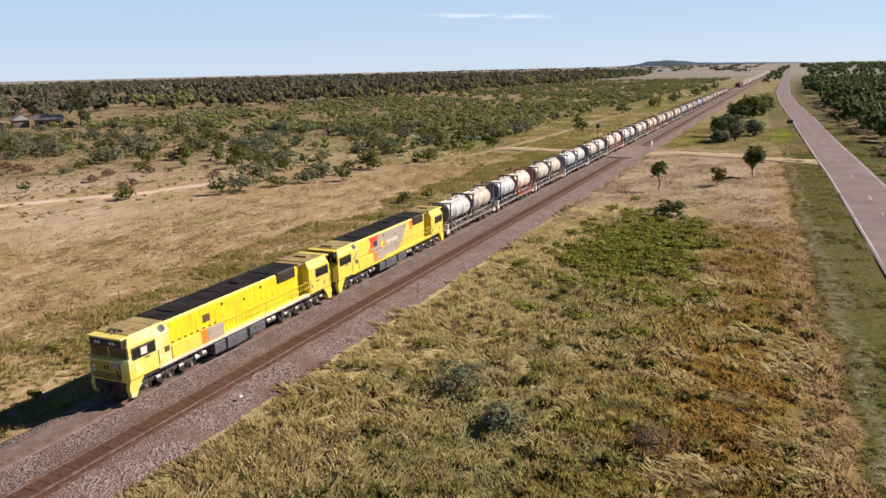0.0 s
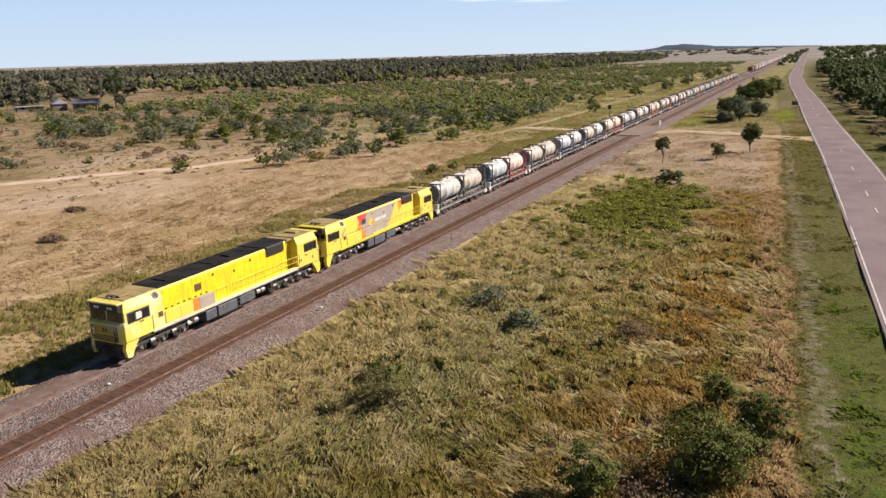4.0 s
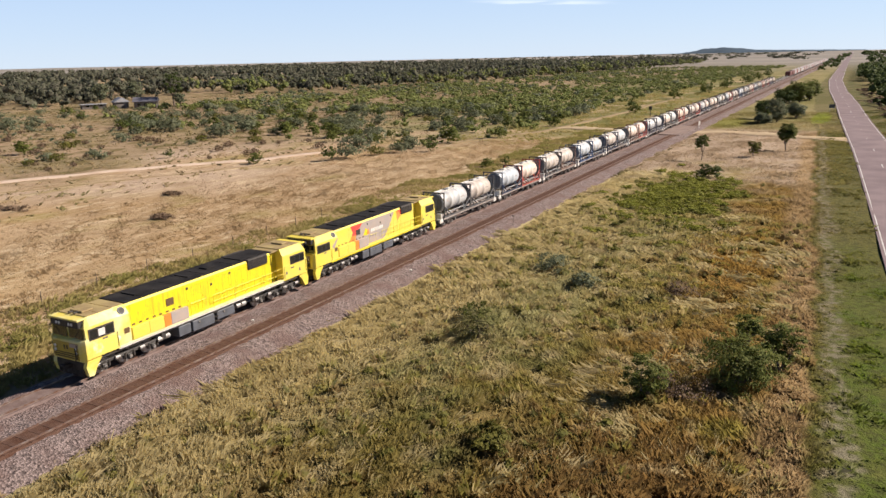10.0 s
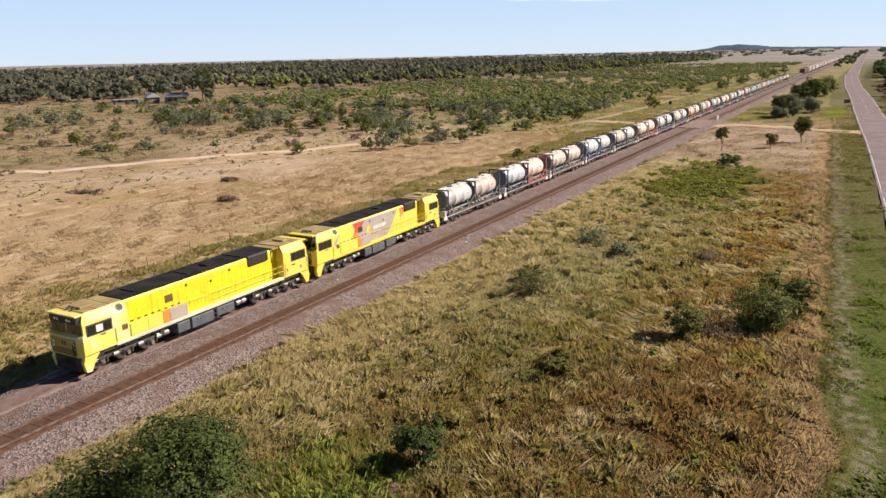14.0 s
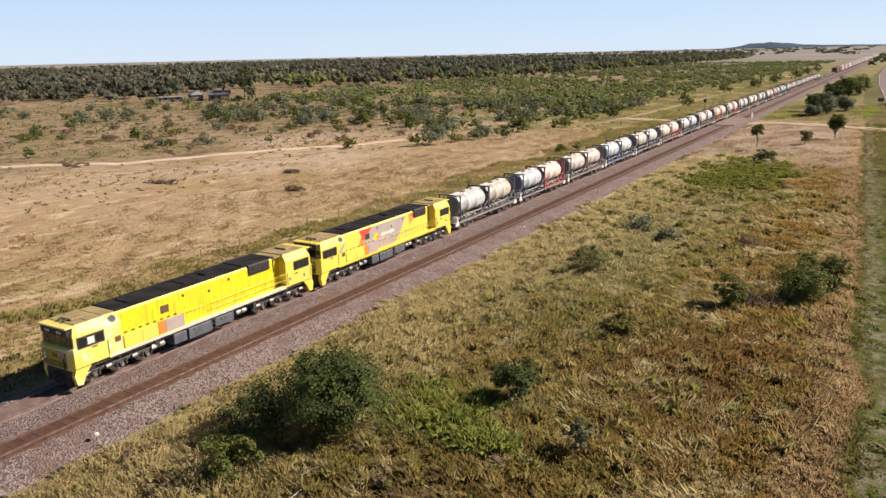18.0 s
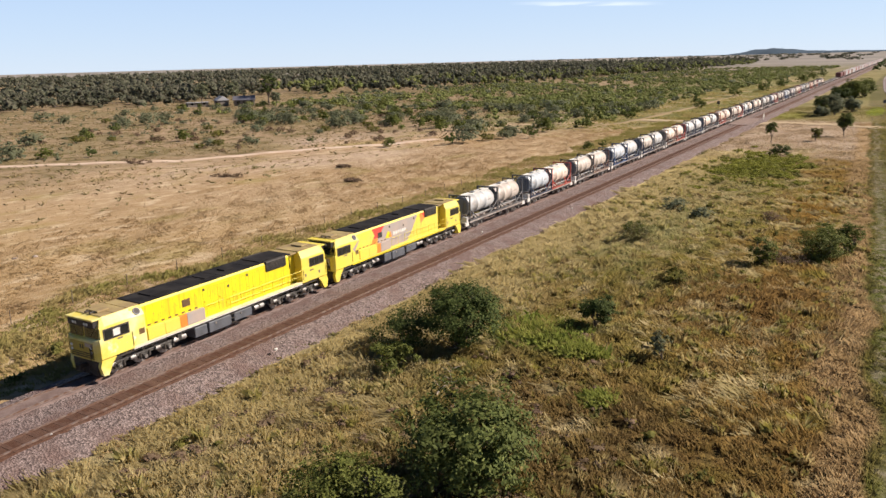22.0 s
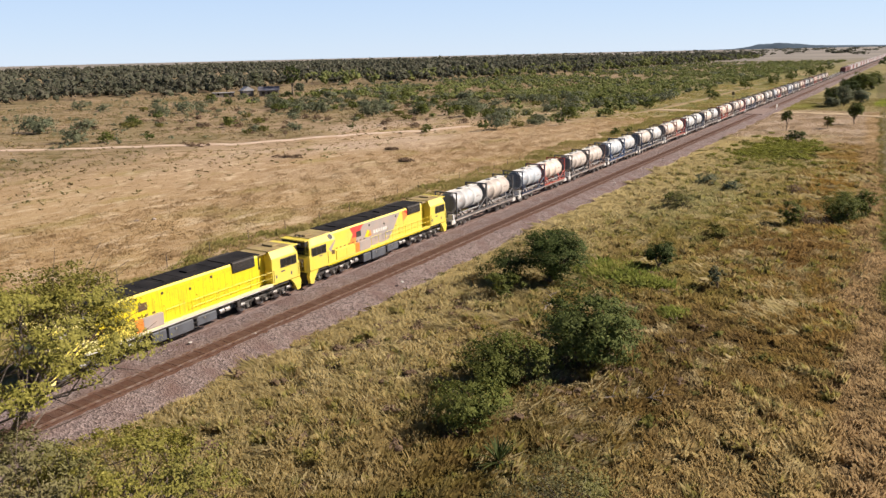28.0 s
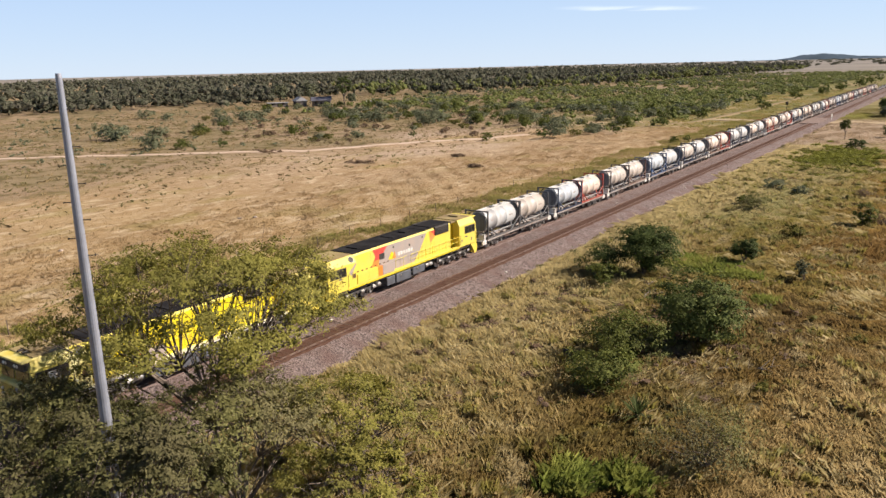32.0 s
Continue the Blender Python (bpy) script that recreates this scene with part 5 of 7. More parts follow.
def make_tree(name, h, w, trunk_h, clumps, per, leaf, leafmat, seed, label, cat, flat=1.0, bark=None, trunk_r=0.0, gap=0.5, limbs=True, dead=0):
    """A trunk that forks into limbs, and a crown of leaf clumps at the limbs' ends. Built at the origin, its foot a little below z = 0."""
    r = np.random.default_rng(seed)
    root = empty(name)
    bark = bark or BARK
    tr = trunk_r or h * 0.022 + 0.03
    cz, rz = trunk_h + (h - trunk_h) * 0.5, (h - trunk_h) * 0.5
    cs = []
    for k in range(clumps):
        d = r.normal(size=3)
        d /= np.linalg.norm(d)
        rad = r.uniform(0.45, 1.0) ** 0.6 * (1 - 0.25 * r.uniform())
        c = np.array([d[0] * w * 0.5 * rad, d[1] * w * 0.5 * rad, cz + (abs(d[2]) * 0.9 - 0.25 if flat < 1 else d[2]) * rz * rad * 0.85])
        cs.append(c)
    bm = bmesh.new()
    fork = Vector((r.normal() * 0.04 * h, r.normal() * 0.04 * h, max(trunk_h * 0.8, 0.12)))
    tube(bm, (0, 0, -0.25), fork, tr * 1.15, tr * 0.8, seg=8)
    if limbs:
        k = max(3, min(7, clumps // 4))
        order = sorted(range(clumps), key=lambda q: math.atan2(cs[q][1], cs[q][0]))
        for g in range(k):
            grp = [Vector(cs[q]) for q in order[g * clumps // k:(g + 1) * clumps // k]]
            if not grp:
                continue
            mean = sum(grp, Vector()) / len(grp)
            node = fork.lerp(mean, 0.55) + Vector((r.normal() * 0.03 * w, r.normal() * 0.03 * w, r.uniform(-0.05, 0.02) * h))
            elbow = fork.lerp(node, 0.5) + Vector((r.normal() * 0.03 * w, r.normal() * 0.03 * w, 0.02 * h))
            tube(bm, fork, elbow, tr * 0.62, tr * 0.46, seg=6, caps=False)
            tube(bm, elbow, node, tr * 0.46, tr * 0.34, seg=6, caps=False)
            for c in grp:
                mid = node.lerp(c, 0.5) + Vector(r.normal(size=3)) * w * 0.025
                tube(bm, node, mid, tr * 0.24, tr * 0.15, seg=5, caps=False)
                tube(bm, mid, c, tr * 0.15, tr * 0.05, seg=4, caps=False)
                for q in range(2):
                    tube(bm, mid.lerp(c, 0.5), c + Vector(r.normal(size=3)) * w * 0.06, tr * 0.08, tr * 0.03, seg=4, caps=False)
    for q in range(dead):
        d = Vector((r.normal(), r.normal(), r.uniform(-0.1, 0.9))).normalized()
        p1 = fork + d * w * r.uniform(0.25, 0.4)
        p2 = p1 + Vector((r.normal(), r.normal(), r.uniform(0, 0.8))).normalized() * w * 0.16
        tube(bm, fork, p1, tr * 0.3, tr * 0.14, seg=5, caps=False)
        tube(bm, p1, p2, tr * 0.14, tr * 0.03, seg=4, caps=False)
    part("trunk", bm, bark, root)
    pts, outs = [], []
    cr = w * 0.5 * gap
    mid = np.array([0.0, 0.0, cz - rz * 0.35])
    subs = max(4, per // 30)
    for c in cs:
        size = cr * r.uniform(0.65, 1.1)
        d = r.normal(size=(subs, 3))
        d[:, 2] = np.abs(d[:, 2]) * np.where(r.uniform(0, 1, subs) < 0.7, 1, -0.8)
        d /= np.linalg.norm(d, axis=1)[:, None]
        sc = c + d * size * r.uniform(0.55, 1.0, (subs, 1)) * np.array([1, 1, 0.8 * flat])
        which = r.integers(0, subs, per)
        p = sc[which] + r.normal(size=(per, 3)) * size * 0.19 * np.array([1, 1, 0.55 * flat])
        o = p - mid
        o /= np.linalg.norm(o, axis=1)[:, None] + 1e-9
        pts.append(p)
        outs.append(o * 0.8 + d[which] * 0.5 + np.array([0, 0, 0.35]))
    pts = np.concatenate(pts)
    pts[:, 2] = np.maximum(pts[:, 2], 0.03)
    V = facing(pts, np.concatenate(outs), np.full(len(pts), leaf), r)
    raw("crown", V, quad_faces(len(pts)), leafmat, root)
    tagged(root, label, cat)
    return root


def put(root, x, y, turn=0.0, scale=(1, 1, 1)):
    z = float(rise(np.array(float(x)), np.array(float(y))))
    root.matrix_basis = pose(x, y, z, 0, 0, turn) @ Matrix.Diagonal((*scale, 1))
    return root


def plant(tmpl, x, y, turn, s):
    z = float(rise(np.array(float(x)), np.array(float(y))))
    return copy_thing(tmpl, pose(x, y, z, 0, 0, turn) @ Matrix.Diagonal((s / tmpl.scale[0], s / tmpl.scale[1], s / tmpl.scale[2], 1)))


ICO_V = np.array([(0, 0, 1), *((0.894 * math.cos(a), 0.894 * math.sin(a), 0.447) for a in (0, 1.2566, 2.5133, 3.7699, 5.0265)), *((0.894 * math.cos(a), 0.894 * math.sin(a), -0.447) for a in (0.6283, 1.885, 3.1416, 4.3982, 5.6549)), (0, 0, -1)])
ICO_F = np.array([(0, 1, 2), (0, 2, 3), (0, 3, 4), (0, 4, 5), (0, 5, 1), (1, 6, 2), (2, 7, 3), (3, 8, 4), (4, 9, 5), (5, 10, 1), (2, 6, 7), (3, 7, 8), (4, 8, 9), (5, 9, 10), (1, 10, 6), (11, 7, 6), (11, 8, 7), (11, 9, 8), (11, 10, 9), (11, 6, 10)])


def thicket(name, x, y, h, w, per, leaf, material, seed, label, cat, lobes=4, low=0.30):
    """Many far plants in one mesh, kind stuff: each has a few dense lobes with loose leaves on them."""
    r = np.random.default_rng(seed)
    n = len(x)
    z0 = rise(x, y)
    off = r.normal(0, 0.21, (n, lobes, 2)).clip(-0.36, 0.36)
    rl = r.uniform(0.17, 0.30, (n, lobes))
    zz = r.uniform(low, 0.80, (n, lobes)) - 0.35 * np.hypot(off[..., 0], off[..., 1])
    C = np.stack([x[:, None] + off[..., 0] * w[:, None], y[:, None] + off[..., 1] * w[:, None], z0[:, None] + zz * h[:, None]], -1)
    R = np.stack([rl * w[:, None], rl * w[:, None], np.minimum(rl * w[:, None] * 0.85, rl * h[:, None] * 1.15)], -1)
    core = (C[:, :, None, :] + ICO_V[None, None] * R[:, :, None, :] * r.uniform(0.5, 0.85, (n, lobes, 12, 1))).reshape(-1, 3)
    m = n * lobes
    cf = ((np.arange(m) * 12)[:, None, None] + ICO_F[None]).reshape(-1, 3)
    ob = raw(name, core, cf, material)
    k = per // lobes
    d = r.normal(size=(n, lobes, k, 3))
    d /= np.linalg.norm(d, axis=3)[..., None]
    d[..., 2] = np.abs(d[..., 2]) * np.where(r.uniform(0, 1, d.shape[:3]) < 0.75, 1, -1)
    P = (C[:, :, None, :] + d * R[:, :, None, :] * r.uniform(0.55, 1.35, (n, lobes, k, 1))).reshape(-1, 3)
    size = np.repeat(leaf * w, lobes * k)
    V = facing(P, d.reshape(-1, 3), size, r)
    raw("loose_leaves", V, quad_faces(len(P)), material, ob)
    return tagged(ob, label, cat, kind="stuff")


# ---- roads and tracks over the ground ----
TANTRACK = plain("pale_tan_gravel", (0.44, 0.345, 0.225), (0.36, 0.265, 0.165), 0.95, 0, 0.4, 6, 0.3, "pos")
WORN = plain("worn_grassy_dirt", (0.36, 0.27, 0.16), (0.26, 0.19, 0.10), 0.95, 0, 0.4, 6, 0.3, "pos")
def path_rows(pts, n=60):
    """Points along a line of (x, y), with its sides."""
    p = np.array(pts, float)
    s = np.concatenate([[0], np.cumsum(np.hypot(*np.diff(p, axis=0).T))])
    t = np.linspace(0, s[-1], n)
    return np.interp(t, s, p[:, 0]), np.interp(t, s, p[:, 1])


def path(name, pts, width, material, lift, label, cat, seed=0):
    r = np.random.default_rng(seed)
    x, y = path_rows(pts)
    dx, dy = np.gradient(x), np.gradient(y)
    l = np.hypot(dx, dy)
    nx, ny = -dy / l, dx / l
    vs, fs = [], []
    for i in range(len(x)):
        wl, wr = width / 2 + r.normal(0, width * 0.09), width / 2 + r.normal(0, width * 0.09)
        for o, dz in ((-wl - 0.03, -0.15), (-wl, 0), (-wl * 0.4, 0), (wr * 0.4, 0), (wr, 0), (wr + 0.03, -0.15)):
            px, py = x[i] + nx[i] * o, y[i] + ny[i] * o
            vs.append((px, py, float(rise(np.array(px), np.array(py))) + lift + dz))
    for i in range(len(x) - 1):
        for k in range(5):
            a = i * 6 + k
            fs.append((a, a + 1, a + 7, a + 6))
    return tagged(raw(name, vs, fs, material, smooth=True), label, cat, kind="structure")


path("dirt_road", [(-150, -28), (-100, 7), (-80.5, 20), (-74, 32.7), (-66, 46), (-57.8, 57), (-53, 70)], 3.0, DIRT, 0.06, "pale winding dirt road across the dry field", "dirt road", 1)
path("dirt_road", [(-53, 70), (-36, 91), (-27, 117), (-24, 157), (-22.7, 260)], 2.2, WORN, 0.065, "faint worn vehicle track through the scrub", "dirt road", 5)
path("dirt_track", [(-150, -42), (-100, -6), (-70, 16), (-58, 38), (-50, 58)], 0.8, WORN, 0.055, "faint pale vehicle track across the dry field", "dirt road", 2)
path("crossing_road", [(-26, 131), (-8, 127), (4, 124), (12, 128), (24, 125), (38, 116)], 6.0, TANTRACK, 0.07, "worn pale gravel access road across the tracks", "gravel road", 3)
bm = boxes((-1.45, 5.3, 115, 135, -0.16, -0.02), bevel=0.03)
tagged(part("crossing_pad", bm, CROSS), "worn reddish level crossing surface over the tracks", "level crossing", kind="structure")

# ---- grass ----
rg = np.random.default_rng(11)


def scatter(n, x0, x1, y0, y1):
    return rg.uniform(x0, x1, n), rg.uniform(y0, y1, n)


def clear(x, y):
    """Where grass may stand: off tracks, roads and paths."""
    rx = np.interp(y, (-400, -20, 40, 92, 160, 230, 310), (48.6, 45.0, 42.9, 40.9, 37.4, 34.4, 30.1))
    ok = (np.abs(x - rx) > 3.6) & ((x > 6.1) | (x < -2.7))
    cy = np.interp(x, (-26, -8, 4, 12, 24, 38), (131, 127, 124, 128, 125, 116))
    ok &= ~((np.abs(y - cy) < 2.7) & (x > -27))
    d1 = np.interp(y, (-28, 7, 20, 32.7, 46, 57, 70, 91, 117, 157), (-150, -100, -80.5, -74, -66, -57.8, -53, -36, -27, -24))
    return ok & (np.abs(x - d1) > 1.9)


def verge_x(y):
    return np.interp(y, (-140, -55, -25, 0, 30, 66, 105), (41.0, 39.2, 37.6, 36.4, 34.9, 33.1, 31.3))


def road_mid(y):
    return np.interp(y, (-400, -20, 40, 92, 160, 230, 310, 400), (48.6, 45.0, 42.9, 40.9, 37.4, 34.4, 30.1, 27.0))


# the near paddock between the tracks and the road
def paddock(n, y0, y1, per, width, seed, tall=1.0):
    x, y = scatter(n, 6.2, 38.5, y0, y1)
    k = clear(x, y) & (x < verge_x(y) + 0.4) & (x > 6.1 + 1.7 * smooth_noise(x, y, 0.9, 44))
    x, y = x[k], y[k]
    lump = smooth_noise(x, y, 3.4, 3)
    bare = smooth_noise(x, y, 0.8, 19) * smooth_noise(x, y, 2.1, 20)
    k = rg.uniform(0, 1, len(x)) < (0.55 + 0.6 * lump) * (1 - 0.9 * np.clip(bare * 3.4 - 1.65, 0, 1))
    x, y, lump = x[k], y[k], lump[k]
    h = 0.22 + 0.36 * lump * (0.4 + 0.9 * smooth_noise(x, y, 0.5, 6)) + 0.22 * smooth_noise(x, y, 1.2, 5)
    h *= tall * np.clip((x - 5.8) / 2.4, 0.35, 1) * np.clip((verge_x(y) + 0.6 - x) / 1.5, 0.45, 1)
    h *= 1 - 0.6 * np.clip(1.5 - np.hypot((x - 18.8) / 6.5, (y - 46) / 17.0) * 1.5, 0, 1)
    tagged(blade_mesh("paddock_grass", x, y, h, per, width, GRASS, seed, 0.30, True, 0.5, 0.7), "tall dry grass in straw, olive and rust drifts", "grass", kind="stuff")


paddock(76000, -100, 2, 15, 0.0062, 21, 0.85)
paddock(30000, 2, 62, 14, 0.012, 30, 0.75)
x, y = scatter(9000, 6.9, 37, 62, 190)
k = clear(x, y)
x, y = x[k], y[k]
h = 0.2 + 0.45 * smooth_noise(x, y, 0.5, 4)
tagged(blade_mesh("far_paddock_grass", x, y, h * 0.7, 12, 0.026, GRASS, 22, 0.4, True, 0.6, 1.2), "tall dry straw grass", "grass", kind="stuff")
# tussocks that stand out of the grass, each of one colour
def tussock_colour(nt):
    a = mix(nt, noise_at(nt, 0.85, 0.46, 0.54, 2), (0.30, 0.285, 0.055), (0.56, 0.45, 0.21))
    a = mix(nt, noise_at(nt, 1.05, 0.54, 0.60, 2), a, (0.21, 0.125, 0.05))
    a = mix(nt, noise_at(nt, 1.2, 0.58, 0.63, 2), a, (0.20, 0.225, 0.075))
    return mix(nt, 0.3, a, paddock_colour(nt, 1.0))


TUSSOCK = blades("tussock_blades", tussock_colour, (0.10, 0.075, 0.028), (0.60, 0.50, 0.25), 0.55, 0.65)
LAID = blades("laid_straw_blades", lambda nt: mix(nt, noise_at(nt, 0.6, 0.42, 0.62, 3), (0.62, 0.51, 0.28), (0.46, 0.38, 0.17)), (0.20, 0.15, 0.07), (0.72, 0.62, 0.38), 0.5, 0.8)
x, y = scatter(3400, 8.5, 36.0, -100, 34)
k = clear(x, y) & (x < verge_x(y) - 0.8) & (rg.uniform(0, 1, len(x)) < 0.25 + 0.9 * smooth_noise(x, y, 0.35, 51))
x, y = x[k], y[k]
h = 0.34 + 0.42 * rg.uniform(0, 1, len(x)) ** 2
tagged(blade_mesh("grass_tussocks", x, y, h, 84, 0.0045, TUSSOCK, 35, 0.2, True, 0.5, 0.6), "rounded tussocks of straw, olive and brown grass", "grass", kind="stuff")
n = 260
cx, cy = scatter(n, 8.0, 34.5, -98, 36)
x, y = (np.repeat(cx, 26) + rg.normal(0, 0.75, n * 26)), (np.repeat(cy, 26) + rg.normal(0, 0.5, n * 26))
k = clear(x, y) & (x < verge_x(y) - 0.5)
x, y = x[k], y[k]
tagged(blade_mesh("laid_grass", x, y, 0.30 + 0.35 * rg.uniform(0, 1, len(x)), 13, 0.005, LAID, 36, 1.2, True, 0.9, 0.6), "swathes of pale straw laid over by the wind", "grass", kind="stuff")
# the wide dry field beyond the train
def field_cover(n, x0, x1, per, width, low, high, seed):
    x, y = scatter(n, x0, x1, -105, 100)
    k = clear(x, y) & (rg.uniform(0, 1, len(x)) < np.clip(np.minimum(x - x0, (x1 - x) + 8) / 14, 0.05, 1))
    x, y = x[k], y[k]
    h = low + (high - low) * smooth_noise(x, y, 0.9, 7) * (0.4 + 0.6 * smooth_noise(x, y, 3.0, 31))
    tagged(blade_mesh("field_grass", x, y, h, per, width, FIELD, seed, 0.5, True, 0.6, 0.9), "wind-laid straw coloured field grass", "grass", kind="stuff")


field_cover(42000, -46, -11.5, 8, 0.020, 0.12, 0.38, 23)
field_cover(30000, -92, -30, 7, 0.026, 0.08, 0.22, 33)
# greener band beside the tracks
x, y = scatter(22000, -18, -2.7, -105, 150)
k = clear(x, y) & (x + 5.0 * smooth_noise(x, y, 0.25, 9) > -14.5)
x, y = x[k], y[k]
h = 0.22 + 0.45 * smooth_noise(x, y, 0.6, 8)
tagged(blade_mesh("trackside_grass", x, y, h * 0.85, 12, 0.022, TRACKSIDE, 24, 0.35, True, 0.6, 0.7), "olive green grass beside the tracks", "grass", kind="stuff")
# dead tufts on the shoulder of the ballast
x, y = scatter(3600, 5.3, 7.8, -112, 120)
k = (rg.uniform(0, 1, len(x)) < smooth_noise(x, y, 0.5, 16) ** 2 * (x - 5.0) / 2.0) & (np.abs(y - 126) > 5)
x, y = x[k], y[k]
tagged(blade_mesh("shoulder_tufts", x, y, np.full(len(x), 0.22), 16, 0.012, WILD, 27, 0.5, True), "dry brown tufts along the edge of the ballast", "grass", kind="stuff")
# mown green verges of the road
x, y = scatter(48000, 31, 60, -100, 200)
rx = road_mid(y)
k = (np.abs(x - rx) > 3.5) & (x > verge_x(y) - 0.6) & (x < rx + 9)
x, y = x[k], y[k]
h = 0.07 + 0.42 * smooth_noise(x, y, 0.7, 12) * smooth_noise(x, y, 2.5, 13) ** 1.5
tagged(blade_mesh("verge_grass", x, y, h, 7, 0.02, VERGEGRASS, 25, simple=True, tuft=0.8), "short green mown verge beside the road", "grass", kind="stuff")
# rank grass along the far tracks
x, y = scatter(9000, -40, -2.8, 95, 340)
k = clear(x, y) & (rg.uniform(0, 1, len(x)) < 0.3 + 0.7 * smooth_noise(x, y, 0.15, 17))
x, y = x[k], y[k]
tagged(blade_mesh("far_trackside_grass", x, y, 0.25 + 0.4 * smooth_noise(x, y, 0.4, 18), 7, 0.07, TRACKSIDE, 28, 0.5, True), "straw and olive grass beside the far tracks", "grass", kind="stuff")
# tufts on the rougher savanna ground
x, y = scatter(46000, -270, -48, -110, 300)
k = clear(x, y) & (rg.uniform(0, 1, len(x)) < 0.15 + 0.85 * smooth_noise(x, y, 0.12, 14) * np.clip((-40 - x) / 50, 0, 1))
x, y = x[k], y[k]
h = 0.2 + 0.4 * smooth_noise(x, y, 0.8, 15)
tagged(blade_mesh("savanna_tufts", x, y, h, 6, 0.075, WILD, 26, 0.4, True), "olive and brown tufts on dry savanna ground", "grass", kind="stuff")

# ---- trees and shrubs that stand out ----
TREES = "paddock trees and shrubs"
t = make_tree("tree", 4.5, 1.9, 1.4, 20, 190, 0.13, LEAF_GREEN, 31, "slender young tree with a small green crown in dry grass", "tree", gap=0.5, trunk_r=0.07)
tagged(put(t, 15.45, 81), group=TREES)
t = make_tree("tree", 5.2, 2.9, 1.2, 34, 210, 0.14, LEAF_GREEN, 32, "round dark green tree on a short trunk in dry grass", "tree", gap=0.48, trunk_r=0.1)
tagged(put(t, 26.9, 97), group=TREES)
t = make_tree("shrub", 2.6, 2.4, 0.4, 16, 170, 0.13, LEAF_OLIVE, 33, "small round olive shrub in dry grass", "shrub", gap=0.5)
tagged(put(t, 22.7, 88), group=TREES)
t = make_tree("shrub", 1.7, 3.4, 0.1, 12, 200, 0.12, LEAF_DARK, 34, "low dark green shrub behind the lime thicket", "shrub", gap=0.5)
tagged(put(t, 19.6, 62.6), group=TREES)
for i, (tx, ty, th, tw) in enumerate(((20.3, 155, 6.2, 5.2), (16.3, 166, 5.2, 4.2), (23.5, 168, 4.2, 5.0), (17.5, 150, 2.5, 4.0))):
    t = make_tree("tree", th, tw, th * 0.02, 46, 150, 0.17, (LEAF_GREY, LEAF_MID, LEAF_GREY, LEAF_GREY)[i], 40 + i, "dense dark green tree near the level crossing", "tree", gap=0.5)
    tagged(put(t, tx, ty), group=TREES)
for i, (tx, ty, th, tw) in enumerate(((20.5, 232, 7.0, 7.5), (16.5, 226, 4.8, 6.5), (22.5, 246, 6.8, 8.0), (17.5, 250, 5.2, 6.5))):
    t = make_tree("tree", th, tw, th * 0.02, 44, 100, 0.30, LEAF_GREEN if i != 1 else LEAF_DARK, 50 + i, "broad green tree between the tracks and the road", "tree", gap=0.5)
    tagged(put(t, tx, ty), group=TREES)
SHRUBS = (
    # x, y, height, width, stem, clumps, leaves each, leaf, material, words
    (17.0, -7.6, 1.9, 3.0, 0.2, 12, 130, 0.085, LEAF_DARKOLIVE, "spreading grey-green shrub in the paddock"),
    (15.6, -5.0, 1.3, 2.2, 0.1, 8, 200, 0.10, LEAF_GREEN, "small green shrub in the paddock"),
    (28.7, -12.4, 2.8, 2.0, 0.1, 22, 150, 0.085, LEAF_GREEN, "upright dark green shrub in rusty grass"),
    (32.6, -9.0, 2.8, 3.7, 0.1, 32, 220, 0.085, LEAF_GREEN, "leafy green shrub in rusty grass"),
    (34.6, -6.0, 3.2, 1.9, 0.2, 22, 190, 0.085, LEAF_GREEN, "upright leafy green shrub in rusty grass"),
    (32.6, -2.6, 2.4, 1.6, 0.2, 16, 150, 0.085, LEAF_GREEN, "twiggy green shrub in rusty grass"),
    (21.9, -32.6, 2.6, 2.3, 0.25, 14, 340, 0.085, LEAF_DARK, "bushy dark green shrub in tall grass"),
    (27.0, -36.0, 2.0, 1.3, 0.3, 7, 170, 0.09, LEAF_GREY, "thin grey-green shrub in rusty grass"),
    (15.9, -40.0, 4.6, 4.9, 0.3, 34, 420, 0.095, LEAF_DARK, "dense dark green tree near the tracks"),
    (12.6, -41.6, 2.4, 4.2, 0.3, 12, 330, 0.09, LEAF_DARK, "low dark green tree beside a taller one"),
    (14.4, -45.4, 2.2, 2.3, 0.3, 9, 260, 0.09, LEAF_GREEN, "small green shrub in the shade of a tree"),
    (24.0, -53.2, 4.5, 5.5, 0.2, 32, 400, 0.12, LEAF_MID, "broad leafy green tree in tall grass"),
    (21.0, -58.2, 2.6, 3.8, 0.3, 16, 330, 0.095, LEAF_GREEN, "bright green bush below a larger tree"),
    (21.4, -62.6, 2.0, 3.6, 0.2, 14, 300, 0.095, LEAF_GREEN, "bright green spreading bush in tall grass"),
    (28.4, -68.6, 2.4, 4.8, 0.3, 26, 170, 0.06, LEAF_DARKOLIVE, "twiggy grey-olive bush with thin foliage"),
    (30.4, -11.0, 0.7, 3.2, 0.05, 12, 130, 0.07, BRUSH, "low dead brown brush below green shrubs"),
    (27.0, 6.0, 1.0, 2.4, 0.1, 12, 120, 0.07, BRUSH, "dead brown shrub in rusty grass"),
    (19.7, 5.5, 1.0, 2.4, 0.1, 8, 170, 0.10, LEAF_GREY, "low grey-green shrub in the paddock"),
    (23.6, -20.5, 1.1, 2.2, 0.1, 8, 170, 0.10, LEAF_OLIVE, "low olive shrub in the paddock"),
    (16.0, 9.0, 1.1, 3.2, 0.1, 10, 170, 0.10, LEAF_GREY, "low grey-green shrub in the paddock"),
)
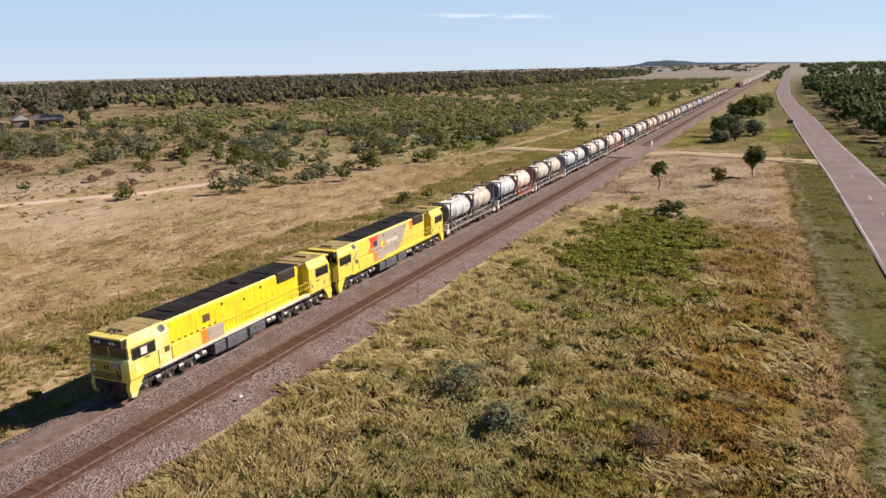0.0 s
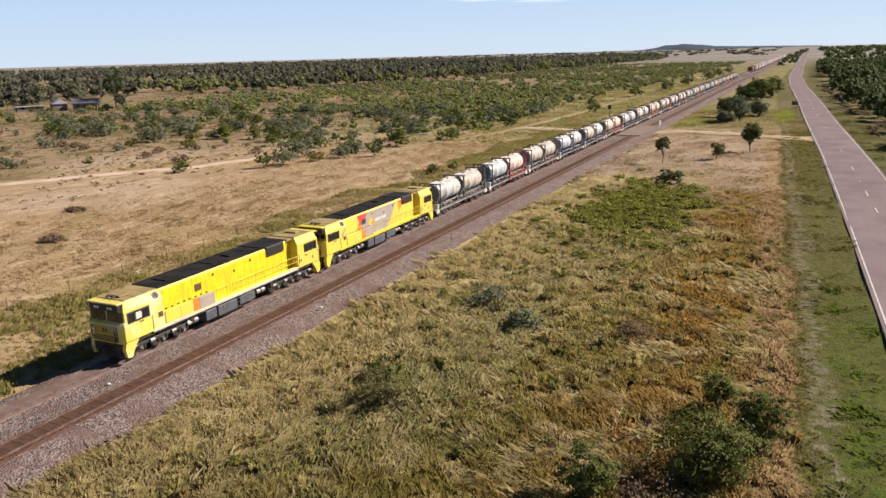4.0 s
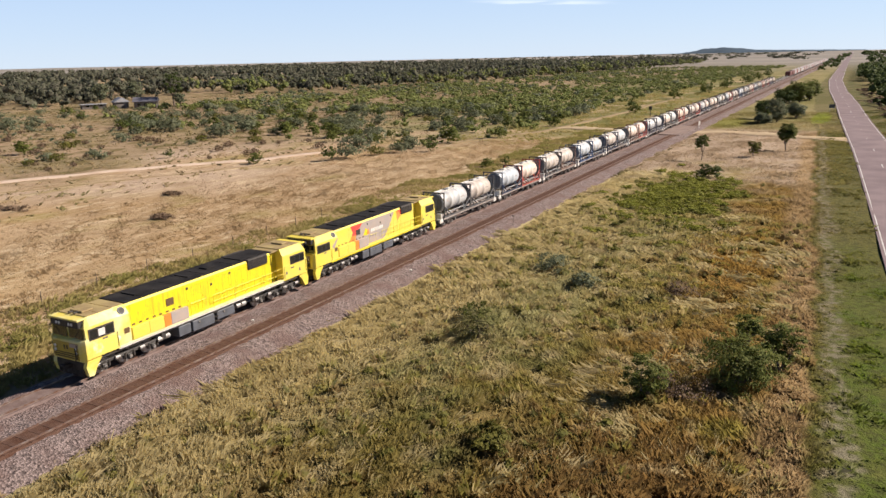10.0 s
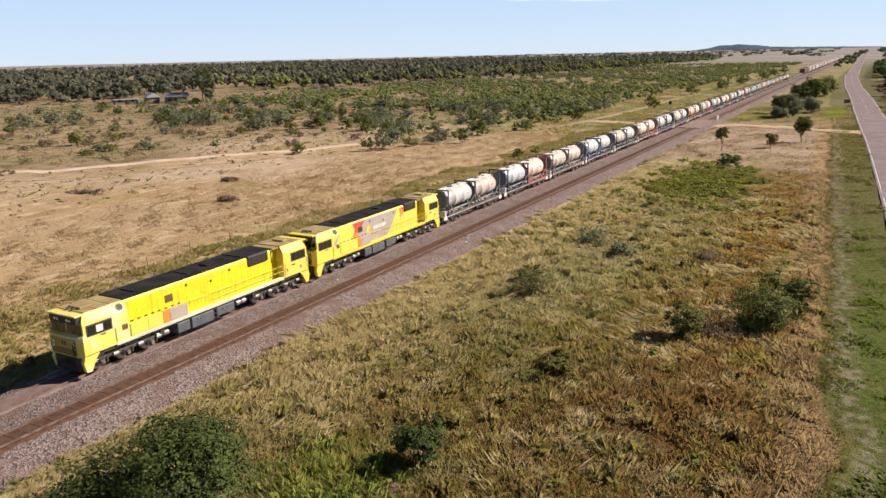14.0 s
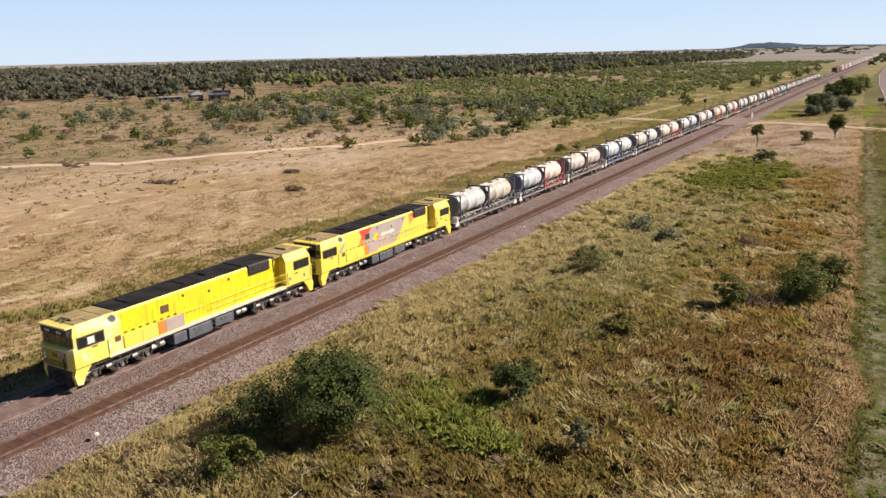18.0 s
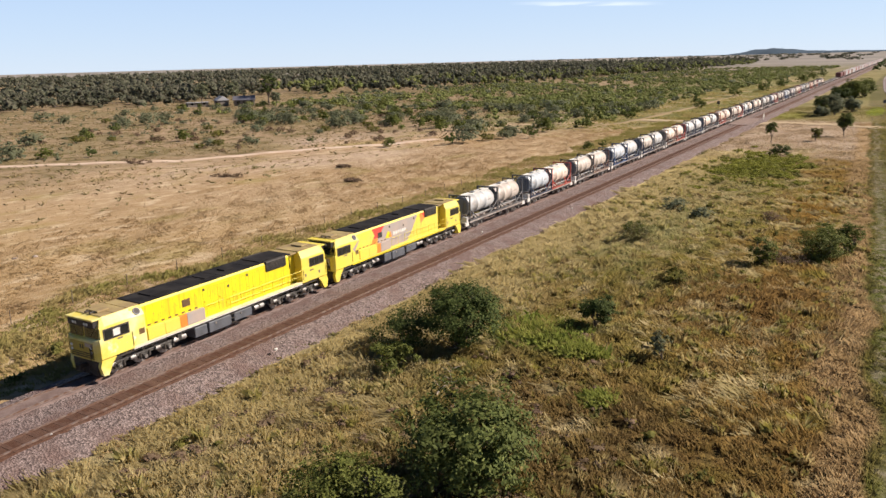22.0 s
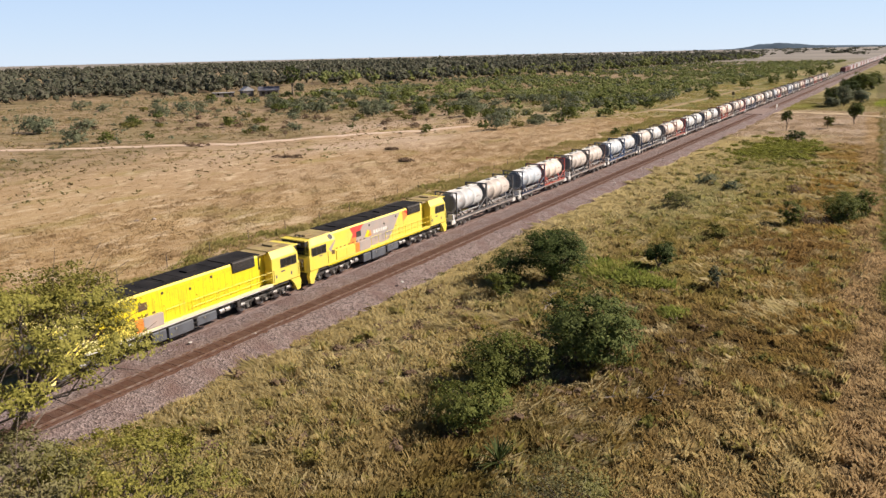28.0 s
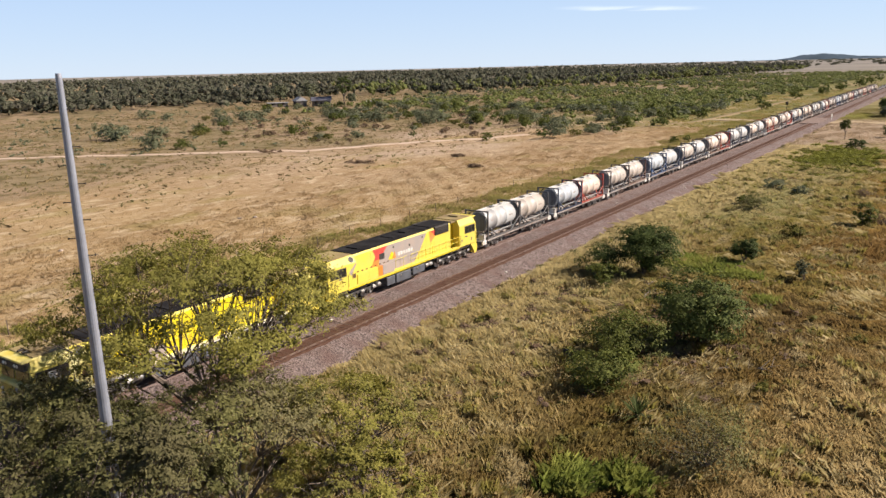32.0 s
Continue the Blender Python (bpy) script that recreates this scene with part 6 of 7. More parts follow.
for i, (tx, ty, th, tw, st, nc, per, lf, lm, words) in enumerate(SHRUBS):
    t = make_tree("tree" if th > 4 else "shrub", th, tw, min(st, 0.25), int(nc * 1.5), int(per * 0.7), lf, lm, 60 + i, words, "tree" if th > 4 else "shrub", gap=0.46 if th > 4 else 0.6, dead=2 if th > 2.5 else 0)
    tagged(put(t, tx, ty), group=TREES)
# fallen dead branches beside the broad tree
for i, (tx, ty, turn) in enumerate(((27.3, -57.0, 20), (17.6, -45.2, 110))):
    rr = random.Random(70 + i)
    ob = tagged(empty("dead_branch"), "bleached fallen branch lying in tall grass", "branch", "fallen branches")
    p = Vector((-1.4, 0, 0.25))
    for k in range(5):
        q = p + Vector((0.6, rr.uniform(-0.25, 0.25), rr.uniform(-0.1, 0.25)))
        rods("limb", [(p, q, 0.05 - k * 0.008, 0.042 - k * 0.008)], DEADWOOD, ob, "", 6)
        for s in (-1, 1):
            e = q + Vector((rr.uniform(0.1, 0.6), s * rr.uniform(0.3, 0.8), rr.uniform(0.1, 0.5)))
            rods("twig", [(q, e, 0.022, 0.008)], DEADWOOD, ob, "", 5)
        p = q
    put(ob, tx, ty, turn)

# yucca-like rosette
root = empty("spiky_plant")
bm = bmesh.new()
tube(bm, (0, 0, -0.2), (0, 0, 0.3), 0.12, 0.08, seg=8)
part("stem", bm, BARK, root)
rr = np.random.default_rng(5)
bm = bmesh.new()
for k in range(46):
    a, e = rr.uniform(0, 6.283), rr.uniform(0.1, 1.35)
    d = Vector((math.cos(a) * math.cos(e), math.sin(a) * math.cos(e), math.sin(e)))
    s = Vector((-math.sin(a), math.cos(a), 0)) * 0.035
    p = Vector((0, 0, 0.28)) + d * 0.05
    L = rr.uniform(0.7, 1.05)
    m1, tip = p + d * L * 0.55, p + d * L - Vector((0, 0, 0.1 * L))
    v = [bm.verts.new(c) for c in (p - s * 0.6, p + s * 0.6, m1 + s, m1 - s, tip)]
    bm.faces.new((v[0], v[1], v[2], v[3]))
    bm.faces.new((v[3], v[2], v[4]))
part("leaf_rosette", bm, LEAF_DARK, root)
tagged(put(root, 24.55, -65.7, 0, (1.25, 1.25, 1.2)), "dark green spiky rosette plant in tall grass", "plant")

# lime thicket and lime tufts
r = np.random.default_rng(8)
n = 300
x, y = r.normal(18.8, 3.0, n), r.normal(45, 8.5, n)
thicket("lime_thicket", x, y, r.uniform(0.4, 0.8, n), r.uniform(1.4, 2.8, n), 120, 0.06, LEAF_LIME, 80, "low lime green thicket in dry grass", "thicket")
n = 70
x, y = r.normal(18.5, 4.2, n), r.normal(40, 12.0, n)
thicket("olive_thicket", x, y, r.uniform(0.35, 0.75, n), r.uniform(1.2, 2.4, n), 100, 0.06, LEAF_OLIVE, 81, "low dull green thicket in dry grass", "thicket")
for cx, cy, cr in ((19.3, -35.6, 2.3), (25.9, -43.1, 0.7), (24.2, -72.5, 0.9), (26.2, -71.5, 0.8), (22.8, -37.5, 1.0)):
    n = int(90 * cr + 30)
    x, y = r.normal(cx, cr * 0.55, n), r.normal(cy, cr * 0.5, n)
    tagged(blade_mesh("green_grass_clump", x, y, r.uniform(0.45, 0.85, n), 34, 0.012, LIMEGRASS, 86, 0.25, True, 0.6), "clump of fresh lime green grass in dry grass", "grass", kind="stuff")
n = 170
x, y = np.concatenate([r.normal(23.5, 2.8, 110), r.normal(14.5, 3.0, 60)]), np.concatenate([r.normal(-52, 6.5, 110), r.normal(-58, 8, 60)])
thicket("dead_weeds", x, y, r.uniform(0.25, 0.6, n), r.uniform(0.6, 1.5, n), 60, 0.07, BRUSH, 87, "low brown dead weeds among the grass", "weeds")
n = 190
x, y = r.uniform(9, 33, n), r.uniform(-100, 30, n)
thicket("low_weeds", x, y, r.uniform(0.3, 0.75, n), r.uniform(0.6, 1.5, n), 60, 0.08, LEAF_OLIVE, 83, "low olive weeds among the grass", "weeds")
n = 70
x, y = r.uniform(-13, -4, n), r.uniform(-95, 120, n)
thicket("trackside_weeds", x, y, r.uniform(0.3, 0.9, n), r.uniform(0.6, 1.8, n), 70, 0.08, LEAF_OLIVE, 84, "green weeds beside the tracks", "weeds")

n = 60
y = r.uniform(120, 330, n)
x = road_mid(y) + r.uniform(7.0, 12.0, n)
thicket("roadside_brush", x, y, r.uniform(0.5, 1.3, n), r.uniform(1.5, 3.5, n), 50, 0.09, BRUSH, 88, "heaps of dead brown brush along the far side of the road", "brush")
# heaps of dead brush in the field
HEAPS = ((-55.6, 8.9, 5.0), (-86.8, 15.6, 8.0), (-32.5, 12.0, 2.2), (-44.0, 24.0, 2.0))
for hx, hy, hw in HEAPS:
    n = 14
    thicket("brush_heap", r.normal(hx, hw * 0.3, n), r.normal(hy, hw * 0.16, n), r.uniform(0.3, 0.7, n), r.uniform(0.8, 1.7, n), 60, 0.09, BRUSH, 85, "low heap of dead brown brush in the field", "brush")

# ---- the large feathery tree and the steel pole ----
t = make_tree("feathery_tree", 12.8, 14.4, 2.2, 135, 400, 0.075, LEAF_FEATHER, 90, "wide feathery olive-green tree with bare grey limbs", "tree", flat=0.7, gap=0.15, trunk_r=0.2, dead=18)
put(t, 10.3, -79.0)
for i, (tx, ty, th, tw, nc, lm, words) in enumerate((
        (14.4, -82.0, 7.8, 9.0, 72, LEAF_DARKOLIVE, "lower dull olive tree with spreading grey limbs"),
        (16.2, -77.6, 6.0, 8.6, 58, LEAF_FEATHER, "lower dull olive tree with bare grey twigs"),
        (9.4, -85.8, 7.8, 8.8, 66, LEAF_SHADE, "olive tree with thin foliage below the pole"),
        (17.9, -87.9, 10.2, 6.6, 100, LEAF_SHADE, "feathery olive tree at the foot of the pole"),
        (19.0, -80.2, 4.6, 6.6, 40, LEAF_FEATHER, "low feathery olive bush with grey twigs"),
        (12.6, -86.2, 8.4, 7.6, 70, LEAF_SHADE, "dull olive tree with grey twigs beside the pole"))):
    t = make_tree("feathery_tree", th, tw, th * 0.1, nc, 210, 0.075, lm, 91 + i, words, "tree", flat=0.75, gap=0.20, trunk_r=0.12, dead=24)
    put(t, tx, ty)

pole = empty("steel_pole", 16.24, -87.4, -0.6)
bm = bmesh.new()
st = [[(rad * math.cos(a), rad * math.sin(a), z) for a in (2 * math.pi * i / 16 for i in range(16))] for z, rad in ((-0.1, 0.215), (4, 0.19), (8, 0.162), (12.5, 0.128), (17.0, 0.085), (17.12, 0.07))]
loft(bm, st)
part("shaft", bm, POLE, pole, "tapered grey steel shaft")
for i in range(28):
    z, s = 3.2 + i * 0.5, (-1 if i % 2 else 1)
    a = 0.75
    bm = bmesh.new()
    rad = 0.25 - z * 0.008
    p = Vector((s * math.cos(a) * rad * 0.8, s * math.sin(a) * rad * 0.8, z))
    d = Vector((s * math.cos(a), s * math.sin(a), 0))
    tube(bm, p, p + d * 0.2, 0.014, seg=6)
    tube(bm, p + d * 0.19, p + d * 0.21, 0.028, seg=6)
    part("climbing_peg", bm, DARK, pole)
tagged(pole, "tall tapered grey steel pole with climbing pegs", "pole")

# ---- savanna shrubs ----
TMPL = [
    make_tree("shrub", 2.2, 4.4, 0.05, 18, 44, 0.22, LEAF_GREY, 101, "grey-green savanna shrub on dry ground", "shrub", gap=0.55, limbs=False),
    make_tree("shrub", 2.0, 4.0, 0.05, 17, 44, 0.22, LEAF_GREY, 102, "spreading grey-green savanna shrub on dry ground", "shrub", gap=0.55, limbs=False),
    make_tree("shrub", 2.4, 3.4, 0.05, 16, 44, 0.22, LEAF_GREEN, 103, "green savanna shrub on dry ground", "shrub", gap=0.55, limbs=False),
    make_tree("shrub", 2.6, 2.6, 0.2, 14, 44, 0.20, LEAF_MID, 104, "dark green savanna shrub on dry ground", "shrub", gap=0.55, limbs=False),
    make_tree("shrub", 1.9, 3.2, 0.05, 14, 44, 0.21, LEAF_OLIVE, 105, "olive savanna shrub on dry ground", "shrub", gap=0.55, limbs=False),
    make_tree("shrub", 1.3, 2.4, 0.05, 12, 44, 0.16, BRUSH, 106, "low brown dead shrub on dry savanna ground", "shrub", gap=0.6, limbs=False),
]
SPOTS = [(-44.5, 60.8, 3, 1.0), (-42.5, 63.6, 0, 1.05), (-54.8, 53.0, 2, 0.85), (-33.1, 77.7, 3, 0.95), (-95.4, 85.8, 0, 1.1), (-76.4, 53.8, 3, 0.7), (-40.4, 69.6, 4, 0.9), (-38, 74, 0, 0.8), (-23.5, 251, 2, 1.5),
         (-224, 83, 0, 1.5), (-208, 80, 1, 1.3), (-167.7, 82.3, 0, 1.6), (-176.7, 80, 1, 1.5), (-146, 45.7, 3, 1.2), (-135.6, 36.2, 4, 1.0), (-95.6, 87.8, 0, 1.5), (-144.5, 102.6, 0, 1.6), (-119.6, 95, 1, 1.7),
         (-110.8, 48, 2, 1.2), (-151.4, 58.8, 3, 1.1), (-151.7, 20.8, 0, 1.9), (-146, 19, 1, 1.6), (-142, 28.4, 1, 1.5), (-165.4, 70.9, 0, 1.1), (-138, 40.6, 2, 1.0), (-118, 10, 1, 1.6), (-112, 13, 2, 1.0), (-104, 18, 3, 0.9),
         (-30.5, 104, 2, 1.0), (-14.5, 62, 2, 0.65), (-12.8, 66, 3, 0.6), (-28.6, 133, 2, 0.9), (-20.5, 180, 2, 1.1), (-26, 196, 3, 1.3), (-19, 290, 2, 1.6), (-20, 305, 3, 1.6), (-17, 330, 2, 1.5), (-18, 350, 3, 1.7), (-15, 390, 2, 1.8), (-15, 410, 3, 1.8), (-14, 440, 2, 1.9), (-13, 480, 3, 2.0)]
rs = random.Random(17)
tries = 0
while len(SPOTS) < 215 and tries < 4000:
    tries += 1
    sx, sy = rs.uniform(-235, -32), rs.uniform(62, 175)
    near = np.interp(sx, (-235, -127, -75, -49, -34, -30), (100, 88, 92, 74, 78, 150))
    if sy < near or (sx < -170 and rs.random() < 0.75) or (sx < -110 and rs.random() < 0.45):
        continue
    SPOTS.append((sx, sy, rs.choice((0, 0, 1, 1, 2, 2, 3, 4)), rs.uniform(0.7, 1.45)))
# small brown and olive shrubs dotted over the open ground
ro = random.Random(29)
while len(SPOTS) < 288:
    sx, sy = ro.uniform(-190, -58), ro.uniform(26, 100)
    if sy > np.interp(sx, (-150, -100, -80.5, -74, -58), (2, 7, 20, 33, 57)) + 5 and -0.7 * sx - 25 < sy + 80 * ro.random():
        SPOTS.append((sx, sy, ro.choice((5, 5, 5, 4, 1)), ro.uniform(0.45, 1.0)))
for i, (sx, sy, kind, s) in enumerate(SPOTS):
    ob = plant(TMPL[kind], sx, sy, rs.uniform(0, 360), s)
    tagged(ob, group="savanna shrubs")
for i, tm in enumerate(TMPL):
    put(tm, -60 - 9 * i, 96 + 5 * i)
    tagged(tm, group="savanna shrubs")

# green scrub that thickens away from the dry field
r = np.random.default_rng(19)


def edge(y):
    return np.interp(y, (-600, -60, 60, 153, 175, 193, 230, 270, 296, 367, 457, 1092), (-345, -318, -300, -282, -262, -268, -290, -285, -240, -218, -192, -167))


n = 9000
x, y = r.uniform(-260, -24, n), 80 + 720 * r.uniform(0, 1, n) ** 1.4
right = np.interp(y, (80, 95, 150, 221, 300, 900), (-34, -30, -33, -36, -34, -24))
dens = np.clip((y - 78 + 0.28 * (x + 60)) / 90, 0.0, 1.0) * np.clip((x + 265) / 170, 0.05, 1)
patch = smooth_noise(x, y, 0.05, 2)
house_gap = ((x + 218) / 34) ** 2 + ((y - 168) / 30) ** 2 < 1
k = (x < right) & (x > edge(y) - 5) & ~house_gap & (r.uniform(0, 1, n) < dens * np.clip(1.7 * patch - 0.25, 0.08, 1))
x, y = x[k][:2700], y[k][:2700]
grey = r.uniform(0, 1, len(x)) < np.clip(0.9 - (x + 240) / 190, 0.12, 0.9)
for nm, sel, mm, wd in (("green_scrub", ~grey, LEAF_SCRUB, "green savanna scrub on dry ground"), ("grey_scrub", grey, LEAF_GREY, "grey-green savanna scrub on dry ground")):
    m2 = int(sel.sum())
    size = r.uniform(0.25, 1.0, m2) ** 1.3
    thicket(nm, x[sel], y[sel], 0.7 + 2.0 * size, 1.5 + 3.5 * size, 44, 0.10, mm, 110, wd, "scrub")
n = 1500
x, y = r.uniform(-210, -30, n), 165 + 520 * r.uniform(0, 1, n) ** 1.3
k = (x < np.interp(y, (160, 221, 300, 700), (-36, -38, -34, -26))) & (x > edge(y) + 20) & (r.uniform(0, 1, n) < 0.35 + 0.8 * smooth_noise(x, y, 0.04, 61))
m2 = int(k.sum())
thicket("dense_scrub", x[k], y[k], r.uniform(1.2, 2.8, m2), r.uniform(3.0, 6.5, m2), 36, 0.11, LEAF_SCRUB, 113, "dense green scrub beside the far tracks", "scrub")
n = 420
x, y = r.uniform(-280, -95, n), r.uniform(-60, 175, n)
k = x > edge(y) + 4
thicket("scattered_bushes", x[k], y[k], r.uniform(0.5, 1.5, k.sum()), r.uniform(0.8, 2.2, k.sum()), 26, 0.12, LEAF_GREY, 111, "small scattered bushes in dry ground", "scrub")

# woodland to the horizon
def wood(name, n, x0, x1, y0, y1, keep, hh, ww, per, leaf, material, seed, words, lobes=4, low=0.34):
    r = np.random.default_rng(seed)
    x, y = r.uniform(x0, x1, n), r.uniform(y0, y1, n)
    k = keep(x, y, r)
    x, y = x[k], y[k]
    size = np.clip(r.uniform(0, 1, len(x)) ** 1.6 * 0.75 + 0.35 * smooth_noise(x, y, 0.03, seed), 0, 1)
    h, w = hh[0] + (hh[1] - hh[0]) * size, ww[0] + (ww[1] - ww[0]) * r.uniform(0, 1, len(x))
    return thicket(name, x, y, h, w, per, leaf, material, seed + 1, words, "woodland", lobes=lobes, low=low)


wood("woodland_edge", 7600, -420, -160, -320, 1200, lambda x, y, r: (x < edge(y) + 9 * r.normal(size=len(x))) & (x > edge(y) - 75) & (r.uniform(0, 1, len(x)) < 0.3 + 0.8 * smooth_noise(x, y, 0.045, 5)), (4.0, 13.0), (5.0, 11.5), 44, 0.115, LEAF_FAR, 120, "grey-green eucalypt woodland edge")
wood("woodland", 4600, -1300, -210, -600, 1500, lambda x, y, r: (x < edge(y) - 60) & (r.uniform(0, 1, len(x)) < 0.85), (7.5, 12.5), (10, 17), 15, 0.14, LEAF_FAR, 130, "grey-green eucalypt woodland to the horizon", 3)
wood("dark_woodland", 900, -330, -150, 270, 1100, lambda x, y, r: (x < edge(y) + 12) & (x > edge(y) - 70), (5.0, 12.0), (6, 10), 48, 0.085, LEAF_SCRUB, 140, "darker green trees along the woodland edge")
wood("roadside_woodland", 1700, 37, 130, 110, 620, lambda x, y, r: (x > np.interp(y, (110, 141, 216, 356, 573), (51, 49, 45, 40, 35.5)) + np.abs(r.normal(0, 2, len(x)))) & (x < 60 + y * 0.12), (4.5, 9.0), (4.5, 8.5), 54, 0.085, LEAF_DARK, 150, "dark green woodland along the road")
wood("roadside_woodland_far", 1300, 34, 600, 500, 2600, lambda x, y, r: (x > 42) & (x < 60 + y * 0.2), (5.5, 9.5), (8, 14), 42, 0.085, LEAF_DARK, 160, "dark woodland beyond the road")
wood("trackside_trees", 60, 5, 17, 480, 2300, lambda x, y, r: x > 8, (4, 8), (6, 9), 60, 0.08, LEAF_DARK, 170, "dark trees between far road and tracks")
wood("plain_trees", 260, -1500, -40, 1300, 3600, lambda x, y, r: x < 0, (4, 8), (12, 30), 40, 0.08, LEAF_FAR, 180, "far trees on the pale plain")

# ---- low hill on the horizon ----
hx = np.linspace(-1150, 60, 60)
prof_x = (-1150, -880, -800, -741, -690, -630, -560, -460, -330, -150, 60)
prof_z = (0, 3, 14, 28, 30, 33, 27, 15, 11, 8, 3)
rows3 = [[(x, 4560 + 160 * f, np.interp(x, prof_x, prof_z) * g * (0.93 + 0.07 * math.sin(x * 0.09) * math.sin(x * 0.031)) - 1.0) for x in hx] for f, g in ((-1, 0), (-0.4, 0.7), (0, 1), (0.5, 0.6), (1, 0))]
V = [p for row in rows3 for p in row]
n = len(hx)
F = [(i * n + j, i * n + j + 1, (i + 1) * n + j + 1, (i + 1) * n + j) for i in range(4) for j in range(n - 1)]
tagged(raw("hill", V, F, HILL, smooth=True), "low wooded hill on the horizon, its blue is painted haze", "hill", kind="structure")

# ---- homestead ----
WALLM = plain("dusty_house_wall", (0.23, 0.20, 0.18), (0.16, 0.135, 0.115), 0.85, 0, 0.6, 10)
IRON = plain("grey_iron_roof", (0.16, 0.155, 0.185), (0.24, 0.23, 0.26), 0.5, 0.3, 0.5, 8)
PALEIRON = plain("pale_iron_roof", (0.42, 0.42, 0.44), (0.32, 0.31, 0.31), 0.5, 0.2, 0.5, 8)


def house(x, y, turn, lx, ly, wh, rh, roofm, words):
    root = empty("house")
    bm = boxes((-lx / 2, lx / 2, -ly / 2, ly / 2, -0.2, wh))
    part("wall", bm, WALLM, root)
    bm = bmesh.new()
    loft(bm, [[(sx * (lx / 2 + 0.5), -ly / 2 - 0.5, wh), (sx * (lx / 2 + 0.5), ly / 2 + 0.5, wh), (sx * (lx / 2 + 0.5), ly / 2 + 0.5, wh + 0.12), (sx * (lx / 2 + 0.5), 0, wh + rh), (sx * (lx / 2 + 0.5), -ly / 2 - 0.5, wh + 0.12)] for sx in (-1, 1)])
    part("roof", bm, roofm, root)
    for k in (-0.28, 0.28):
        bm = boxes((lx * k - 0.6, lx * k + 0.6, -ly / 2 - 0.06, -ly / 2 + 0.02, 1.0, 2.1), bevel=0.02)
        part("window", bm, GLASS, root)
    bm = boxes((-0.45, 0.45, -ly / 2 - 0.07, -ly / 2 + 0.02, 0.0, 2.05), bevel=0.02)
    part("door", bm, DARK, root)
    put(root, x, y, turn)
    return tagged(root, words, "house", "homestead buildings")


house(-215, 171, 40, 8.5, 6, 2.6, 1.7, IRON, "low house with a grey iron gable roof among trees")
house(-224, 166, -25, 4.5, 5, 2.6, 1.9, PALEIRON, "small gabled house with a pale iron roof")
house(-234, 161, 62, 9, 4, 1.9, 0.3, PALEIRON, "long low shed with a pale iron roof")
for i, (tx, ty, th, tw) in enumerate(((-207, 178, 14.0, 7.5), (-229, 178, 11.0, 7.0), (-196, 171, 6.0, 5.0), (-243, 172, 10.0, 7.0))):
    t = make_tree("tree", th, tw, th * 0.3, 30, 90, 0.34, LEAF_DARK if i == 0 else LEAF_GREY, 190 + i, "tall dark tree beside the homestead" if i == 0 else "grey-green tree beside the homestead", "tree", gap=0.45)
    put(t, tx, ty)
house(-196, 184, 40, 3, 3, 1.6, 0.5, WHITE, "small pale shed among bushes")

# ---- signs, posts, boulders ----
root = empty("crossing_marker", 5.75, 134, -0.55)
root.rotation_euler = (0, 0, radians(65))
bm = boxes((-0.06, 0.06, -0.06, 0.06, -0.1, 1.2), bevel=0.01)
part("post", bm, WHITE, root)
bm = boxes((-0.32, 0.32, -0.09, -0.065, 0.85, 1.75), bevel=0.005)
part("board", bm, WHITE, root, "white marker board")
tagged(root, "white level crossing marker board on a post", "sign")
root = empty("trackside_post", 6.0, 24.4, -0.62)
part("post", boxes((-0.02, 0.02, -0.02, 0.02, -0.1, 1.0), bevel=0.006), DARK, root)
part("crossbar", boxes((-0.14, 0.14, -0.015, 0.015, 0.95, 1.0), bevel=0.006), DARK, root)
tagged(root, "short dark marker post standing on the ballast shoulder", "post")
root = empty("road_sign", 31.2, 193, -0.55)
for s in (-0.5, 0.5):
    bm = boxes((s - 0.04, s + 0.04, -0.04, 0.04, -0.1, 2.0), bevel=0.008)
    part("post", bm, STEEL, root)
bm = boxes((-0.75, 0.75, -0.05, -0.025, 1.0, 2.0), bevel=0.006)
part("board", bm, GREYBOX, root, "grey back of the sign board")
tagged(root, "grey road sign board on two posts beside the road", "sign")
root = empty("signal_mast", -7.0, 141, -0.55)
bm = bmesh.new()
tube(bm, (0, 0, -0.1), (0, 0, 4.6), 0.07, 0.06, seg=8)
part("mast", bm, DARK, root)
bm = boxes((-0.35, 0.35, -0.12, 0.1, 3.7, 4.5), bevel=0.03)
part("signal_head", bm, DARK, root, "black signal head")
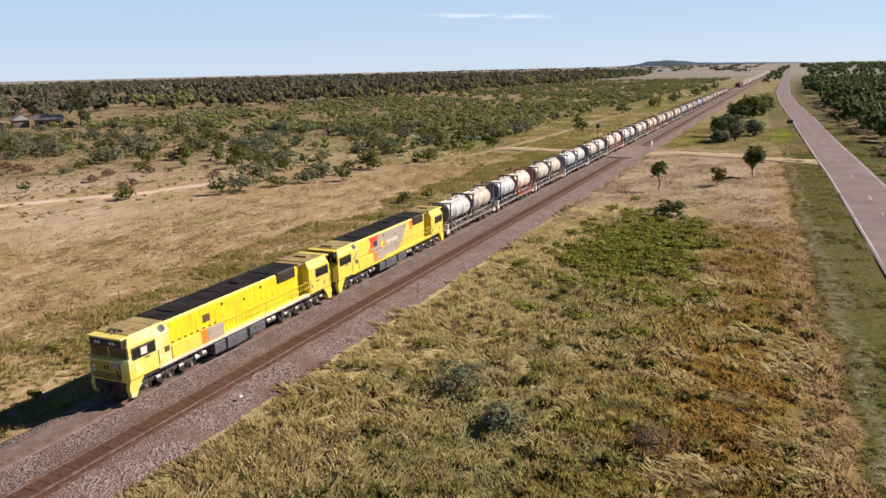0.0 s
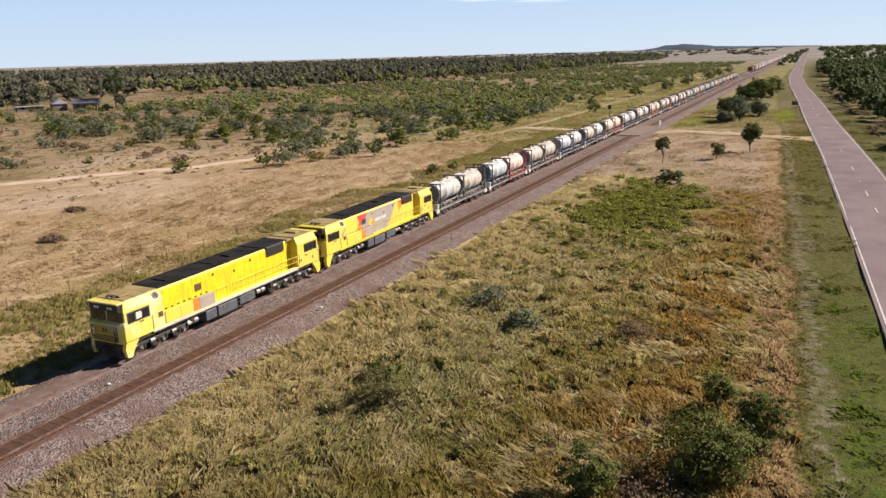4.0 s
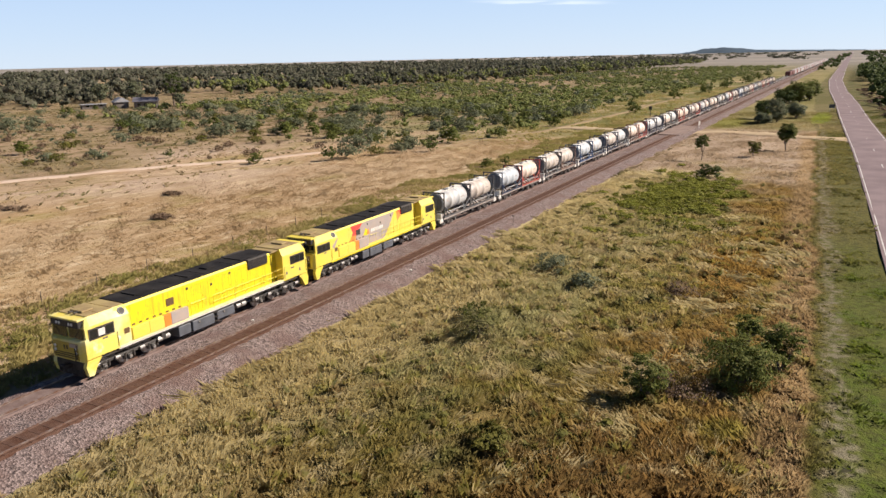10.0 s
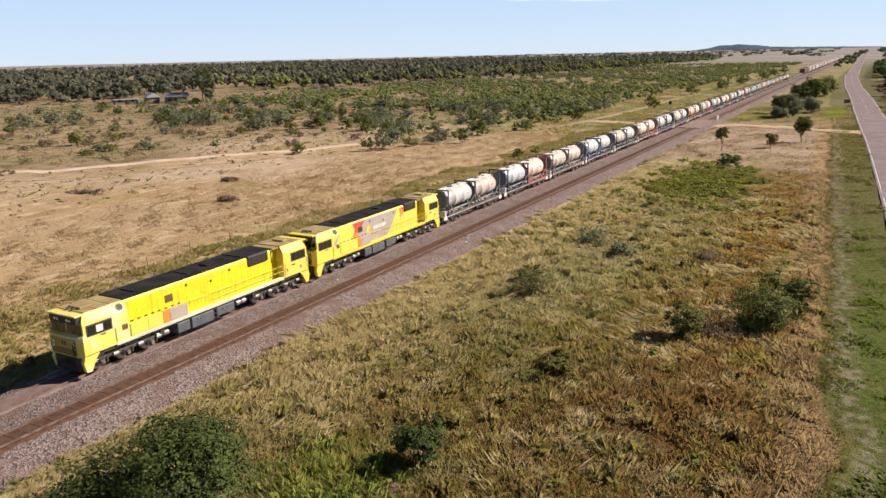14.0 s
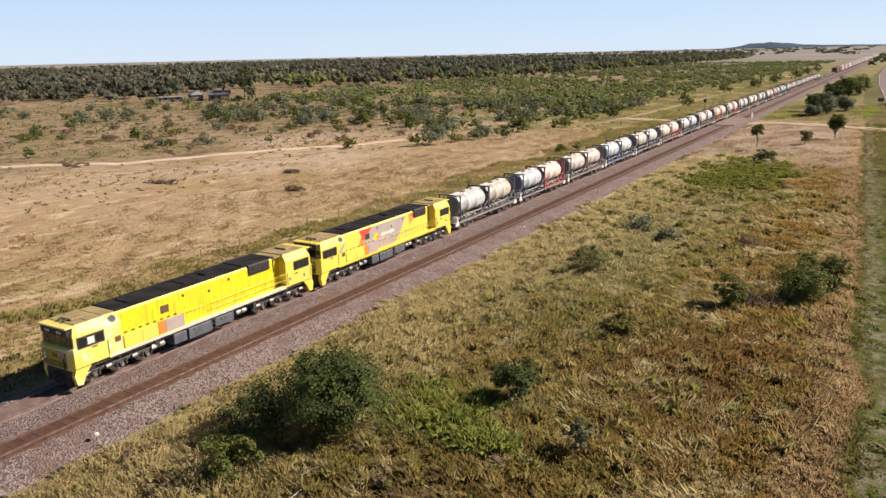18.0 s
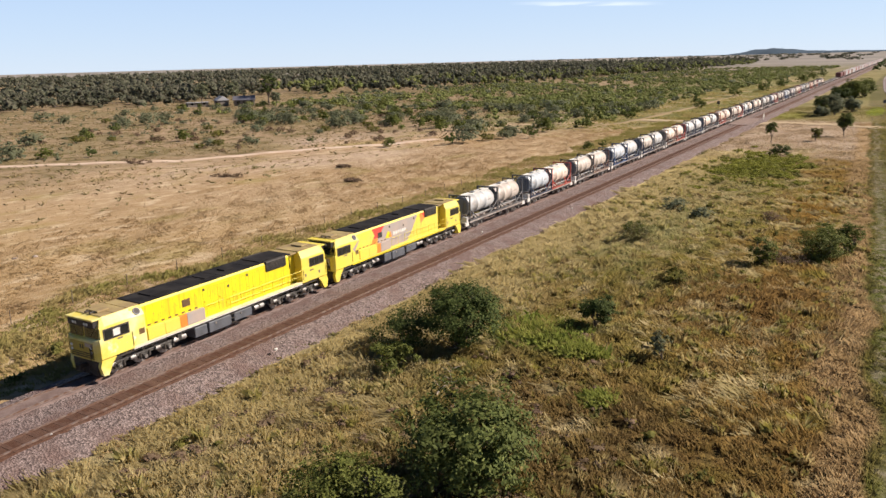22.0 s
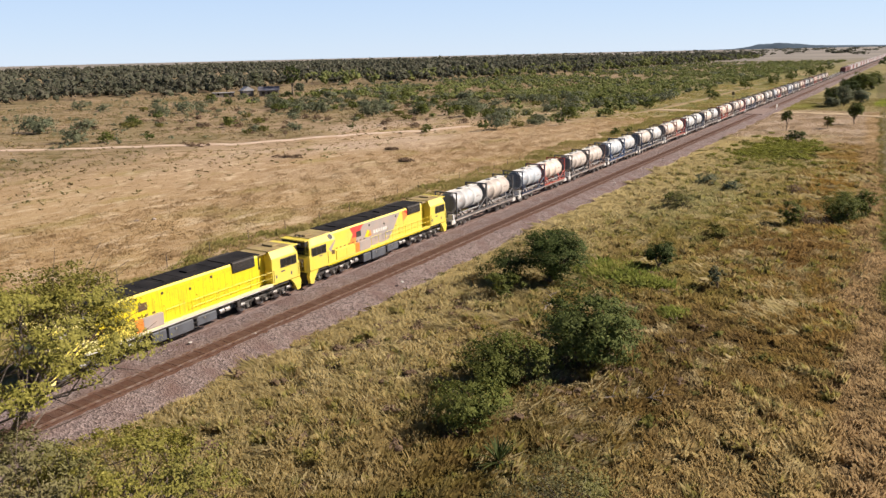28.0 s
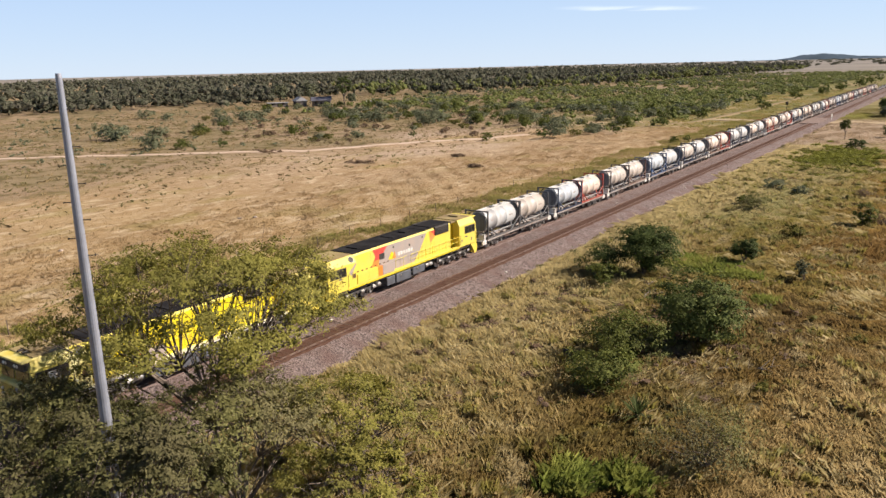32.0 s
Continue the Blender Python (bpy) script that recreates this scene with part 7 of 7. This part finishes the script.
tagged(root, "dark level crossing signal mast beside the tracks", "signal")
post = None
for i in range(24):
    y = -95 + i * 5.0
    if post is None:
        bm = bmesh.new()
        tube(bm, (0, 0, -0.2), (0.02, 0.01, 1.05), 0.035, 0.03, seg=7)
        post = ob = part("fence_post", bm, BARK)
        tagged(post, "thin weathered fence post in dry grass", "fence post", "fence posts")
    else:
        ob = copy_thing(post, pose(0, 0, 0))
    put(ob, -15.5 + 0.3 * math.sin(i), y, i * 40)
# scraps of white rubbish and pale stones on the ballast
RUBBLE = plain("dusty_rubble", (0.40, 0.33, 0.28), (0.30, 0.24, 0.20), 0.9, 0, 2.0, 14)
rr = random.Random(3)
for i, (sx, sy) in enumerate(((4.3, -59.4), (2.0, -80.6), (5.9, 3.0), (2.3, -12.0), (6.2, -46.0), (1.9, -62.4), (4.9, -76.0))):
    bm = bmesh.new()
    bmesh.ops.create_icosphere(bm, subdivisions=1, radius=0.13)
    for v in bm.verts:
        v.co *= rr.uniform(0.7, 1.25)
        v.co.z *= 0.6
    ob = tagged(part("stone", bm, WHITE), "pale loose stone lying on the ballast", "stone", "loose stones")
    ob.location = (sx, sy, -0.10)
for i, (sx, sy) in enumerate(((-17.3, -55.5), (-32.5, -37.7), (-33.8, -38.9), (-37.3, -59.0))):
    bm = bmesh.new()
    bmesh.ops.create_icosphere(bm, subdivisions=1, radius=0.3)
    for v in bm.verts:
        v.co *= rr.uniform(0.7, 1.25)
        v.co.z *= 0.7
    ob = tagged(part("stone", bm, RUBBLE), "pale stone lying in the dry field", "stone", "field stones")
    put(ob, sx, sy)


def motions():
    """The train rolls towards -y; its wheels turn with it."""
    for ob, x, y, z in MOVING:
        walk(ob, [(t, pose(x, y - d, z)) for t, d in enumerate(DIST)])
    for w, r in WHEELS:
        base = w.location.copy()
        rows = []
        steps = 160
        for k in range(steps + 1):
            t = 32.0 * k / steps
            d = float(np.interp(t, range(33), DIST))
            rows.append((t, pose(*base, math.degrees(d / r))))
        walk(w, rows)


motions()
